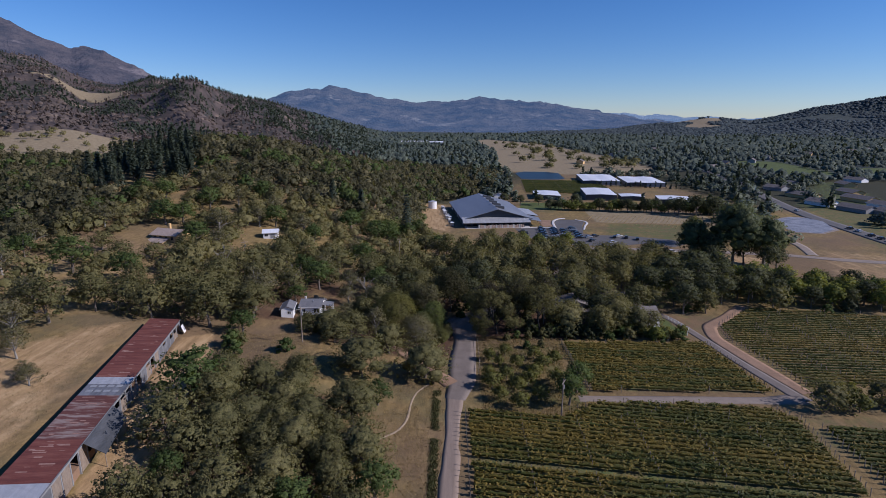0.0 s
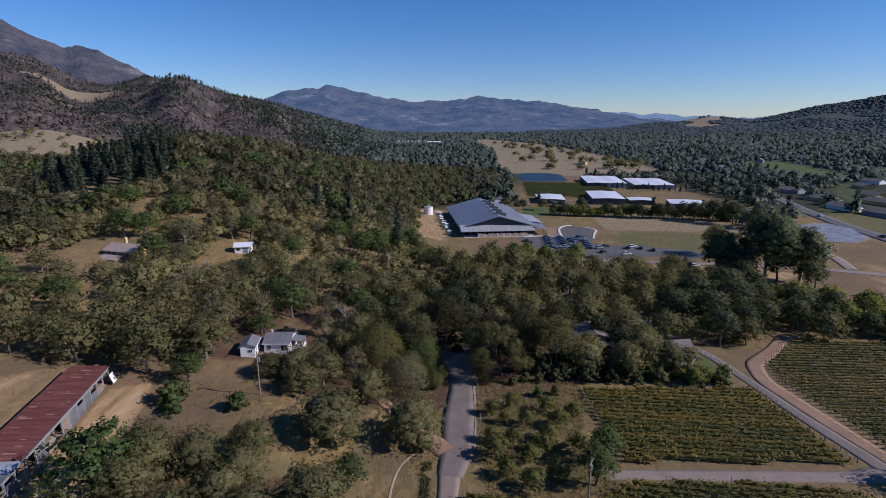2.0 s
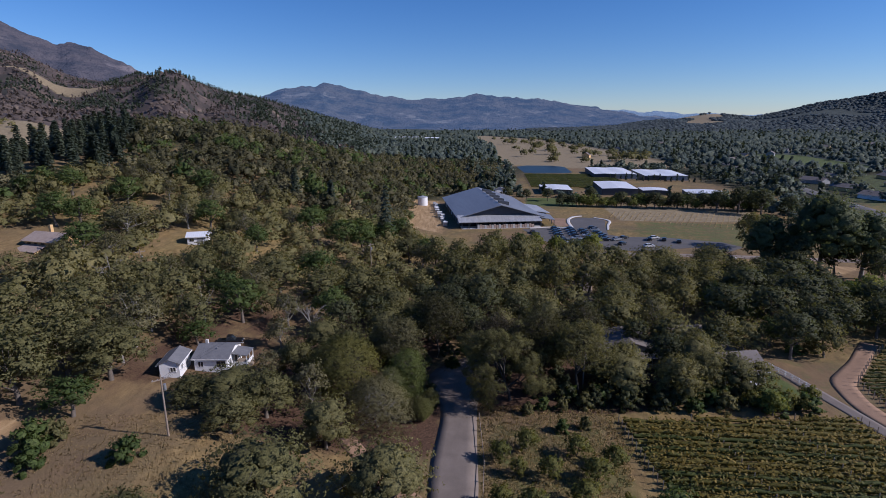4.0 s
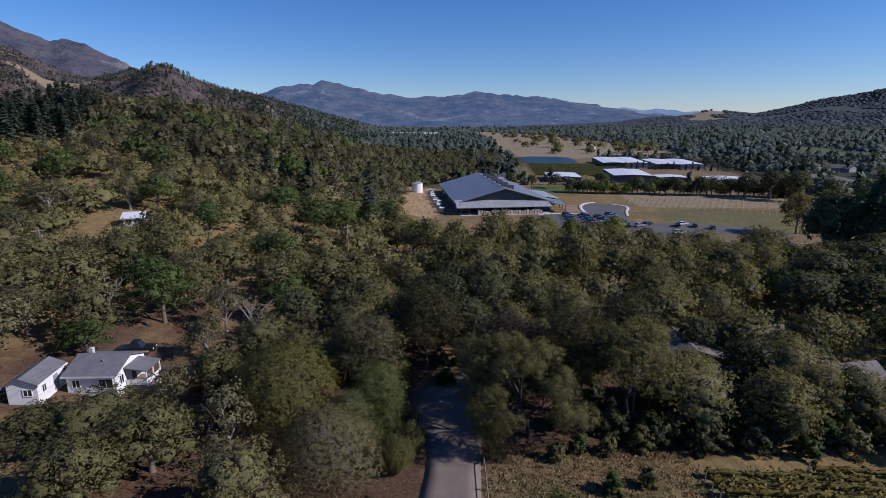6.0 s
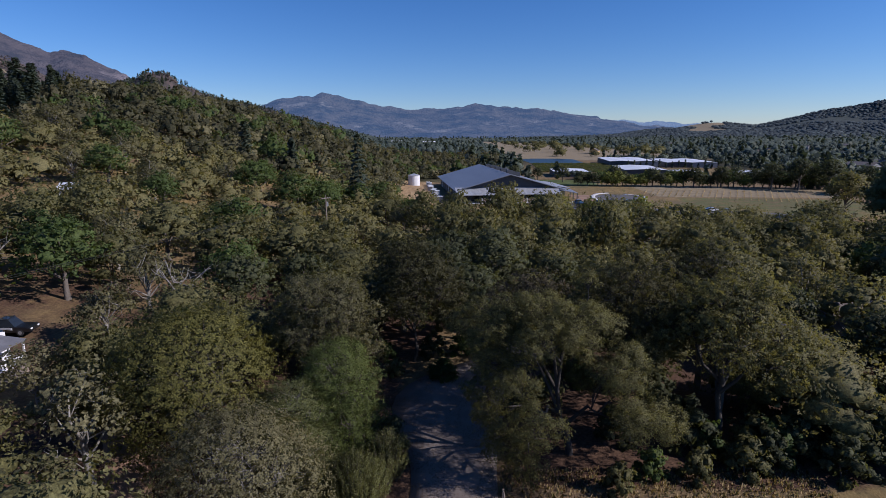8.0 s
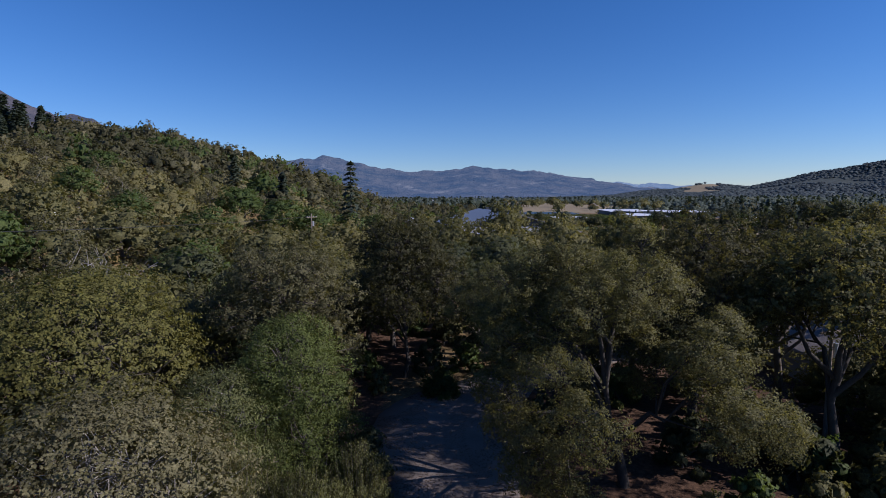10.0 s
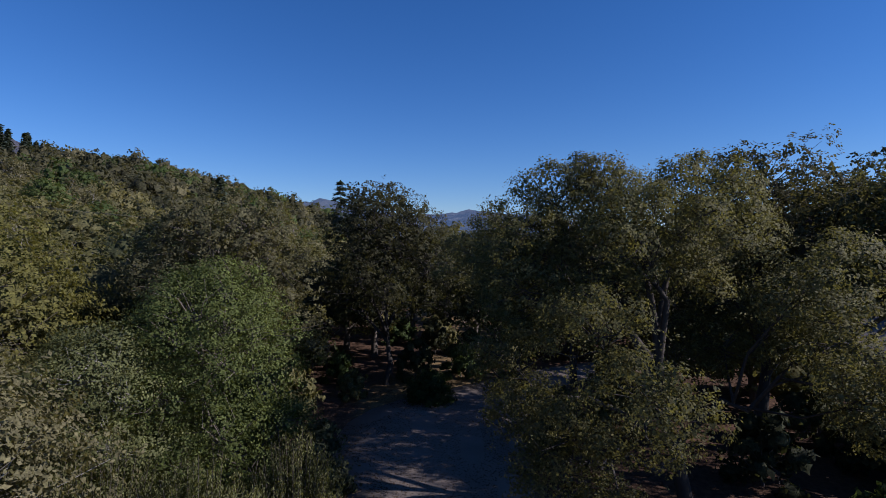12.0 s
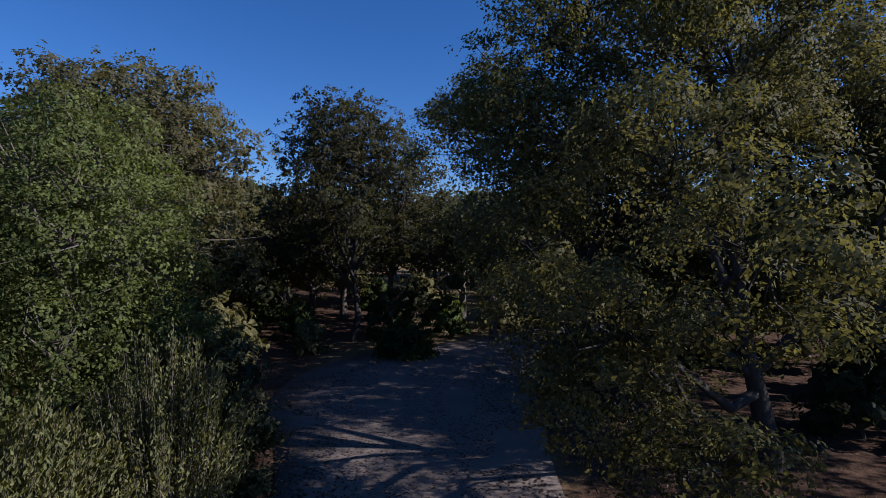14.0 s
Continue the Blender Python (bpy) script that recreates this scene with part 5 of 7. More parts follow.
def woods(name, rows, templates, mat, label, tall=1.0, tones=(-0.05, 0.33)):
    """Many small trees in one mesh; rows of x, y, radius."""
    rng = np.random.default_rng(len(rows))
    V, N, F3, F4, T, n = [], [], [], [], [], 0
    rows = np.array(rows)
    z = height(rows[:, 0], rows[:, 1])
    for (x, y, r), h in zip(rows, z):
        v, m, f3, f4 = templates[rng.integers(len(templates))]
        a, k = rng.uniform(0, 6.28), rng.uniform(0.7, 1.25) * tall
        c, s = math.cos(a) * r, math.sin(a) * r
        p = np.column_stack([v[:, 0] * c - v[:, 1] * s + x, v[:, 0] * s + v[:, 1] * c + y, v[:, 2] * r * k + h - 0.15 * r])
        V.append(p)
        N.append(np.column_stack([m[:, 0] * c - m[:, 1] * s, m[:, 0] * s + m[:, 1] * c, m[:, 2] * r]) / r)
        T.append(np.full(len(v), rng.uniform(*tones)))
        F3 += [f + n for f in f3]
        F4 += [f + n for f in f4]
        n += len(v)
    me = mesh_of(name, np.concatenate(V), [np.concatenate(f) for f in (F3, F4) if f], mat, normals=np.concatenate(N))
    put_attribute(me, "tone", np.concatenate(T))
    return tagged(new(name, me), label, "woods", kind="stuff")


def field_of(rng, n, r0, r1, b0, b1, sizes, test):
    """Places over a sector: range and bearing, denser where the test allows."""
    r = rng.uniform(r0, r1, n)
    b = np.radians(rng.uniform(b0, b1, n))
    x, y = r * np.sin(b), 43 + r * np.cos(b)
    keep = test(x, y)
    return np.column_stack([x, y, rng.uniform(*sizes, n)])[keep]


OPEN_FAR = [
    [(96, 318), (175, 312), (178, 372), (98, 385)],
    [(70, 690), (150, 640), (262, 640), (285, 760), (290, 1000), (270, 1500), (150, 1900), (90, 1700), (110, 1150)],
    [(-373, 469), (-282, 516), (-301, 559), (-276, 593), (-311, 616), (-373, 644), (-398, 672), (-458, 650), (-508, 593)],
    [(-1060, 1430), (-900, 1370), (-780, 1330), (-800, 1430), (-930, 1600), (-1010, 1640)],
    [(66, 470), (150, 450), (165, 690), (80, 700)],
    [(66, 425), (225, 392), (240, 590), (100, 600)],
    [(165, 180), (262, 180), (264, 330), (312, 520), (290, 520), (230, 370), (180, 300)],
    [(375, 600), (455, 590), (520, 850), (450, 860)],
    [(470, 545), (545, 540), (600, 720), (540, 730)],
    [(262, 330), (300, 318), (400, 440), (470, 560), (400, 560), (312, 470)],
    [(250, 600), (300, 590), (330, 660), (270, 670)],
    [(560, 900), (640, 880), (680, 980), (600, 1000)],
]


def far_open(x, y):
    out = blocked(x, y)
    for p in OPEN_FAR:
        out |= inside(x, y, p, 1) > 0.5
    return out


def spaced(rows, cell):
    """At most one tree in each cell of a grid."""
    seen, out = set(), []
    for x, y, r in rows:
        k = (int(x // cell), int(y // cell))
        if k not in seen:
            seen.add(k)
            out.append((x, y, r))
    return out


def stand_of(rng, n, r0, r1, b0, b1, sizes, cell, test):
    return spaced(field_of(rng, n, r0, r1, b0, b1, sizes, test), cell)


woods("open_oak_woods", FARTHER_OAKS, NEAR_FAR, M_OAK, "olive-green oaks spread over the lower slope")
near_hill = stand_of(rng, 14000, 180, 660, -62, 6, (4.8, 7.6), 7.6, lambda x, y: ((y > 288) | (x < -150)) & (x < -14 - np.maximum(0, 300 - y) * 0.1 + np.maximum(0, y - 400) * 0.9) & ~far_open(x, y))
FIRS = [(-132, 292), (-172, 268), (-212, 310), (-222, 385), (-192, 405), (-156, 350)]
is_fir = lambda x, y: inside(x, y, FIRS, 6) + 0.3 * value_noise(x / 14, y / 14, 21) > 0.6
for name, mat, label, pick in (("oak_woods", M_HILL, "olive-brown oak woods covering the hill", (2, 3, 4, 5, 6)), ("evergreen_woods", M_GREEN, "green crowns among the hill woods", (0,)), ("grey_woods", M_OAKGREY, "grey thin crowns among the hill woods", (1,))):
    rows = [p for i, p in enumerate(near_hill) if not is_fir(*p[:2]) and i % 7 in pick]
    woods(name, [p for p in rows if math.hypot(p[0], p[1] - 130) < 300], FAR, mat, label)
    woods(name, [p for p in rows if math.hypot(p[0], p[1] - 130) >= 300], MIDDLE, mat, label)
for i, (x, y, r) in enumerate([p for p in near_hill if is_fir(*p[:2])][:105]):
    plant(KINDS["fir", i % 2], round(x, 1), round(y, 1), i * 77, 0.62 + 0.5 * lattice(i, 2, 8))
slope = stand_of(rng, 24000, 640, 2600, -48, -8, (4, 7), 15, lambda x, y: ~far_open(x, y))
slope += stand_of(rng, 9000, 600, 1500, -46, -6, (3.5, 5.5), 11, lambda x, y: ~far_open(x, y) & (value_noise(x / 150, y / 150, 31) < 0.1))
knoll = lambda x, y: (math.hypot(x, y - 43) > 1150) & (-31 < math.degrees(math.atan2(x, y - 43)) < -8)
burnt = lambda x, y: value_noise(x / 150, y / 150, 31) > (0.45 if knoll(x, y) else -0.05)
woods("scorched_conifers", [(x, y, r * 0.7) for i, (x, y, r) in enumerate(slope) if burnt(x, y) and i % 2], FAR_SPIRES, M_BURNT, "scorched brown conifers on the mountainside", 1.0)
woods("scorched_woods", [p for i, p in enumerate(slope) if burnt(*p[:2]) and i % 2 == 0], MOUNDS, M_BURNT, "brown scorched scrub and trees on the mountainside", 0.65, (-0.2, 0.6))
woods("mountain_woods", [(x, y, r * 0.75) for x, y, r in slope if not burnt(x, y)], FAR_SPIRES, M_NEEDLE, "dark conifers on the mountainside", 0.9)
valley = stand_of(rng, 6000, 250, 720, -6, 60, (4.8, 7.8), 9.5, lambda x, y: (x > 30) & ((x > 175) | (y > 395)) & ~far_open(x, y))
valley += stand_of(rng, 9000, 720, 1300, -12, 56, (4.4, 7.4), 11, lambda x, y: ~far_open(x, y))
reach = lambda p: math.hypot(p[0], p[1] - 43)
woods("valley_trees", [p for i, p in enumerate(valley) if i % 5 and reach(p) < 640], MIDDLE, M_HAZYWOOD, "rounded green trees between the valley's houses", 0.95, (-0.2, 0.75))
woods("valley_woods", [p for i, p in enumerate(valley) if i % 5 and reach(p) >= 640], FARTHER, M_HAZYWOOD, "dark trees across the valley floor", 0.95, (-0.25, 0.7))
woods("valley_conifers", [(x, y, r * 0.85) for i, (x, y, r) in enumerate(valley) if i % 5 == 0], SPIRES, M_NEEDLE, "pointed conifers across the valley floor", 0.9)
distant = stand_of(rng, 14000, 1300, 2500, -14, 50, (5.5, 9), 17, lambda x, y: ~far_open(x, y) & (value_noise(x / 210, y / 90, 43) > -0.62))
woods("distant_woods", [p for i, p in enumerate(distant) if i % 6], MOUNDS, M_HAZYWOOD, "far dark trees over the valley floor", 1.0, (-0.25, 0.6))
woods("distant_conifers", [(x, y, r * 0.8) for i, (x, y, r) in enumerate(distant) if i % 6 == 0], FAR_SPIRES, M_NEEDLE, "far pointed conifers over the valley floor", 0.85)
meadow = [(120 + 130 * lattice(i, 3, 1) + 40 * lattice(i, 5, 2), 720 + 900 * lattice(i, 7, 3) ** 1.5, 7 + 4 * lattice(i, 9, 4)) for i in range(58)]
woods("meadow_oaks", meadow, FAR, M_OAK, "single oaks scattered over the straw-coloured meadow")
pale_slope = lambda x, y: (np.abs(np.degrees(np.arctan2(x, y - 43)) - 25.4 - 2.4 * value_noise(x / 120, y / 120, 44)) < 1.9) & (np.hypot(x, y - 43) > 2850)
right_hill = stand_of(rng, 26000, 2350, 3480, 9, 48, (8, 12.5), 15.5, lambda x, y: ~pale_slope(x, y) & (value_noise(x / 260, y / 260, 41) > -0.7))
woods("right_hill_woods", right_hill, [far_template(108 + i, 1, 6, 0.25, 0.8 + 0.15 * i, 1, 1.0, 0.8) for i in range(3)], M_HAZYHILL, "dark woods on the far hillside", 0.7)
bald = np.column_stack([rng.uniform(-520, -270, 160), rng.uniform(470, 700, 160), rng.uniform(2.4, 5.8, 160)])
woods("hill_shrubs", bald[inside(bald[:, 0], bald[:, 1], OPEN_FAR[2], 1) > 0.5][:60], MIDDLE, M_OAK, "round scrub oaks on the straw-coloured slope")


# ---- far hills ----
def far_ridge(name, dist, bearing, crest, mat, label):
    b = np.radians(np.linspace(bearing[0], bearing[-1], 260))
    top = np.interp(np.degrees(b), bearing, crest)
    deg = np.degrees(b)
    crest_line = 14 * rough_noise(deg * 0.8, np.full(len(b), 3.0), 5) + 5 * rough_noise(deg * 2.4, np.full(len(b), 1.0), 6)
    rows = []
    for u in np.linspace(0, 1, 22):
        d = dist - 1100 * (1 - u)
        x, y = d * np.sin(b), 43 + d * np.cos(b)
        z = top * u ** 1.25 * (1 + 0.5 * (1 - u) * rough_noise(x / 300, y / 300, 12)) + 34 * u * (1 - u) * value_noise(deg / 1.6 + u, u * 3 + deg / 9, 14) + crest_line * u ** 8 - 6 * (1 - u)
        rows.append(np.column_stack([x, y, z]))
    V = np.array(rows)
    m, n = V.shape[:2]
    i = (np.arange(m - 1)[:, None] * n + np.arange(n - 1)[None]).ravel()
    tagged(new(name, mesh_of(name, V.reshape(-1, 3), [np.stack([i, i + 1, i + n + 1, i + n], 1)], mat, True)), label, "hills", kind="structure")


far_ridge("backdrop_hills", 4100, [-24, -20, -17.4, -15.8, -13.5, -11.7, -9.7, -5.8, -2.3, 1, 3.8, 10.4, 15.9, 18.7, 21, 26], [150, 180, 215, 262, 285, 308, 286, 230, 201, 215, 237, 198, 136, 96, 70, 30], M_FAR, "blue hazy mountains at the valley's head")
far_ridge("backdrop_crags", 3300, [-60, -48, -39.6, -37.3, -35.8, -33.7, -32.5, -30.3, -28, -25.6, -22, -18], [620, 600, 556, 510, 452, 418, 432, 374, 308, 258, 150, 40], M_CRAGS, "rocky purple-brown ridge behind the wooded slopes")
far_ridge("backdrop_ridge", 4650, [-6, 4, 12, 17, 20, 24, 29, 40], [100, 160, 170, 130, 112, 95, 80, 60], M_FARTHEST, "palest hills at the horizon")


# ---- vines ----
def span(poly, y):
    """Where a level line crosses an outline."""
    xs = []
    for (ax, ay), (bx, by) in zip(poly, poly[1:] + poly[:1]):
        if (ay > y) != (by > y):
            xs.append(ax + (y - ay) * (bx - ax) / (by - ay))
    return (min(xs), max(xs)) if len(xs) > 1 else None


post_bm = box(-0.05, 0.05, -0.05, 0.05, -0.3, 1.75)
POST = bpy.data.meshes.new("post")
post_bm.to_mesh(POST)
post_bm.free()
POST.materials.append(M_WOOD)


def vine_rows(rng, poly, gap, slant, thick, tall, per_metre, label, group, warm, fade=0.0, skip=(0, 0)):
    """Trellised rows over an outline; slant: how far they fall off per metre to the right."""
    flat = [(x, y - slant * x) for x, y in poly]
    y = min(p[1] for p in flat) + 0.6
    while y < max(p[1] for p in flat):
        s = span(flat, y)
        y += gap
        if not s or s[1] - s[0] < 4 or skip[0] < y - gap < skip[1]:
            continue
        a, b, c = s[0] + 0.8 + rng.uniform(0, 0.5), s[1] - 0.8, y - gap
        n = int((b - a) * per_metre)
        u = rng.uniform(a, b, n)
        u = u[value_noise(u / 1.3, np.full(n, c * 3.7), 51) > -0.62]
        n = len(u)
        yu = c + slant * u
        p = np.column_stack([u, yu + rng.normal(size=n) * thick * 0.5, height(u, yu) + tall * (0.62 + 0.3 * rng.normal(size=n).clip(-1.4, 1.3) * 0.8 + 0.12 * value_noise(u / 1.1, yu, 52))])
        v, f, _ = cards(rng, p, np.column_stack([np.zeros(n), rng.normal(size=n), np.full(n, 0.9)]), 0.37)
        tone = np.repeat(warm + fade * step(20, 45, u) + 0.42 * value_noise(u / 11, yu / 7, 53) + 0.2 * value_noise(u / 2.5, yu / 2.5, 57), 4)
        k = np.arange(a, b, 0.8)
        yk = c + slant * k
        w = thick * (0.5 + 0.2 * value_noise(k * 1.7, yk, 54))
        hh = tall * (0.72 + 0.16 * value_noise(k * 1.3, yk, 55))
        zz = height(k, yk)
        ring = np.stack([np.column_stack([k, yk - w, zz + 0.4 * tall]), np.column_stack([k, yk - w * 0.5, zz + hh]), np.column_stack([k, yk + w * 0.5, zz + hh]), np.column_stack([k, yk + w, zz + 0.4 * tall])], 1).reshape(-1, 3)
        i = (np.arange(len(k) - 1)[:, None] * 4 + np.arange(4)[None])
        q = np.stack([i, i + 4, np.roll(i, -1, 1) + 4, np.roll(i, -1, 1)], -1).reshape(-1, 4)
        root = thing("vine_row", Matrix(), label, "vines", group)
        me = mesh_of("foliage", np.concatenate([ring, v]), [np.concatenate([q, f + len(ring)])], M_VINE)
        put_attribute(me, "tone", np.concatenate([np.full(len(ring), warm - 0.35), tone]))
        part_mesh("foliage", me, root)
        for x in np.linspace(s[0] + 0.3, b + 0.5, max(2, int((b - a) / 9))):
            part_mesh("post", POST, root, pose(x, c + slant * x, level(x, c + slant * x), 0, rng.uniform(-3, 3), 0))


rng = np.random.default_rng(8)
vine_rows(rng, VINES_SOUTH, 1.55, -0.165, 0.62, 1.55, 20, "trellised vine row turning yellow in autumn", "southern vine rows", 0.62, -0.34, (88.4, 89.95))
vine_rows(rng, VINES_NORTH, 1.55, -0.1, 0.62, 1.55, 20, "trellised vine row turning yellow in autumn", "northern vine rows", 0.56)
vine_rows(rng, VINES_SIDE, 1.55, -0.165, 0.62, 1.55, 17, "trellised green vine row beside the track", "side vine rows", 0.25)
vine_rows(rng, VINES_EAST, 1.6, -0.07, 0.3, 1.1, 10, "thin row of young vines over bare soil", "eastern vine rows", 0.35)
vine_rows(rng, [(72, 470), (150, 455), (160, 560), (82, 570)], 3.4, -0.1, 0.8, 1.8, 4, "distant vine row beside the pond", "far vine rows", 0.3)


# ---- buildings ----
def window(parent, side, w, d, u, z, width, tall, frame_mat, cross=True):
    """A framed window on the s, n, e or w wall of a body w by d."""
    turn = {"s": 0, "e": 90, "n": 180, "w": 270}[side]
    out = (d if side in "sn" else w) / 2
    m = pose(0, 0, 0, 0, 0, turn) @ pose(u, -out - 0.02, z)
    bm = bmesh.new()
    a, b, f = width / 2, tall / 2, 0.09
    for x0, x1, z0, z1 in ((-a - f, -a, -b - f, b + f), (a, a + f, -b - f, b + f), (-a, a, b, b + f), (-a - 0.05, a + 0.05, -b - f, -b)) + (((-0.03, 0.03, -b, b),) if cross else ()):
        box(x0, x1, -0.05, 0.05, z0, z1, bm)
    win = part("window", bm, frame_mat, parent)
    win.matrix_basis = m
    pane = part("pane", box(-a, a, -0.01, 0.02, -b, b), M_GLASS, win)
    return win


def door(parent, side, w, d, u, width, tall, mat):
    turn = {"s": 0, "e": 90, "n": 180, "w": 270}[side]
    out = (d if side in "sn" else w) / 2
    ob = part("door", box(-width / 2, width / 2, -0.05, 0.03, 0.02, tall), mat, parent)
    ob.matrix_basis = pose(0, 0, 0, 0, 0, turn) @ pose(u, -out - 0.02, 0)
    part("handle", box(width * 0.34, width * 0.40, -0.1, -0.05, 0.98, 1.05), M_METAL, ob)
    return ob


def gable_house(name, x, y, turn, w, d, wall, rise, wall_mat, roof_mat, label, category="house", along="x", over=0.45, z=None, deep=1.2, trim=None, thick=0.16):
    """Walls with gables, two roof slopes and fascia boards. along: the ridge's direction."""
    root = thing(name, pose(x, y, level(x, y) if z is None else z, 0, 0, turn), label, category)
    if along == "y":
        w, d = d, w
    rot = Matrix() if along == "x" else pose(0, 0, 0, 0, 0, 90)
    bm = bmesh.new()
    prof = [(-d / 2, -deep), (d / 2, -deep), (d / 2, wall), (0, wall + rise), (-d / 2, wall)]
    a = [bm.verts.new((-w / 2, p, q)) for p, q in prof]
    b = [bm.verts.new((w / 2, p, q)) for p, q in prof]
    bm.faces.new(a[::-1])
    bm.faces.new(b)
    for i in range(5):
        j = (i + 1) % 5
        bm.faces.new((a[i], a[j], b[j], b[i]))
    bmesh.ops.recalc_face_normals(bm, faces=bm.faces[:])
    part("wall", bm, wall_mat, root).matrix_basis = rot
    k = rise / (d / 2)
    for s in (-1, 1):
        low = wall - over * k + thick
        bm = slab(bmesh.new(), [(-w / 2 - over, 0, wall + rise + thick), (w / 2 + over, 0, wall + rise + thick), (w / 2 + over, s * (d / 2 + over), low), (-w / 2 - over, s * (d / 2 + over), low)], thick - 0.02)
        part("roof_slope", bm, roof_mat, root).matrix_basis = rot
        f = part("fascia", box(-w / 2 - over, w / 2 + over, s * (d / 2 + over), s * (d / 2 + over) + s * 0.04, low - 0.24, low - 0.02) if s > 0 else box(-w / 2 - over, w / 2 + over, -(d / 2 + over) - 0.04, -(d / 2 + over), low - 0.24, low - 0.02), trim or wall_mat, root)
        f.matrix_basis = rot
    return root


# the long barn
def barn():
    d = BARN_B - BARN_A
    length = d.length
    turn = math.degrees(math.atan2(d.y, d.x)) - 90
    W, H, Z = 6.3, 3.1, 8.5
    root = thing("barn", pose(BARN_B.x, BARN_B.y, Z, 0, 0, turn), "long low barn with a rusty corrugated roof and open bays", "barn")
    # x across (0: eastern eave, minus: west), y along, 0 at the far end
    parts = [(0, 33, M_RUST, "dark red rusty roof sheets"), (33, 36, M_ZINC, "pale zinc roof sheets"), (36, 40.5, M_OLDZINC, "dark weathered roof sheets"), (40.5, 55, M_OLDRUST, "flaking rusty roof sheets"), (55, 66, M_RUST, "dark red rusty roof sheets"), (66, length, M_ZINC, "pale zinc roof sheets")]
    for a, b, mat, label in parts:
        dz = 0.02 if mat is M_ZINC else 0
        part("roof_section", slab(bmesh.new(), [(0.5, -a, H + dz), (0.5, -b, H + dz), (-W - 0.4, -b, H + 0.7 + dz), (-W - 0.4, -a, H + 0.7 + dz)], 0.08), mat, root, label)
    part("wall", box(-W, -W + 0.15, -length, 0, -2.5, H + 0.5), M_WOOD, root, "weathered western board wall")
    part("wall", solid(bmesh.new(), [(-W, -0.15), (0, -0.15), (0, 0), (-W, 0)], -2, [H + 0.5, H - 0.05, H - 0.05, H + 0.5]), M_WOOD, root, "weathered end wall")
    part("beam", box(-0.12, 0.12, -length, 0, H - 0.95, H - 0.1), M_GREYWALL, root, "grey board band under the eave")
    part("fascia", box(0.5, 0.56, -length, 0, H - 0.16, H + 0.03), M_OLDZINC, root, "grey eave edge")
    rng = np.random.default_rng(3)
    y = 0.0
    while y < length:
        part("post", box(-0.12, 0.12, -y - 0.24, -y, -2.5, H - 0.95), M_GREYWALL, root)
        if y > 1 and rng.uniform() < 0.8:
            part("panel", box(-0.05, 0.04, -y - 2.6, -y - 0.24, -2.5, rng.choice([0.9, 1.4, H - 0.95, H - 0.95])), M_OLDZINC if rng.uniform() < 0.6 else M_WOOD, root)
        y += 2.84
    part("floor", box(-W + 0.15, -0.12, -length, -0.15, -2.6, -0.35), M_DIRT, root)
    for k in range(9):
        y = 2 + 8.4 * k
        part("partition", box(-W + 0.15, -1.6, -y - 0.1, -y, -0.35, 2.4), M_WOOD, root)
    for i in range(2):
        for j in range(4):
            x = -0.9 - 1.5 * j
            y = 36.5 + 1.9 * i
            h = H - x * 0.7 / (W + 0.9) + 0.06
            part("skylight", slab(bmesh.new(), [(x + 0.55, -y, h), (x + 0.55, -y - 0.8, h), (x - 0.55, -y - 0.8, h + 0.1), (x - 0.55, -y, h + 0.1)], 0.04), M_SKYLIGHT, root, "translucent roof panel")
    rng = random.Random(4)
    for k in range(70):
        y, x = rng.uniform(1, 64), -rng.uniform(0.6, W - 0.6)
        if 32.5 < y < 41:
            continue
        h = H + (0.5 - x) * 0.7 / (W + 0.9) + 0.012
        l, w = rng.uniform(0.06, 0.34), rng.uniform(0.4, 2.2)
        w = min(w, W + x - 0.1)
        part("patch", slab(bmesh.new(), [(x, -y, h), (x, -y - l, h), (x - w, -y - l, h + w * 0.0972), (x - w, -y, h + w * 0.0972)], 0.01), M_PALERUST, root)
    # lean-to of sheets where the roof sags
    part("lean_to_roof", slab(bmesh.new(), [(0.5, -44, H - 0.1), (0.5, -56, H - 0.1), (3.4, -55.5, 0.4), (2.9, -45, 0.9)], 0.06), M_SHADEDSHEET, root, "bent grey lean-to sheets")
    for x, y in ((3.1, -55.2), (2.7, -45.4), (2.9, -50)):
        part("lean_to_post", rod(bmesh.new(), (x, y, -2.5), (x, y, 0.55), 0.07, 0.07), M_WOOD, root)
    bm = box(0.3, 0.42, -1.9, -0.2, -0.6, 1.5, bevel=0.03)
    part("leaning_board", bm, M_WHITE, root, "pale sheet leaning on the corner").matrix_basis = pose(1.0, 0, 0.3, 0, -18, 0)


M_OLDRUST = corrugated("flaking_roof_sheets", [(0.25, (0.06, 0.017, 0.014)), (0.5, (0.11, 0.035, 0.028)), (0.6, (0.24, 0.18, 0.16)), (0.8, (0.32, 0.26, 0.24))], 0.12, 0.0, 0.95, "Y")
M_SKYLIGHT = surface("dull_fibre_panels", (0.17, 0.18, 0.19), (0.28, 0.29, 0.3), 2, 0.6, 0, 15, 0.004)
# darkened so that the nearby oak's shade lies in the sheets' colour
M_SHADEDSHEET = corrugated("shaded_bent_sheets", [(0.3, (0.035, 0.04, 0.046)), (0.7, (0.11, 0.115, 0.125))], 0.12, 0.1, 0.7)
M_PALERUST = surface("pale_rust", (0.17, 0.075, 0.055), (0.32, 0.2, 0.16), 3, 0.8, 0, 20, 0.0)
barn()


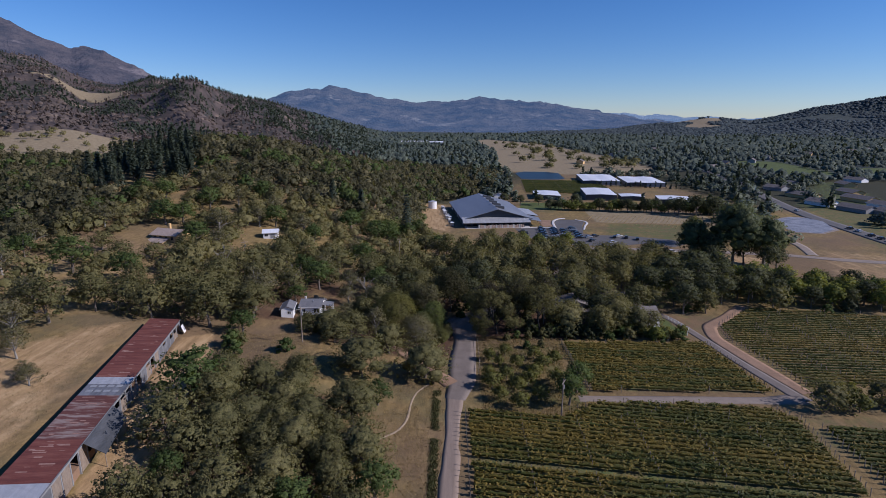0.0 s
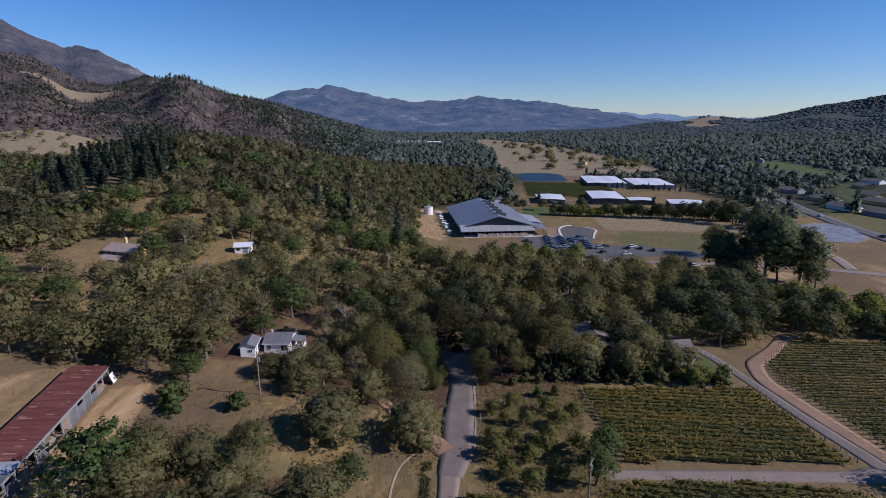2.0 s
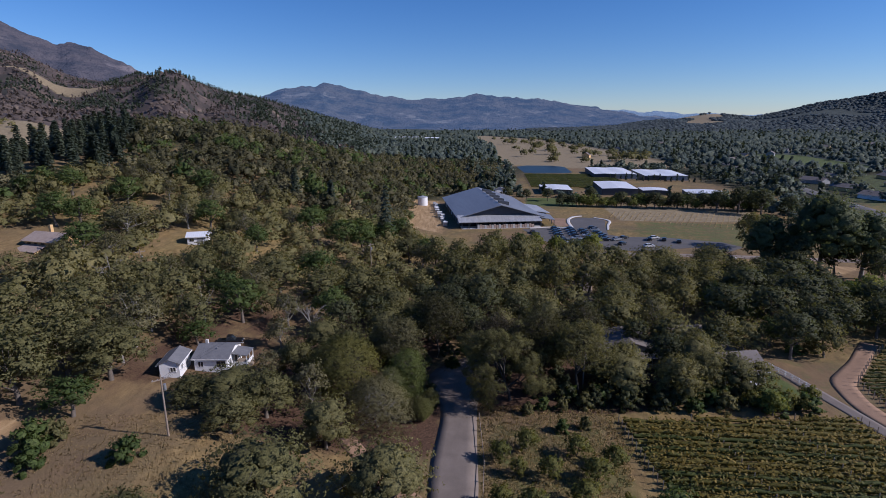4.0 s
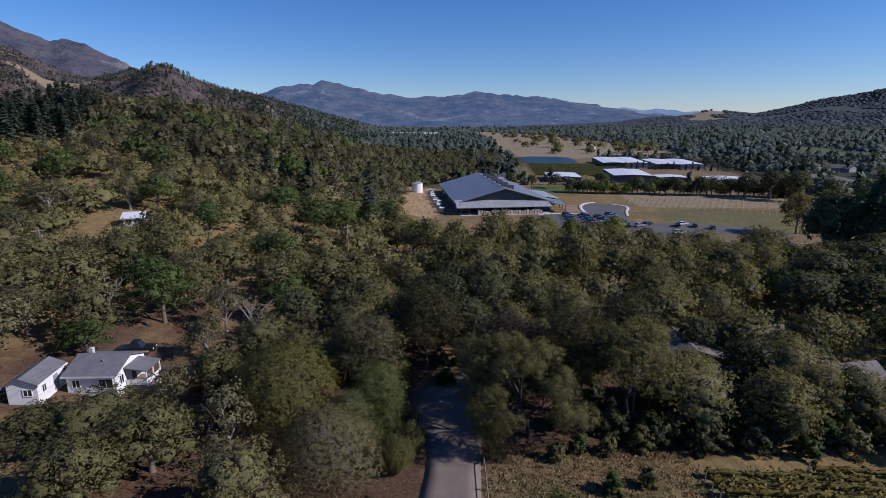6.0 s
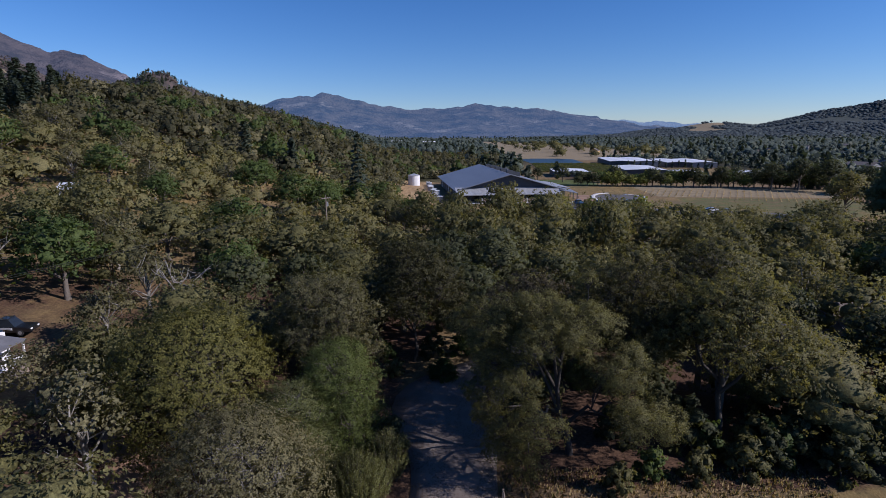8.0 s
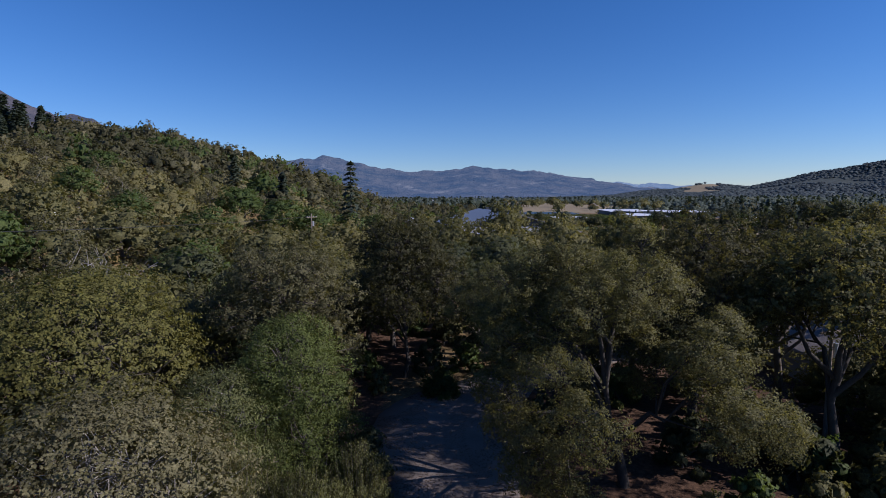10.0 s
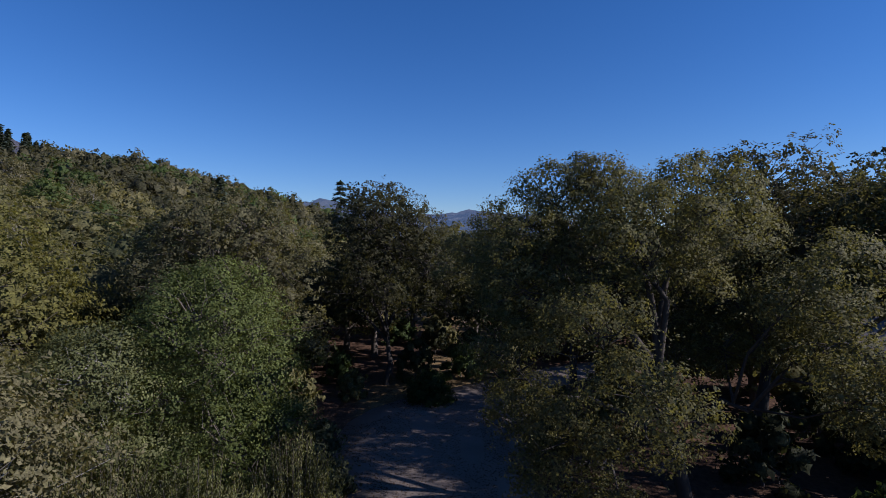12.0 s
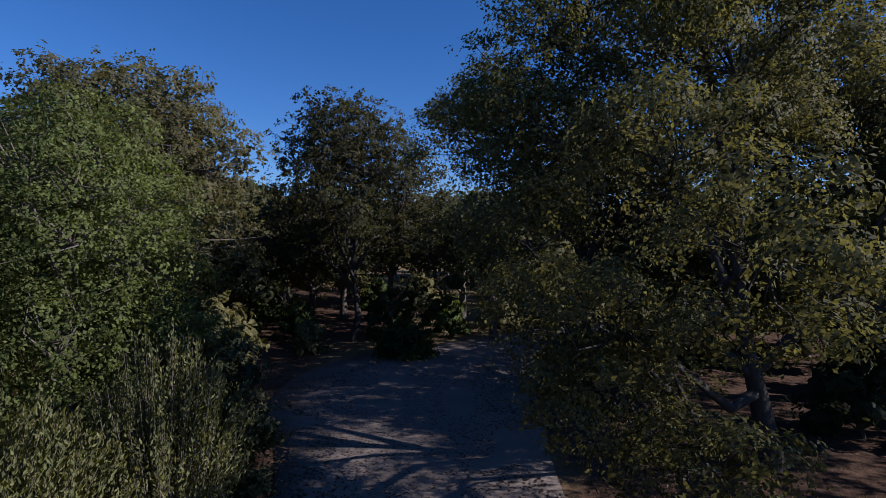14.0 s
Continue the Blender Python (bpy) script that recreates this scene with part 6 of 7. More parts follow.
# the cottage and its garage
def cottage():
    w, d = 6.2, 7.0
    z = level(-40, 154) + 0.1
    h = gable_house("cottage", -39.7, 155.3, 0, w, d, 2.7, 1.25, M_WHITE, M_SHINGLE, "small white cottage with a grey shingle roof and a porch", "house", "x", 0.4, z, trim=M_WHITE)
    window(h, "s", w, d, -1.9, 1.5, 0.9, 1.0, M_WHITE)
    window(h, "s", w, d, 1.9, 1.5, 1.7, 1.2, M_WHITE)
    window(h, "e", w, d, -2.2, 1.5, 0.8, 1.1, M_WHITE)
    door(h, "e", w, d, 0.6, 0.9, 2.0, M_DARKWOOD)
    window(h, "w", w, d, 0, 1.5, 1.0, 1.0, M_WHITE)
    part("porch_roof", slab(bmesh.new(), [(w / 2, -1.6, 2.75), (w / 2 + 3.0, -1.6, 2.3), (w / 2 + 3.0, 2.2, 2.3), (w / 2, 2.2, 2.75)], 0.14), M_SHINGLE, h)
    part("porch_floor", box(w / 2 + 0.01, w / 2 + 2.9, -1.5, 2.1, -1.2, 0.1), M_WOOD, h)
    for y in (-1.4, 0.3, 2.0):
        part("porch_post", box(w / 2 + 2.72, w / 2 + 2.86, y - 0.07, y + 0.07, 0.1, 2.2), M_WHITE, h)
    for y0, y1 in ((-1.33, 0.23), (0.37, 1.93)):
        part("porch_rail", box(w / 2 + 2.75, w / 2 + 2.83, y0, y1, 0.25, 0.95), M_WHITE, h, "white boarded porch rail")
    part("porch_rail", box(w / 2 + 0.1, w / 2 + 2.7, -1.46, -1.38, 0.25, 0.95), M_WHITE, h, "white boarded porch rail")
    part("vent", rod(bmesh.new(), (0.6, -1.4, 3.3), (0.6, -1.4, 3.95), 0.1, 0.1), M_METAL, h)
    part("chimney", box(-2.6, -2.1, 0.8, 1.3, 3.2, 4.5, bevel=0.03), M_CONCRETE, h)
    g = gable_house("garage", -45.9, 151.0, 7, 3.4, 5.8, 2.5, 0.8, M_WHITE, M_SHINGLE, "white garage with a grey shingle roof beside the cottage", "garage", "y", 0.35, level(-46.1, 150.6) + 0.1, trim=M_WHITE)
    window(g, "e", 3.4, 5.8, -1.6, 1.4, 0.7, 0.9, M_WHITE)
    door(g, "e", 3.4, 5.8, 0.9, 0.9, 2.0, M_GREYWALL)
    window(g, "s", 3.4, 5.8, 0.6, 1.4, 0.9, 0.8, M_WHITE)


cottage()


def ochre_house():
    z = level(-110.6, 213.8) - 2.4
    h = gable_house("ochre_house", -110.6, 213.8, -18, 12, 8, 4.6, 1.7, M_YELLOWWALL, M_TILE, "ochre two-storey house with pale shingle roofs and a chimney", "house", "x", 0.7, z)
    for u in (-4.2, -1.6, 1.2, 4.2):
        window(h, "s", 12, 8, u, 3.3, 1.1, 1.2, M_DARKWOOD)
        window(h, "s", 12, 8, u, 1.2, 1.1, 1.2, M_DARKWOOD)
    window(h, "e", 12, 8, 0, 3.3, 1.4, 1.2, M_DARKWOOD)
    part("chimney", box(-1.4, -0.5, 0.2, 1.1, 5.2, 8.4, bevel=0.05), M_YELLOWWALL, h)
    part("wing_wall", box(-5, 2.5, -7.6, -4.05, -1.2, 2.4), M_YELLOWWALL, h)
    part("wing_roof", slab(bmesh.new(), [(-5.6, -4.05, 3.5), (3.1, -4.05, 3.5), (3.1, -8.2, 2.35), (-5.6, -8.2, 2.35)], 0.16), M_TILE, h)


ochre_house()
shed_ob = gable_house("white_shed", -75.5, 230.5, 12, 6, 4.6, 2.6, 1.0, M_WHITE, M_WHITEROOF, "white metal shed among the oaks", "shed", "x", 0.5)
window(shed_ob, "s", 6, 4.6, -1.7, 1.5, 1.2, 0.9, M_METAL)
door(shed_ob, "s", 6, 4.6, 0.9, 1.8, 2.1, M_GREYWALL)

farm = gable_house("farmhouse", 61.5, 158, 8, 9, 8, 3.0, 2.4, M_WHITE, M_BROWNROOF, "pale farmhouse half hidden by an oak beside a lawn", "house", "x", 0.5)
for u in (-2.6, 0.4, 2.8):
    window(farm, "s", 9, 8, u, 1.6, 1.0, 1.2, M_WHITE)
window(farm, "e", 9, 8, 0.5, 1.6, 1.0, 1.2, M_WHITE)
lodge = gable_house("grey_house", 43.5, 168.5, 0, 12, 9, 3.0, 1.9, M_GREYWALL, M_BROWNROOF, "grey boarded house with a porch in the oak grove", "house", "y", 0.6)
for u in (-3.6, -1.4, 2.0):
    window(lodge, "s", 12, 9, u, 1.7, 1.0, 1.3, M_WHITE)
door(lodge, "s", 12, 9, 4.2, 1.0, 2.1, M_DARKWOOD)
part("porch_floor", box(-6, 6, -7.0, -4.52, -0.6, 0.25), M_WOOD, lodge)
part("porch_roof", slab(bmesh.new(), [(-6.3, -4.5, 2.85), (6.3, -4.5, 2.85), (6.3, -7.3, 2.5), (-6.3, -7.3, 2.5)], 0.14), M_BROWNROOF, lodge)
for k in range(6):
    part("porch_post", box(-5.9 + 2.34 * k, -5.78 + 2.34 * k, -6.95, -6.83, 0.25, 2.45), M_WHITE, lodge)
part("porch_rail", box(-5.8, 5.8, -6.92, -6.86, 1.0, 1.1), M_WHITE, lodge)
for k in range(40):
    part("baluster", box(-5.7 + 0.29 * k, -5.66 + 0.29 * k, -6.91, -6.87, 0.25, 1.0), M_WHITE, lodge)
villa = gable_house("grove_house", 56.5, 171.5, 6, 9, 8, 3.0, 2.6, M_GREYWALL, M_BROWNROOF, "brown-roofed house deep in the oak grove", "house", "x", 0.6)
window(villa, "s", 9, 8, 1.5, 1.6, 1.2, 1.2, M_WHITE)

tan = gable_house("tan_shed", 47.5, 187, 10, 7, 5, 2.4, 0.5, M_YELLOWWALL, M_TILE, "small shed with a pale tan roof in the grove", "shed", "x", 0.3)
door(tan, "s", 7, 5, 0, 1.0, 2.0, M_DARKWOOD)


# the cellar building
def cellar():
    L, W, E, R = 76.0, 40.0, 4.6, 5.6
    root = thing("cellar_building", pose(33.3, 312, 0, 0, 0, 5.5), "large dark cellar building under a grey standing-seam roof", "winery")
    # x across, y back from the front porch
    bm = bmesh.new()
    prof = [(-W / 2, -0.5), (W / 2, -0.5), (W / 2, E), (0, E + R), (-W / 2, E)]
    a = [bm.verts.new((p, 6.5, q)) for p, q in prof]
    b = [bm.verts.new((p, L, q)) for p, q in prof]
    bm.faces.new(a)
    bm.faces.new(b[::-1])
    for i in range(5):
        j = (i + 1) % 5
        bm.faces.new((a[j], a[i], b[i], b[j]))
    bmesh.ops.recalc_face_normals(bm, faces=bm.faces[:])
    part("wall", bm, M_DARKWALL, root, "dark charcoal cladding")
    k = R / (W / 2)
    for s in (-1, 1):
        part("roof_slope", slab(bmesh.new(), [(0, 4.6, E + R + 0.3), (0, L + 1.5, E + R + 0.3), (s * (W / 2 + 1.6), L + 1.5, E + 0.3 - 1.6 * k), (s * (W / 2 + 1.6), 4.6, E + 0.3 - 1.6 * k)], 0.25), M_WINROOF, root)
    part("porch_roof", slab(bmesh.new(), [(-W / 2 - 1.5, 7.0, E + 0.9), (W / 2 - 1.0, 7.0, E + 0.9), (W / 2 - 1.0, -0.6, 3.3), (-W / 2 - 1.5, -0.6, 3.3)], 0.22), M_ZINC, root, "paler metal porch roof")
    for i in range(12):
        x = -W / 2 + 0.3 + i * (W - 1.6) / 11
        part("porch_post", box(x - 0.15, x + 0.15, 0.2, 0.5, -0.3, 3.2), M_DARKWALL, root)
    part("porch_floor", box(-W / 2, W / 2 - 1, -0.8, 6.45, -0.4, 0.12), M_CONCRETE, root)
    rng = random.Random(6)
    for i in range(24):
        x = -W / 2 + 8 + i * 1.15
        part("wooden_bin", box(x - 0.45, x + 0.45, -0.4, 0.6, 0.12, rng.uniform(1.4, 2.1), bevel=0.03), M_PINKWOOD if i % 3 else M_CONCRETE, root, "stack of pale wooden bins")
    for i in range(9):
        x = -W / 2 + 2.4 + i * 4.2
        part("door", box(x - 1.4, x + 1.4, 6.4, 6.46, 0.12, 3.0), M_GLASS, root, "dark glazed door")
    for i in range(5):
        y = 13 + i * 11.5
        part("roof_vent", solid(bmesh.new(), [(0.3, y), (5.6, y), (5.6, y + 2.0), (0.3, y + 2.0)], [E + R - 0.3 * k, E + R - 5.6 * k, E + R - 5.6 * k, E + R - 0.3 * k], [E + R + 1.3, E + R + 0.4, E + R + 0.4, E + R + 1.3]), M_DARKWALL, root, "dark roof monitor")
    part("wing_wall", box(W / 2 + 0.02, W / 2 + 7.5, 22, 44, -0.4, 3.4), M_DARKWALL, root)
    part("wing_roof", slab(bmesh.new(), [(W / 2 - 1.2, 20, 4.9), (W / 2 - 1.2, 46, 4.9), (W / 2 + 9, 46, 3.5), (W / 2 + 9, 20, 3.5)], 0.2), M_ZINC, root)
    part("side_canopy", slab(bmesh.new(), [(W / 2 - 1.0, 2, 4.6), (W / 2 - 1.0, 18, 4.9), (W / 2 + 7.5, 15, 3.4), (W / 2 + 6.0, 2, 3.2)], 0.2), M_WINROOF, root)
    for x, y in ((W / 2 + 5.8, 2.4), (W / 2 + 7.2, 14.6), (W / 2 + 6.4, 8.5)):
        part("canopy_post", box(x - 0.13, x + 0.13, y - 0.13, y + 0.13, -0.4, 3.1), M_DARKWALL, root)
    for i in range(14):
        part("wall_panel", box(-W / 2 - 0.06, -W / 2 - 0.01, 10 + i * 4.6, 10.12 + i * 4.6, 0, E - 0.3), M_GREYWALL, root)
    for i in range(7):
        part("wall_door", box(-W / 2 - 0.08, -W / 2 - 0.01, 12 + i * 9.2, 15 + i * 9.2, 0, 3.2), M_WHITE if i % 3 == 0 else M_GREYWALL, root)


M_PINKWOOD = surface("bin_wood", (0.36, 0.26, 0.20), (0.52, 0.40, 0.32), 1, 0.85, 0, 10, 0.01)
cellar()
rng = np.random.default_rng(12)
for i in range(22):
    y = 318 + i * 3.2
    x = 6.0 - (y - 318) * 0.1 + rng.uniform(-0.8, 0.8)
    s = rng.uniform(0.8, 1.5)
    crate = thing("storage_crate", pose(x, y, level(x, y), 0, 0, rng.uniform(-15, 15)), "pale crate stacked along the cellar wall", "crate", "crates along the cellar wall")
    part("body", box(-0.7 * s, 0.7 * s, -0.7 * s, 0.7 * s, -0.1, 1.3 * s, bevel=0.05), M_CONCRETE if i % 2 else M_METAL, crate)
    part("lid", box(-0.75 * s, 0.75 * s, -0.75 * s, 0.75 * s, 1.3 * s, 1.38 * s), M_WHITE, crate)

tank = thing("water_tank", pose(-7.5, 383, level(-7.5, 383)), "white round water tank beside the cut bank", "tank")
part("shell", rod(bmesh.new(), (0, 0, -0.5), (0, 0, 5.0), 3.0, 3.0, 24), M_WHITE, tank)
part("roof", rod(bmesh.new(), (0, 0, 5.0), (0, 0, 5.8), 3.15, 0.3, 24), M_ZINC, tank)
part("hatch", box(-0.3, 0.3, -0.3, 0.3, 5.7, 6.0), M_METAL, tank)


def greenhouse(x, y, turn, w, d, wall, rise, bays, label, name="greenhouse"):
    """White-roofed bays side by side."""
    root = thing(name, pose(x, y, level(x, y), 0, 0, turn), label, "greenhouse", "white-roofed sheds")
    bw = w / bays
    for i in range(bays):
        x0 = -w / 2 + i * bw
        bm = bmesh.new()
        prof = [(x0, -0.5), (x0 + bw, -0.5), (x0 + bw, wall), (x0 + bw / 2, wall + rise), (x0, wall)]
        a = [bm.verts.new((p, -d / 2, q)) for p, q in prof]
        b = [bm.verts.new((p, d / 2, q)) for p, q in prof]
        bm.faces.new(a)
        bm.faces.new(b[::-1])
        for k in (0, 1, 4):
            j = (k + 1) % 5
            bm.faces.new((a[j], a[k], b[k], b[j]))
        bmesh.ops.recalc_face_normals(bm, faces=bm.faces[:])
        part("wall", bm, M_GREYWALL if i % 2 else M_DARKWALL, root)
        for s in (0, bw):
            part("roof_slope", slab(bmesh.new(), [(x0 + bw / 2, -d / 2 - 0.4, wall + rise + 0.1), (x0 + bw / 2, d / 2 + 0.4, wall + rise + 0.1), (x0 + s, d / 2 + 0.4, wall + 0.1), (x0 + s, -d / 2 - 0.4, wall + 0.1)], 0.08), M_WHITEROOF, root)
    return root


greenhouse(86, 445, -6, 21, 30, 3.2, 0.5, 1, "white-roofed equipment shed behind the cellar", "equipment_shed")
greenhouse(161, 562, -8, 36, 66, 4.2, 0.5, 2, "long white greenhouse roofs")
greenhouse(200, 545, -8, 36, 58, 3.8, 0.5, 2, "long white greenhouse roofs")
greenhouse(129, 446, -8, 24, 44, 4.6, 0.5, 1, "white packing shed with ribbed roof")
greenhouse(178, 412, -14, 24, 22, 3.8, 0.5, 1, "white-roofed nursery shed among trees")
greenhouse(152, 432, -8, 18, 16, 3.2, 0.5, 1, "low white nursery shed")
office = gable_house("white_office", 44, 420, 0, 8, 6, 5.0, 1.4, M_WHITE, M_SHINGLE, "tall white shed behind the cellar", "shed", "y", 0.4)
window(office, "s", 8, 6, 0, 2.6, 1.6, 1.8, M_DARKWOOD)


# ---- car park, drives, ponds ----
def patch(name, outline, mat, label, lift=0.05, category="pavement"):
    """A level paved area with a raised edge."""
    bm = bmesh.new()
    solid(bm, outline, -0.3, lift)
    me = bpy.data.meshes.new(name)
    bm.to_mesh(me)
    bm.free()
    me.materials.append(mat)
    return tagged(new(name, me), label, category, kind="structure")


patch("car_park", [(42, 310), (45, 290), (53, 272), (66, 267), (84, 264), (106, 270), (116, 262), (126, 270), (122, 279), (100, 290), (84, 291), (79, 296), (84, 318), (88, 330), (84, 338), (76, 340), (70, 334), (68, 316), (58, 313)], M_DARKASPHALT, "grey asphalt car park before the cellar building")
way("drive", [(60, 262, 5), (80, 259, 5), (105, 256, 5), (130, 252, 5), (160, 246, 5), (182, 236, 6), (205, 229, 6), (250, 222, 6)], M_GRAVEL, "pale gravel drive along the fence", 0.09)
way("drive_north", [(174, 245, 5), (181, 264, 5), (185, 290, 5), (196, 330, 5), (205, 360, 5)], M_GRAVEL, "pale gravel drive past the pond", 0.08)
way("highway", [(228, 220, 11), (233, 276, 11), (238, 312, 11), (243, 350, 11), (255, 400, 11), (290, 520, 11), (340, 700, 11)], M_DARKASPHALT, "two-lane highway beyond the fields", 0.12)


def kerb_line(rows, label):
    way("kerb", rows, M_CONCRETE, label, 0.2, 0.05)


kerb_line([(66.5, 312, 1.6), (67.5, 324, 1.6), (69.5, 334, 1.6), (74, 342, 1.6), (79, 344, 1.6)], "white curving footpath beside the turning circle")
kerb_line([(84.5, 338.5, 1.4), (89.5, 333, 1.4), (89.5, 327, 1.4), (85.5, 318, 1.2), (82, 306, 1.0)], "white kerb round the turning circle")
kerb_line([(46, 311.5, 1.4), (56, 314, 1.4), (66.5, 312, 1.4)], "white footpath before the cellar building")
patch("planting_bed", [(60, 316), (66, 316), (66.5, 326), (69, 337), (60, 338)], M_DIRT, "bare brown planting bed beside the path", 0.1, "bed")
patch("pond", [(86, 590), (94, 583), (126, 583), (134, 592), (140, 655), (128, 672), (102, 676), (88, 660)], M_WATER, "blue pond with earth banks", 0.1, "water")
patch("reservoir_edge", [(199.5, 298), (213, 294), (229.5, 304.5), (241, 332), (239, 347), (228, 350), (213, 341.5), (202.5, 319)], M_GRAVEL, "pale gravel rim of a shallow reservoir", 0.12, "pond")
patch("reservoir_water", [(201, 300), (213, 296), (228, 306), (239, 332), (237, 345), (228, 348), (214, 340), (204, 318)], M_RESERVOIR, "shallow blue reservoir water", 0.16, "water")


# ---- cars ----
def car_kind(name, paint, label, tall=1.45, pickup=False):
    m, t, p = material(name + "_paint")
    p.inputs["Base Color"].default_value = (*paint, 1)
    p.inputs["Roughness"].default_value, p.inputs["Metallic"].default_value, p.inputs["Coat Weight"].default_value = 0.3, 0.2, 0.6
    root = thing("pickup_truck" if pickup else "car", Matrix(), label, "pickup" if pickup else "car", "parked cars")
    L, W = (5.3, 1.9) if pickup else (4.5, 1.8)
    bm = bmesh.new()
    prof = [(-L / 2, 0.35), (L / 2, 0.35), (L / 2, 0.72), (L / 2 - 0.25, 0.86), (0.9, 0.95), (-L / 2 + 0.2, 0.98), (-L / 2, 0.85)]
    a = [bm.verts.new((x, -W / 2, z)) for x, z in prof]
    b = [bm.verts.new((x, W / 2, z)) for x, z in prof]
    bm.faces.new(a)
    bm.faces.new(b[::-1])
    for i in range(len(prof)):
        j = (i + 1) % len(prof)
        bm.faces.new((a[j], a[i], b[i], b[j]))
    bmesh.ops.recalc_face_normals(bm, faces=bm.faces[:])
    bmesh.ops.bevel(bm, geom=bm.edges[:], offset=0.06, segments=2, affect="EDGES")
    body = part("body", bm, m, root)
    x0, x1, x2, x3 = (-0.7, -0.5, 0.5, 1.15) if pickup else (-1.9, -1.35, 0.25, 1.05)
    base, top = [(x0, -0.8), (x3, -0.8), (x3, 0.8), (x0, 0.8)], [(x1, -0.64), (x2, -0.64), (x2, 0.64), (x1, 0.64)]
    bm = bmesh.new()
    va = [bm.verts.new((*q, 0.93)) for q in base]
    vb = [bm.verts.new((*q, tall - 0.06)) for q in top]
    for i in range(4):
        j = (i + 1) % 4
        bm.faces.new((va[i], va[j], vb[j], vb[i]))
    bm.faces.new(va[::-1])
    bm.faces.new(vb)
    part("cabin", bm, M_GLASS, root, "dark glazing")
    part("roof", box(x1 - 0.03, x2 + 0.03, -0.67, 0.67, tall - 0.06, tall, bevel=0.025), m, root)
    for x in (-L * 0.31, L * 0.31):
        for s in (-1, 1):
            wh = part("wheel", rod(bmesh.new(), (x, s * (W / 2 - 0.2), 0.33), (x, s * (W / 2 + 0.02), 0.33), 0.33, 0.33, 14), M_RUBBER, root)
            part("rim", rod(bmesh.new(), (x, s * (W / 2 + 0.02), 0.33), (x, s * (W / 2 + 0.035), 0.33), 0.2, 0.2, 10), M_METAL, wh)
    for s in (-1, 1):
        part("headlight", box(L / 2 - 0.05, L / 2 + 0.01, s * 0.62 - 0.16, s * 0.62 + 0.16, 0.6, 0.74), M_WHITE, root)
    return root


KINDS["car", 0] = car_kind("black", (0.012, 0.012, 0.014), "black car on the asphalt car park")
KINDS["car", 1] = car_kind("white", (0.7, 0.7, 0.7), "white car on the asphalt car park")
KINDS["car", 2] = car_kind("silver", (0.32, 0.33, 0.35), "silver car on the asphalt car park")
KINDS["car", 3] = car_kind("navy", (0.02, 0.03, 0.06), "dark blue car on the asphalt car park", 1.65)
KINDS["car", 4] = car_kind("pickup", (0.014, 0.014, 0.016), "black pickup parked behind the cottage", 1.8, True)


def park(k, x, y, turn, z=None):
    copy_thing(KINDS["car", k], pose(x, y, (level(x, y) if z is None else z) + 0.06, 0, 0, turn))


for k, (x, y) in zip((0, 3, 0, 0, 1), ((57, 303), (56.4, 298.5), (56, 293.5), (55.3, 287), (55, 277.5))):
    park(k, x, y, 4)
for k, (x, y) in zip((3, 0, 0, 2), ((63.6, 303), (63, 298), (62.4, 293), (62, 286.5))):
    park(k, x, y, 184)
for k, (x, y) in zip((0, 2, 0, 3), ((75.5, 309), (75.2, 304), (74.6, 298.5), (74.2, 288))):
    park(k, x, y, 3)
for k, x, y, a in ((2, 79, 284, 20), (0, 83, 287, 30), (0, 78.5, 275.5, 40), (0, 93, 284, 70), (1, 96, 286.5, 20), (0, 99, 283, 65), (1, 88, 271, 10), (0, 45.5, 300, 95), (3, 46.5, 295, 95)):
    park(k, x, y, a)
for k, x, y in ((1, 237, 300), (0, 234, 280), (0, 235, 288), (2, 233.5, 273), (1, 248, 372), (0, 238, 308)):
    park(k, x, y, 82, 0.15)
for k, x, y, a in ((0, 56.2, 282.4, 4), (2, 62.2, 281, 184), (0, 63.8, 307.4, 184), (3, 57.4, 307.6, 4), (0, 69.2, 303, 4), (0, 68.8, 297.6, 4), (2, 68.5, 292.4, 184), (3, 68.2, 286.8, 4), (0, 75, 293.4, 3), (2, 67.6, 281, 184), (0, 73.8, 283, 3), (0, 103.5, 279, 70)):
    park(k, x, y, a)
park(4, -41.0, 164.5, 8)
park(1, 110, 250, 10, 0.1)


# ---- poles and wires ----
def utility_pole(x, y, tall, turn, label="weathered wooden utility pole with a crossarm", box_on=True):
    root = thing("utility_pole", pose(x, y, level(x, y), 0, 0, turn), label, "pole", "utility poles")
    part("shaft", rod(bmesh.new(), (0, 0, -0.8), (0, 0, tall), 0.16, 0.1, 10), M_WOOD, root)
    arm = part("crossarm", box(-1.2, 1.2, -0.16, -0.05, tall - 0.75, tall - 0.62), M_WOOD, root)
    for u in (-1.05, -0.45, 0.45, 1.05):
        part("insulator", rod(bmesh.new(), (u, -0.1, tall - 0.62), (u, -0.1, tall - 0.45), 0.05, 0.03, 6), M_METAL, arm)
    if box_on:
        part("transformer", rod(bmesh.new(), (0.36, 0, tall - 2.4), (0.36, 0, tall - 1.5), 0.22, 0.22, 10), M_METAL, root)
    return root


def wire(a, b, sag=0.8):
    V, F = [], []
    a, b = np.array(a), np.array(b)
    pts = [a + (b - a) * u + (0, 0, -4 * sag * u * (1 - u)) for u in np.linspace(0, 1, 12)]
    limb(V, F, pts, 0.014, 0.014, 3)
    tagged(new("power_line", mesh_of("power_line", np.concatenate(V), [np.array(F)], M_RUBBER)), "thin dark power line between two poles", "wire", "power lines")


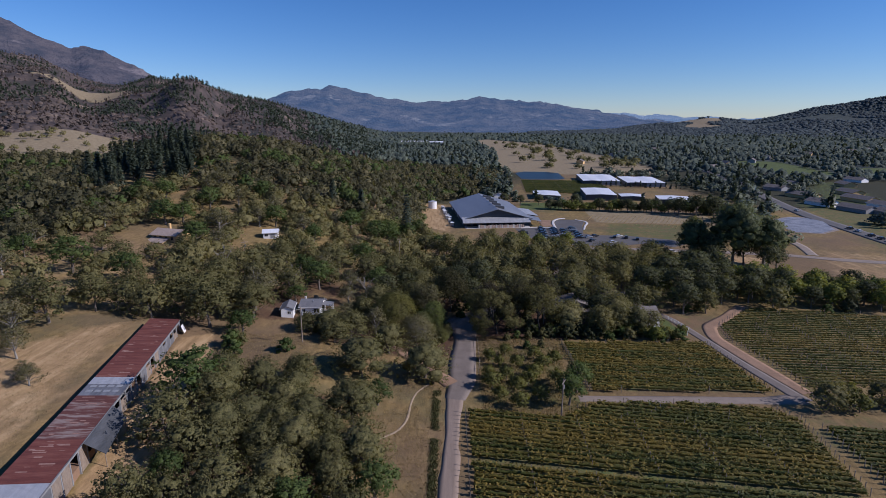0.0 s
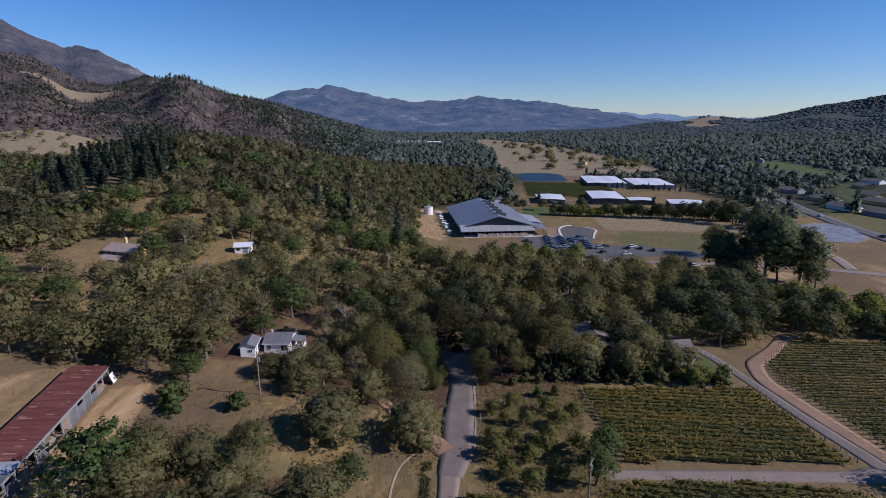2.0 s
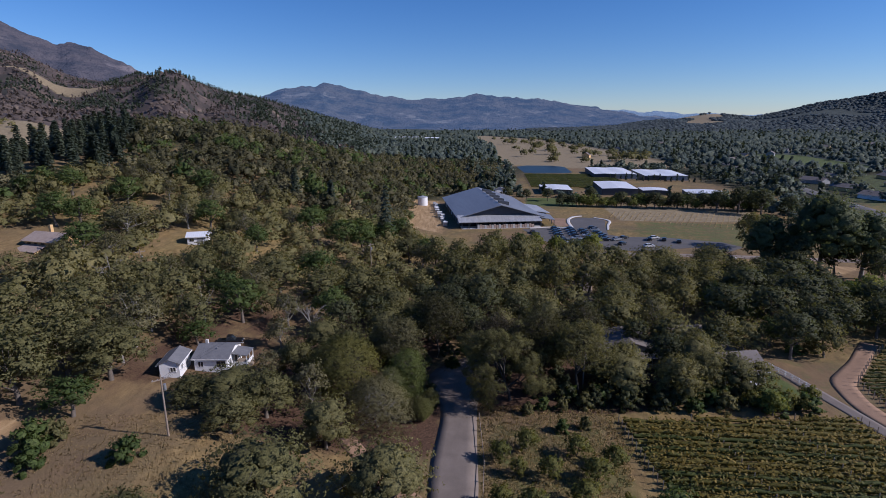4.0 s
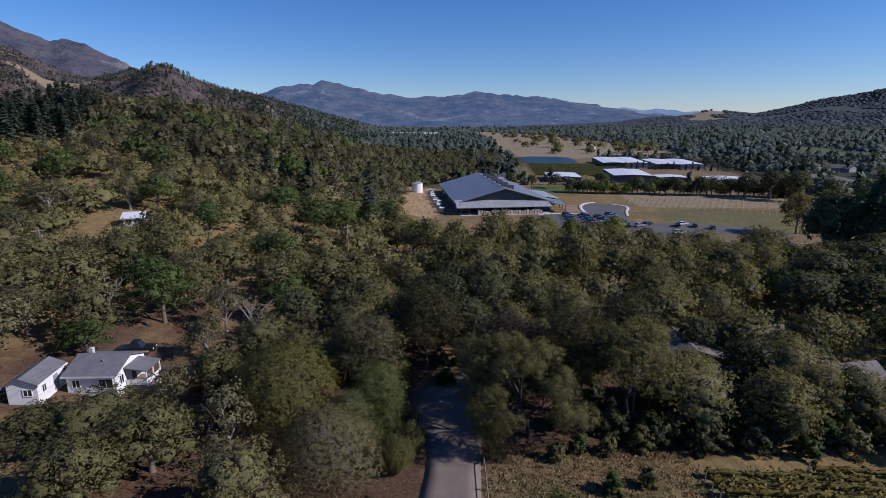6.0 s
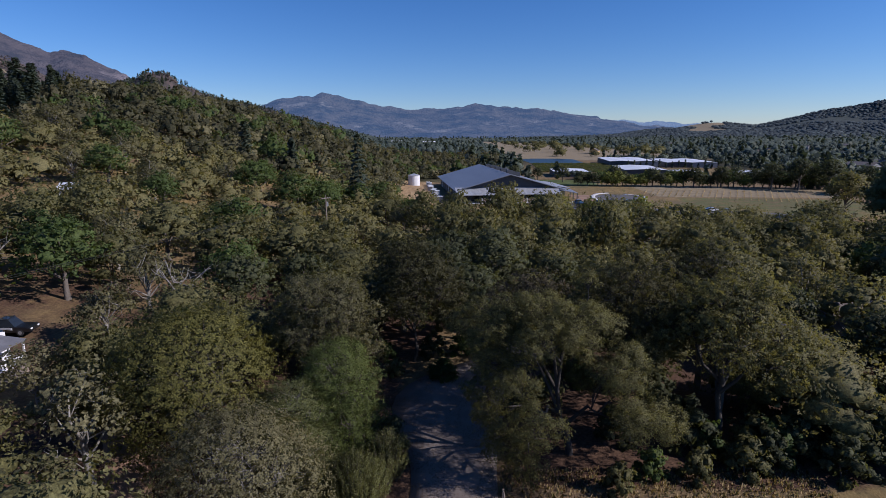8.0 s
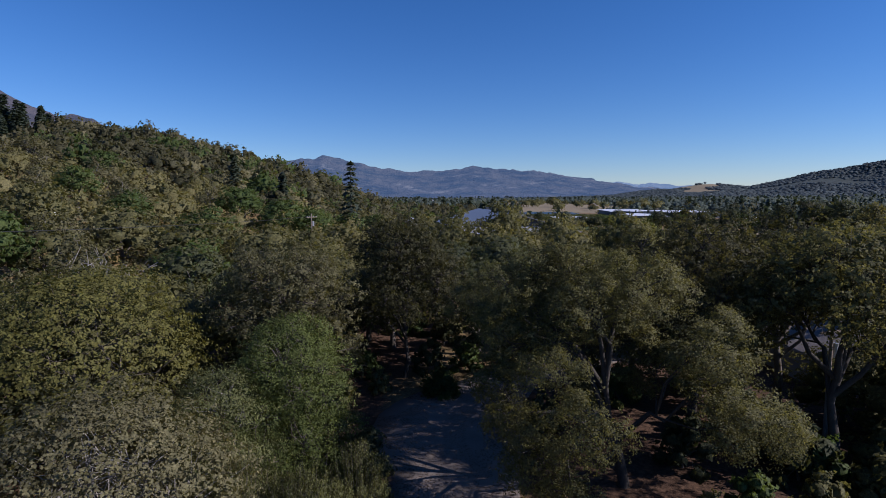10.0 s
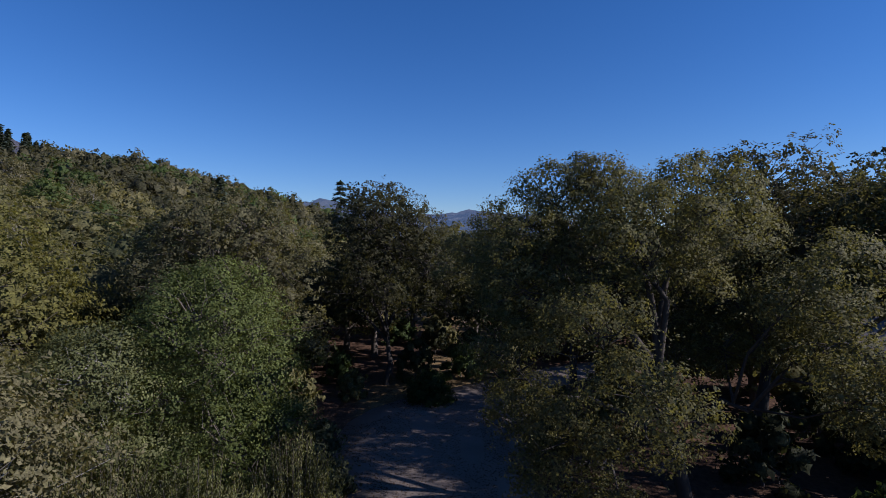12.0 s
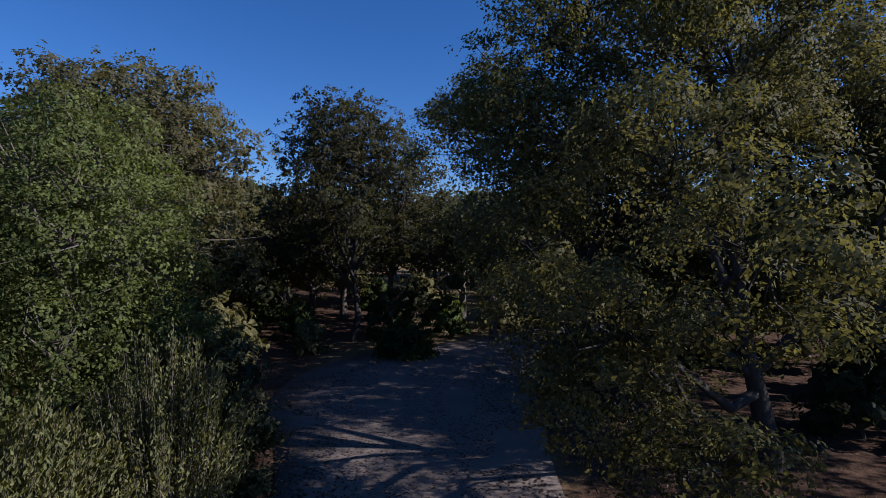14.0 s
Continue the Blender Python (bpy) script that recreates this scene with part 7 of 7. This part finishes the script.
utility_pole(-36.0, 128.2, 9.6, 35)
utility_pole(25.2, 102.8, 9.0, 60)
utility_pole(-18.7, 223, 11.5, 50)
utility_pole(30.5, 153.5, 8.5, 20)
utility_pole(-72.6, 191, 9.6, 40)
zt = level(-36.0, 128.2) + 9.1
wire((-36.0, 128.2, zt), (-18.7, 223, level(-18.7, 223) + 11))
wire((-35.2, 128.2, zt), (-17.9, 223, level(-18.7, 223) + 11))
wire((-36.0, 128.2, zt), (-72.6, 191, level(-72.6, 191) + 9.1))
wire((-36.4, 128.2, zt - 1), (-44, 149, level(-44, 149) + 3.2), 0.4)


# ---- fences ----
def rail_fence(pts, label, gap=2.6, mat=M_WOOD, tall=1.2, rails=2, name="rail_fence"):
    root = thing(name, Matrix(), label, "fence")
    for (ax, ay), (bx, by) in zip(pts, pts[1:]):
        n = max(1, round(math.hypot(bx - ax, by - ay) / gap))
        q = [(ax + (bx - ax) * i / n, ay + (by - ay) * i / n) for i in range(n + 1)]
        for x, y in q[:-1]:
            z = level(x, y)
            part("post", box(x - 0.07, x + 0.07, y - 0.07, y + 0.07, z - 0.3, z + tall), mat, root)
        for (x0, y0), (x1, y1) in zip(q, q[1:]):
            for r in range(rails):
                h = tall * (0.9 - 0.45 * r)
                part("rail", rod(bmesh.new(), (x0, y0, level(x0, y0) + h), (x1, y1, level(x1, y1) + h), 0.05, 0.05, 4), mat, root)


rail_fence([(80, 255), (95, 253), (110, 251), (128, 247)], "weathered rail fence beside the drive")
rail_fence([(72, 148), (74.2, 152), (71.5, 163)], "white picket fence beside the farm lane", 1.6, M_WHITE, 1.0, 2, "picket_fence")
rail_fence([(77.6, 114), (75.2, 128), (73, 142)], "low wire fence with wooden posts beside the vines", 4.0, M_DARKWOOD, 1.1, 1, "wire_fence")
rail_fence([(9.8, 143.5), (9.6, 130), (8.8, 122)], "low posts along the lane's edge", 4.5, M_WOOD, 0.9, 1, "post_fence")


# ---- houses beyond the highway ----
spots = [(287, 507, 22), (306, 492, 18), (298, 442, 24), (285, 400, 20), (290, 372, 22), (328, 420, 24), (322, 385, 24), (300, 350, 26), (350, 460, 20), (375, 400, 20), (340, 520, 20), (390, 520, 18), (420, 470, 20), (330, 560, 18), (370, 600, 18), (430, 560, 18)]
for i, (x, y, w) in enumerate(spots):
    h = gable_house("bungalow", x, y, 75 + (i * 37) % 40, w, 11, 2.8, 2.2, (M_WHITE, M_GREYWALL, M_YELLOWWALL)[i % 3], M_BROWNROOF, "low brown-roofed bungalow beyond the highway", "house", "x", 0.6)
    for u in (-w * 0.3, 0, w * 0.3):
        window(h, "s", w, 11, u, 1.5, 1.4, 1.2, M_WHITE, False)
    tagged(h, group="bungalows beyond the highway")
# far sheds and houses
for i, (x, y) in enumerate([(-95, 1500), (-60, 1520), (-20, 1510)]):
    gable_house("far_shed", x, y, 5, 40, 14, 5, 2, M_WHITE, M_WHITEROOF, "far white shed on the valley floor", "shed", "x", 0.5)
for i in range(1, 14):
    a, r = radians(14 + (i * 17) % 27), 700 + (i * 211) % 800
    x, y = r * math.sin(a), 43 + r * math.cos(a)
    gable_house("far_house", x, y, (i * 53) % 180, 14, 10, 4, 3, (M_YELLOWWALL, M_GREYWALL)[i % 2], M_BROWNROOF, "far house among the valley trees", "house", "x", 0.5)


# ---- large single trees ----
for seed, x, y, r, top, n in ((120, 127, 228, 13.0, 29.5, 16000), (121, 111, 232, 7.6, 21, 8000), (125, 139, 225, 9.4, 23.5, 9000)):
    standing(tree("eucalyptus_tree", seed, r, top * 0.22, top, 24, n, 0.5, M_EUCA, M_PALEBARK, "huge broad eucalyptus with a heavy dark crown", girth=0.8, lobes=oak_lobes(seed, r, top * 0.1, top, 30), body=0.5, each=5, bunch=10, spray=0.55), x, y)
standing(tree("plane_tree", 122, 6.8, 3, 15, 18, 4500, 0.45, M_OAK, M_BARK, "round field tree casting a shadow on the drive", girth=0.45, flat=0.7, core=0.6, each=4, bunch=10, spray=0.6), 128, 270)
for x, y, s in ((60, 262, 1.3), (54, 258, 1.1), (47, 262, 1.2), (40, 268, 1.2), (33, 262, 1.3), (25, 256, 1.2), (36, 250, 1.2)):
    plant(KINDS["lime" if x > 35 else "green", 0], x, y - 6, x * 40, s * 0.8)
for i in range(40):
    u = i / 39
    x, y = 74 + 108 * u + 1.2 * lattice(i, 4, 2), 379 - 24 * u + 5 * lattice(i, 9, 1)
    r = 2.9 + 1.7 * lattice(i, 3, 3) + 2.6 * u * lattice(i, 5, 6)
    plant(KINDS[("green", "dark", "dark", "lime")[int(4 * lattice(i, 6, 2))], 0], x, y, x * 31, r / 4.7, 1.0, 0.5 + 0.2 * r)
for x, y, r in ((168, 352, 7.0), (158, 356, 6.0), (176, 344, 7.0), (98, 395, 4.6), (72, 400, 4.2), (58, 398, 4), (46, 402, 4.4), (140, 366, 5), (182, 330, 6)):
    plant(KINDS["dark", int(x) % 2], x, y, x * 31, r / 4.7)
for x, y, r in ((116, 224, 6.5), (131, 226, 7.0), (120, 232, 6.0), (112, 218, 5.0), (141, 219, 5.0), (134, 214, 5.5)):
    plant(KINDS["dark", int(x) % 2], x, y, x * 31, r / 4.7, 1.1)
row = [(150 + 4.2 * i, 524 - 1.5 * i, 2.2) for i in range(18)]
woods("cypress_hedge", row, SPIRES, M_NEEDLE, "row of pointed dark cypresses before the greenhouses", 1.2)
standing(conifer("pine_tree", 123, 24, 4.8, "tall open-branched pine standing above the oaks"), -18.2, 267)
standing(conifer("pine_tree", 124, 15, 3.6, "slender pine standing above the oaks"), -61.8, 300)
plant(KINDS["fir", 1], -46, 300, 40, 1.1)


# ---- dry grass ----
M_STRAW = leaf_material("dry_grass", (0.2, 0.15, 0.075), (0.34, 0.255, 0.13), (0.5, 0.385, 0.21), 0.9, 0.35)
M_WEED = leaf_material("green_weeds", (0.06, 0.07, 0.03), (0.11, 0.115, 0.05), (0.2, 0.18, 0.08), 0.9, 0.35)


def tufts(name, rng, tries, area, test, size, mat, label):
    """Blades of grass standing in small tufts."""
    x0, x1, y0, y1 = area
    x, y = rng.uniform(x0, x1, tries), rng.uniform(y0, y1, tries)
    ok = test(x, y) & (value_noise(x / 2.3, y / 3.1, 71) + 0.6 * value_noise(x / 9, y / 9, 72) > -0.7)
    for w, gap in ((LANE, 0.3), (DIRT_LANE, 0.2), (BRANCH, 0.2), (EAST_ROAD, 0.3), (FARM_LANE, 0.3), (TRACK, 0.3)):
        ok &= near_line(x, y, w) > gap
    x, y = np.repeat(x[ok], 3), np.repeat(y[ok], 3)
    n = len(x)
    x, y = x + rng.normal(size=n) * size * 0.5, y + rng.normal(size=n) * size * 0.5
    z = height(x, y)
    a, h, w = rng.uniform(0, 6.28, n), size * rng.uniform(0.5, 1.2, n), size * rng.uniform(0.1, 0.3, n)
    lean = rng.normal(size=(2, n)) * size * 0.35
    p = np.stack([np.column_stack([x - w * np.cos(a), y - w * np.sin(a), z - 0.03]), np.column_stack([x + w * np.cos(a), y + w * np.sin(a), z - 0.03]), np.column_stack([x + lean[0], y + lean[1], z + h])], 1).reshape(-1, 3)
    up = np.tile((0.1, -0.1, 0.98), (3 * n, 1))
    tagged(new(name, mesh_of(name, p, [np.arange(3 * n).reshape(n, 3)], mat, normals=up)), label, "grass", kind="stuff")


rng = np.random.default_rng(31)
bank = lambda x, y: inside(x, y, CLEARINGS[4], 1) > 0.5
tufts("dry_grass", rng, 15000, (-24, 2, 58, 122), bank, 0.2, M_STRAW, "dry straw-coloured grass on the bank beside the lane")
tufts("dry_grass", rng, 7000, (-100, -62, 40, 134), lambda x, y: inside(x, y, CLEARINGS[0], 1) > 0.5, 0.2, M_STRAW, "dry grass on the bare ground behind the barn")
tufts("dry_grass", rng, 7000, (-56, -22, 110, 140), lambda x, y: inside(x, y, CLEARINGS[3], 1) > 0.3, 0.2, M_STRAW, "dry grass before the cottage")
tufts("dry_grass", rng, 14000, (8, 34, 103, 147), lambda x, y: x > 8.8, 0.26, M_STRAW, "dry grass between the young fruit trees")
tufts("weeds", rng, 5000, (-3.6, -0.6, 60, 114), lambda x, y: np.abs(x + 1.9 - 0.012 * (y - 78)) < 0.7, 0.4, M_WEED, "greener weeds in the ditch beside the lane")
tufts("weeds", rng, 4000, (8, 34, 103, 147), lambda x, y: x > 8.8, 0.3, M_WEED, "green weeds between the young fruit trees")
tufts("weeds", rng, 5000, (-72, -52, 44, 132), lambda x, y: np.abs((x + 60.3) + 0.191 * (y - 50)) < 0.9, 0.42, M_WEED, "green weeds along the barn's western wall")

# leaf litter added over the lane to deepen its shade and cut the blue
M_DARKENING = leaf_material("fallen_leaves", (0.03, 0.02, 0.012), (0.075, 0.05, 0.03), (0.15, 0.1, 0.06), 0.9, 0.1)
n = 46000
x, y = rng.uniform(-4, 16, n), rng.uniform(143, 176, n)
ok = (value_noise(x / 1.3, y / 1.7, 81) + 0.7 * value_noise(x / 5, y / 5, 82) > -0.25) & (near_line(x, y, LANE) < 1.6)
x, y = x[ok], y[ok]
v, f, _ = cards(rng, np.column_stack([x, y, height(x, y) + 0.065]), np.tile((0.0, 0.0, 1.0), (len(x), 1)), 0.075)
v[:, 2] = height(v[:, 0], v[:, 1]) + 0.056 + 0.02 * rng.uniform(size=len(v))
tagged(new("fallen_leaves", mesh_of("fallen_leaves", v, [f], M_DARKENING)), "brown leaf litter added over the lane to darken its shade", "leaves", kind="stuff")

# rows of dry vines across the pale plot beyond the car park
for i in range(26):
    u = i / 25
    a, b = Vector((101 + 70 * u, 356 - 8 * u)), Vector((92 + 52 * u, 336 - 34 * u))
    n = 46
    k = rng.uniform(0, 1, n)
    x, y = a.x + (b.x - a.x) * k, a.y + (b.y - a.y) * k
    v, f, _ = cards(rng, np.column_stack([x, y, height(x, y) + 0.35]), np.tile((0.5, -0.6, 0.6), (n, 1)), 0.42)
    root = thing("vine_row", Matrix(), "thin row of dry vines on pale soil", "vines", "dry vine rows")
    part_mesh("foliage", mesh_of("foliage", v, [f], M_STRAW), root)


# the pattern trees have been copied to their places; take the patterns away
for kind in KINDS.values():
    for o in (*kind.children_recursive, kind):
        bpy.data.objects.remove(o)
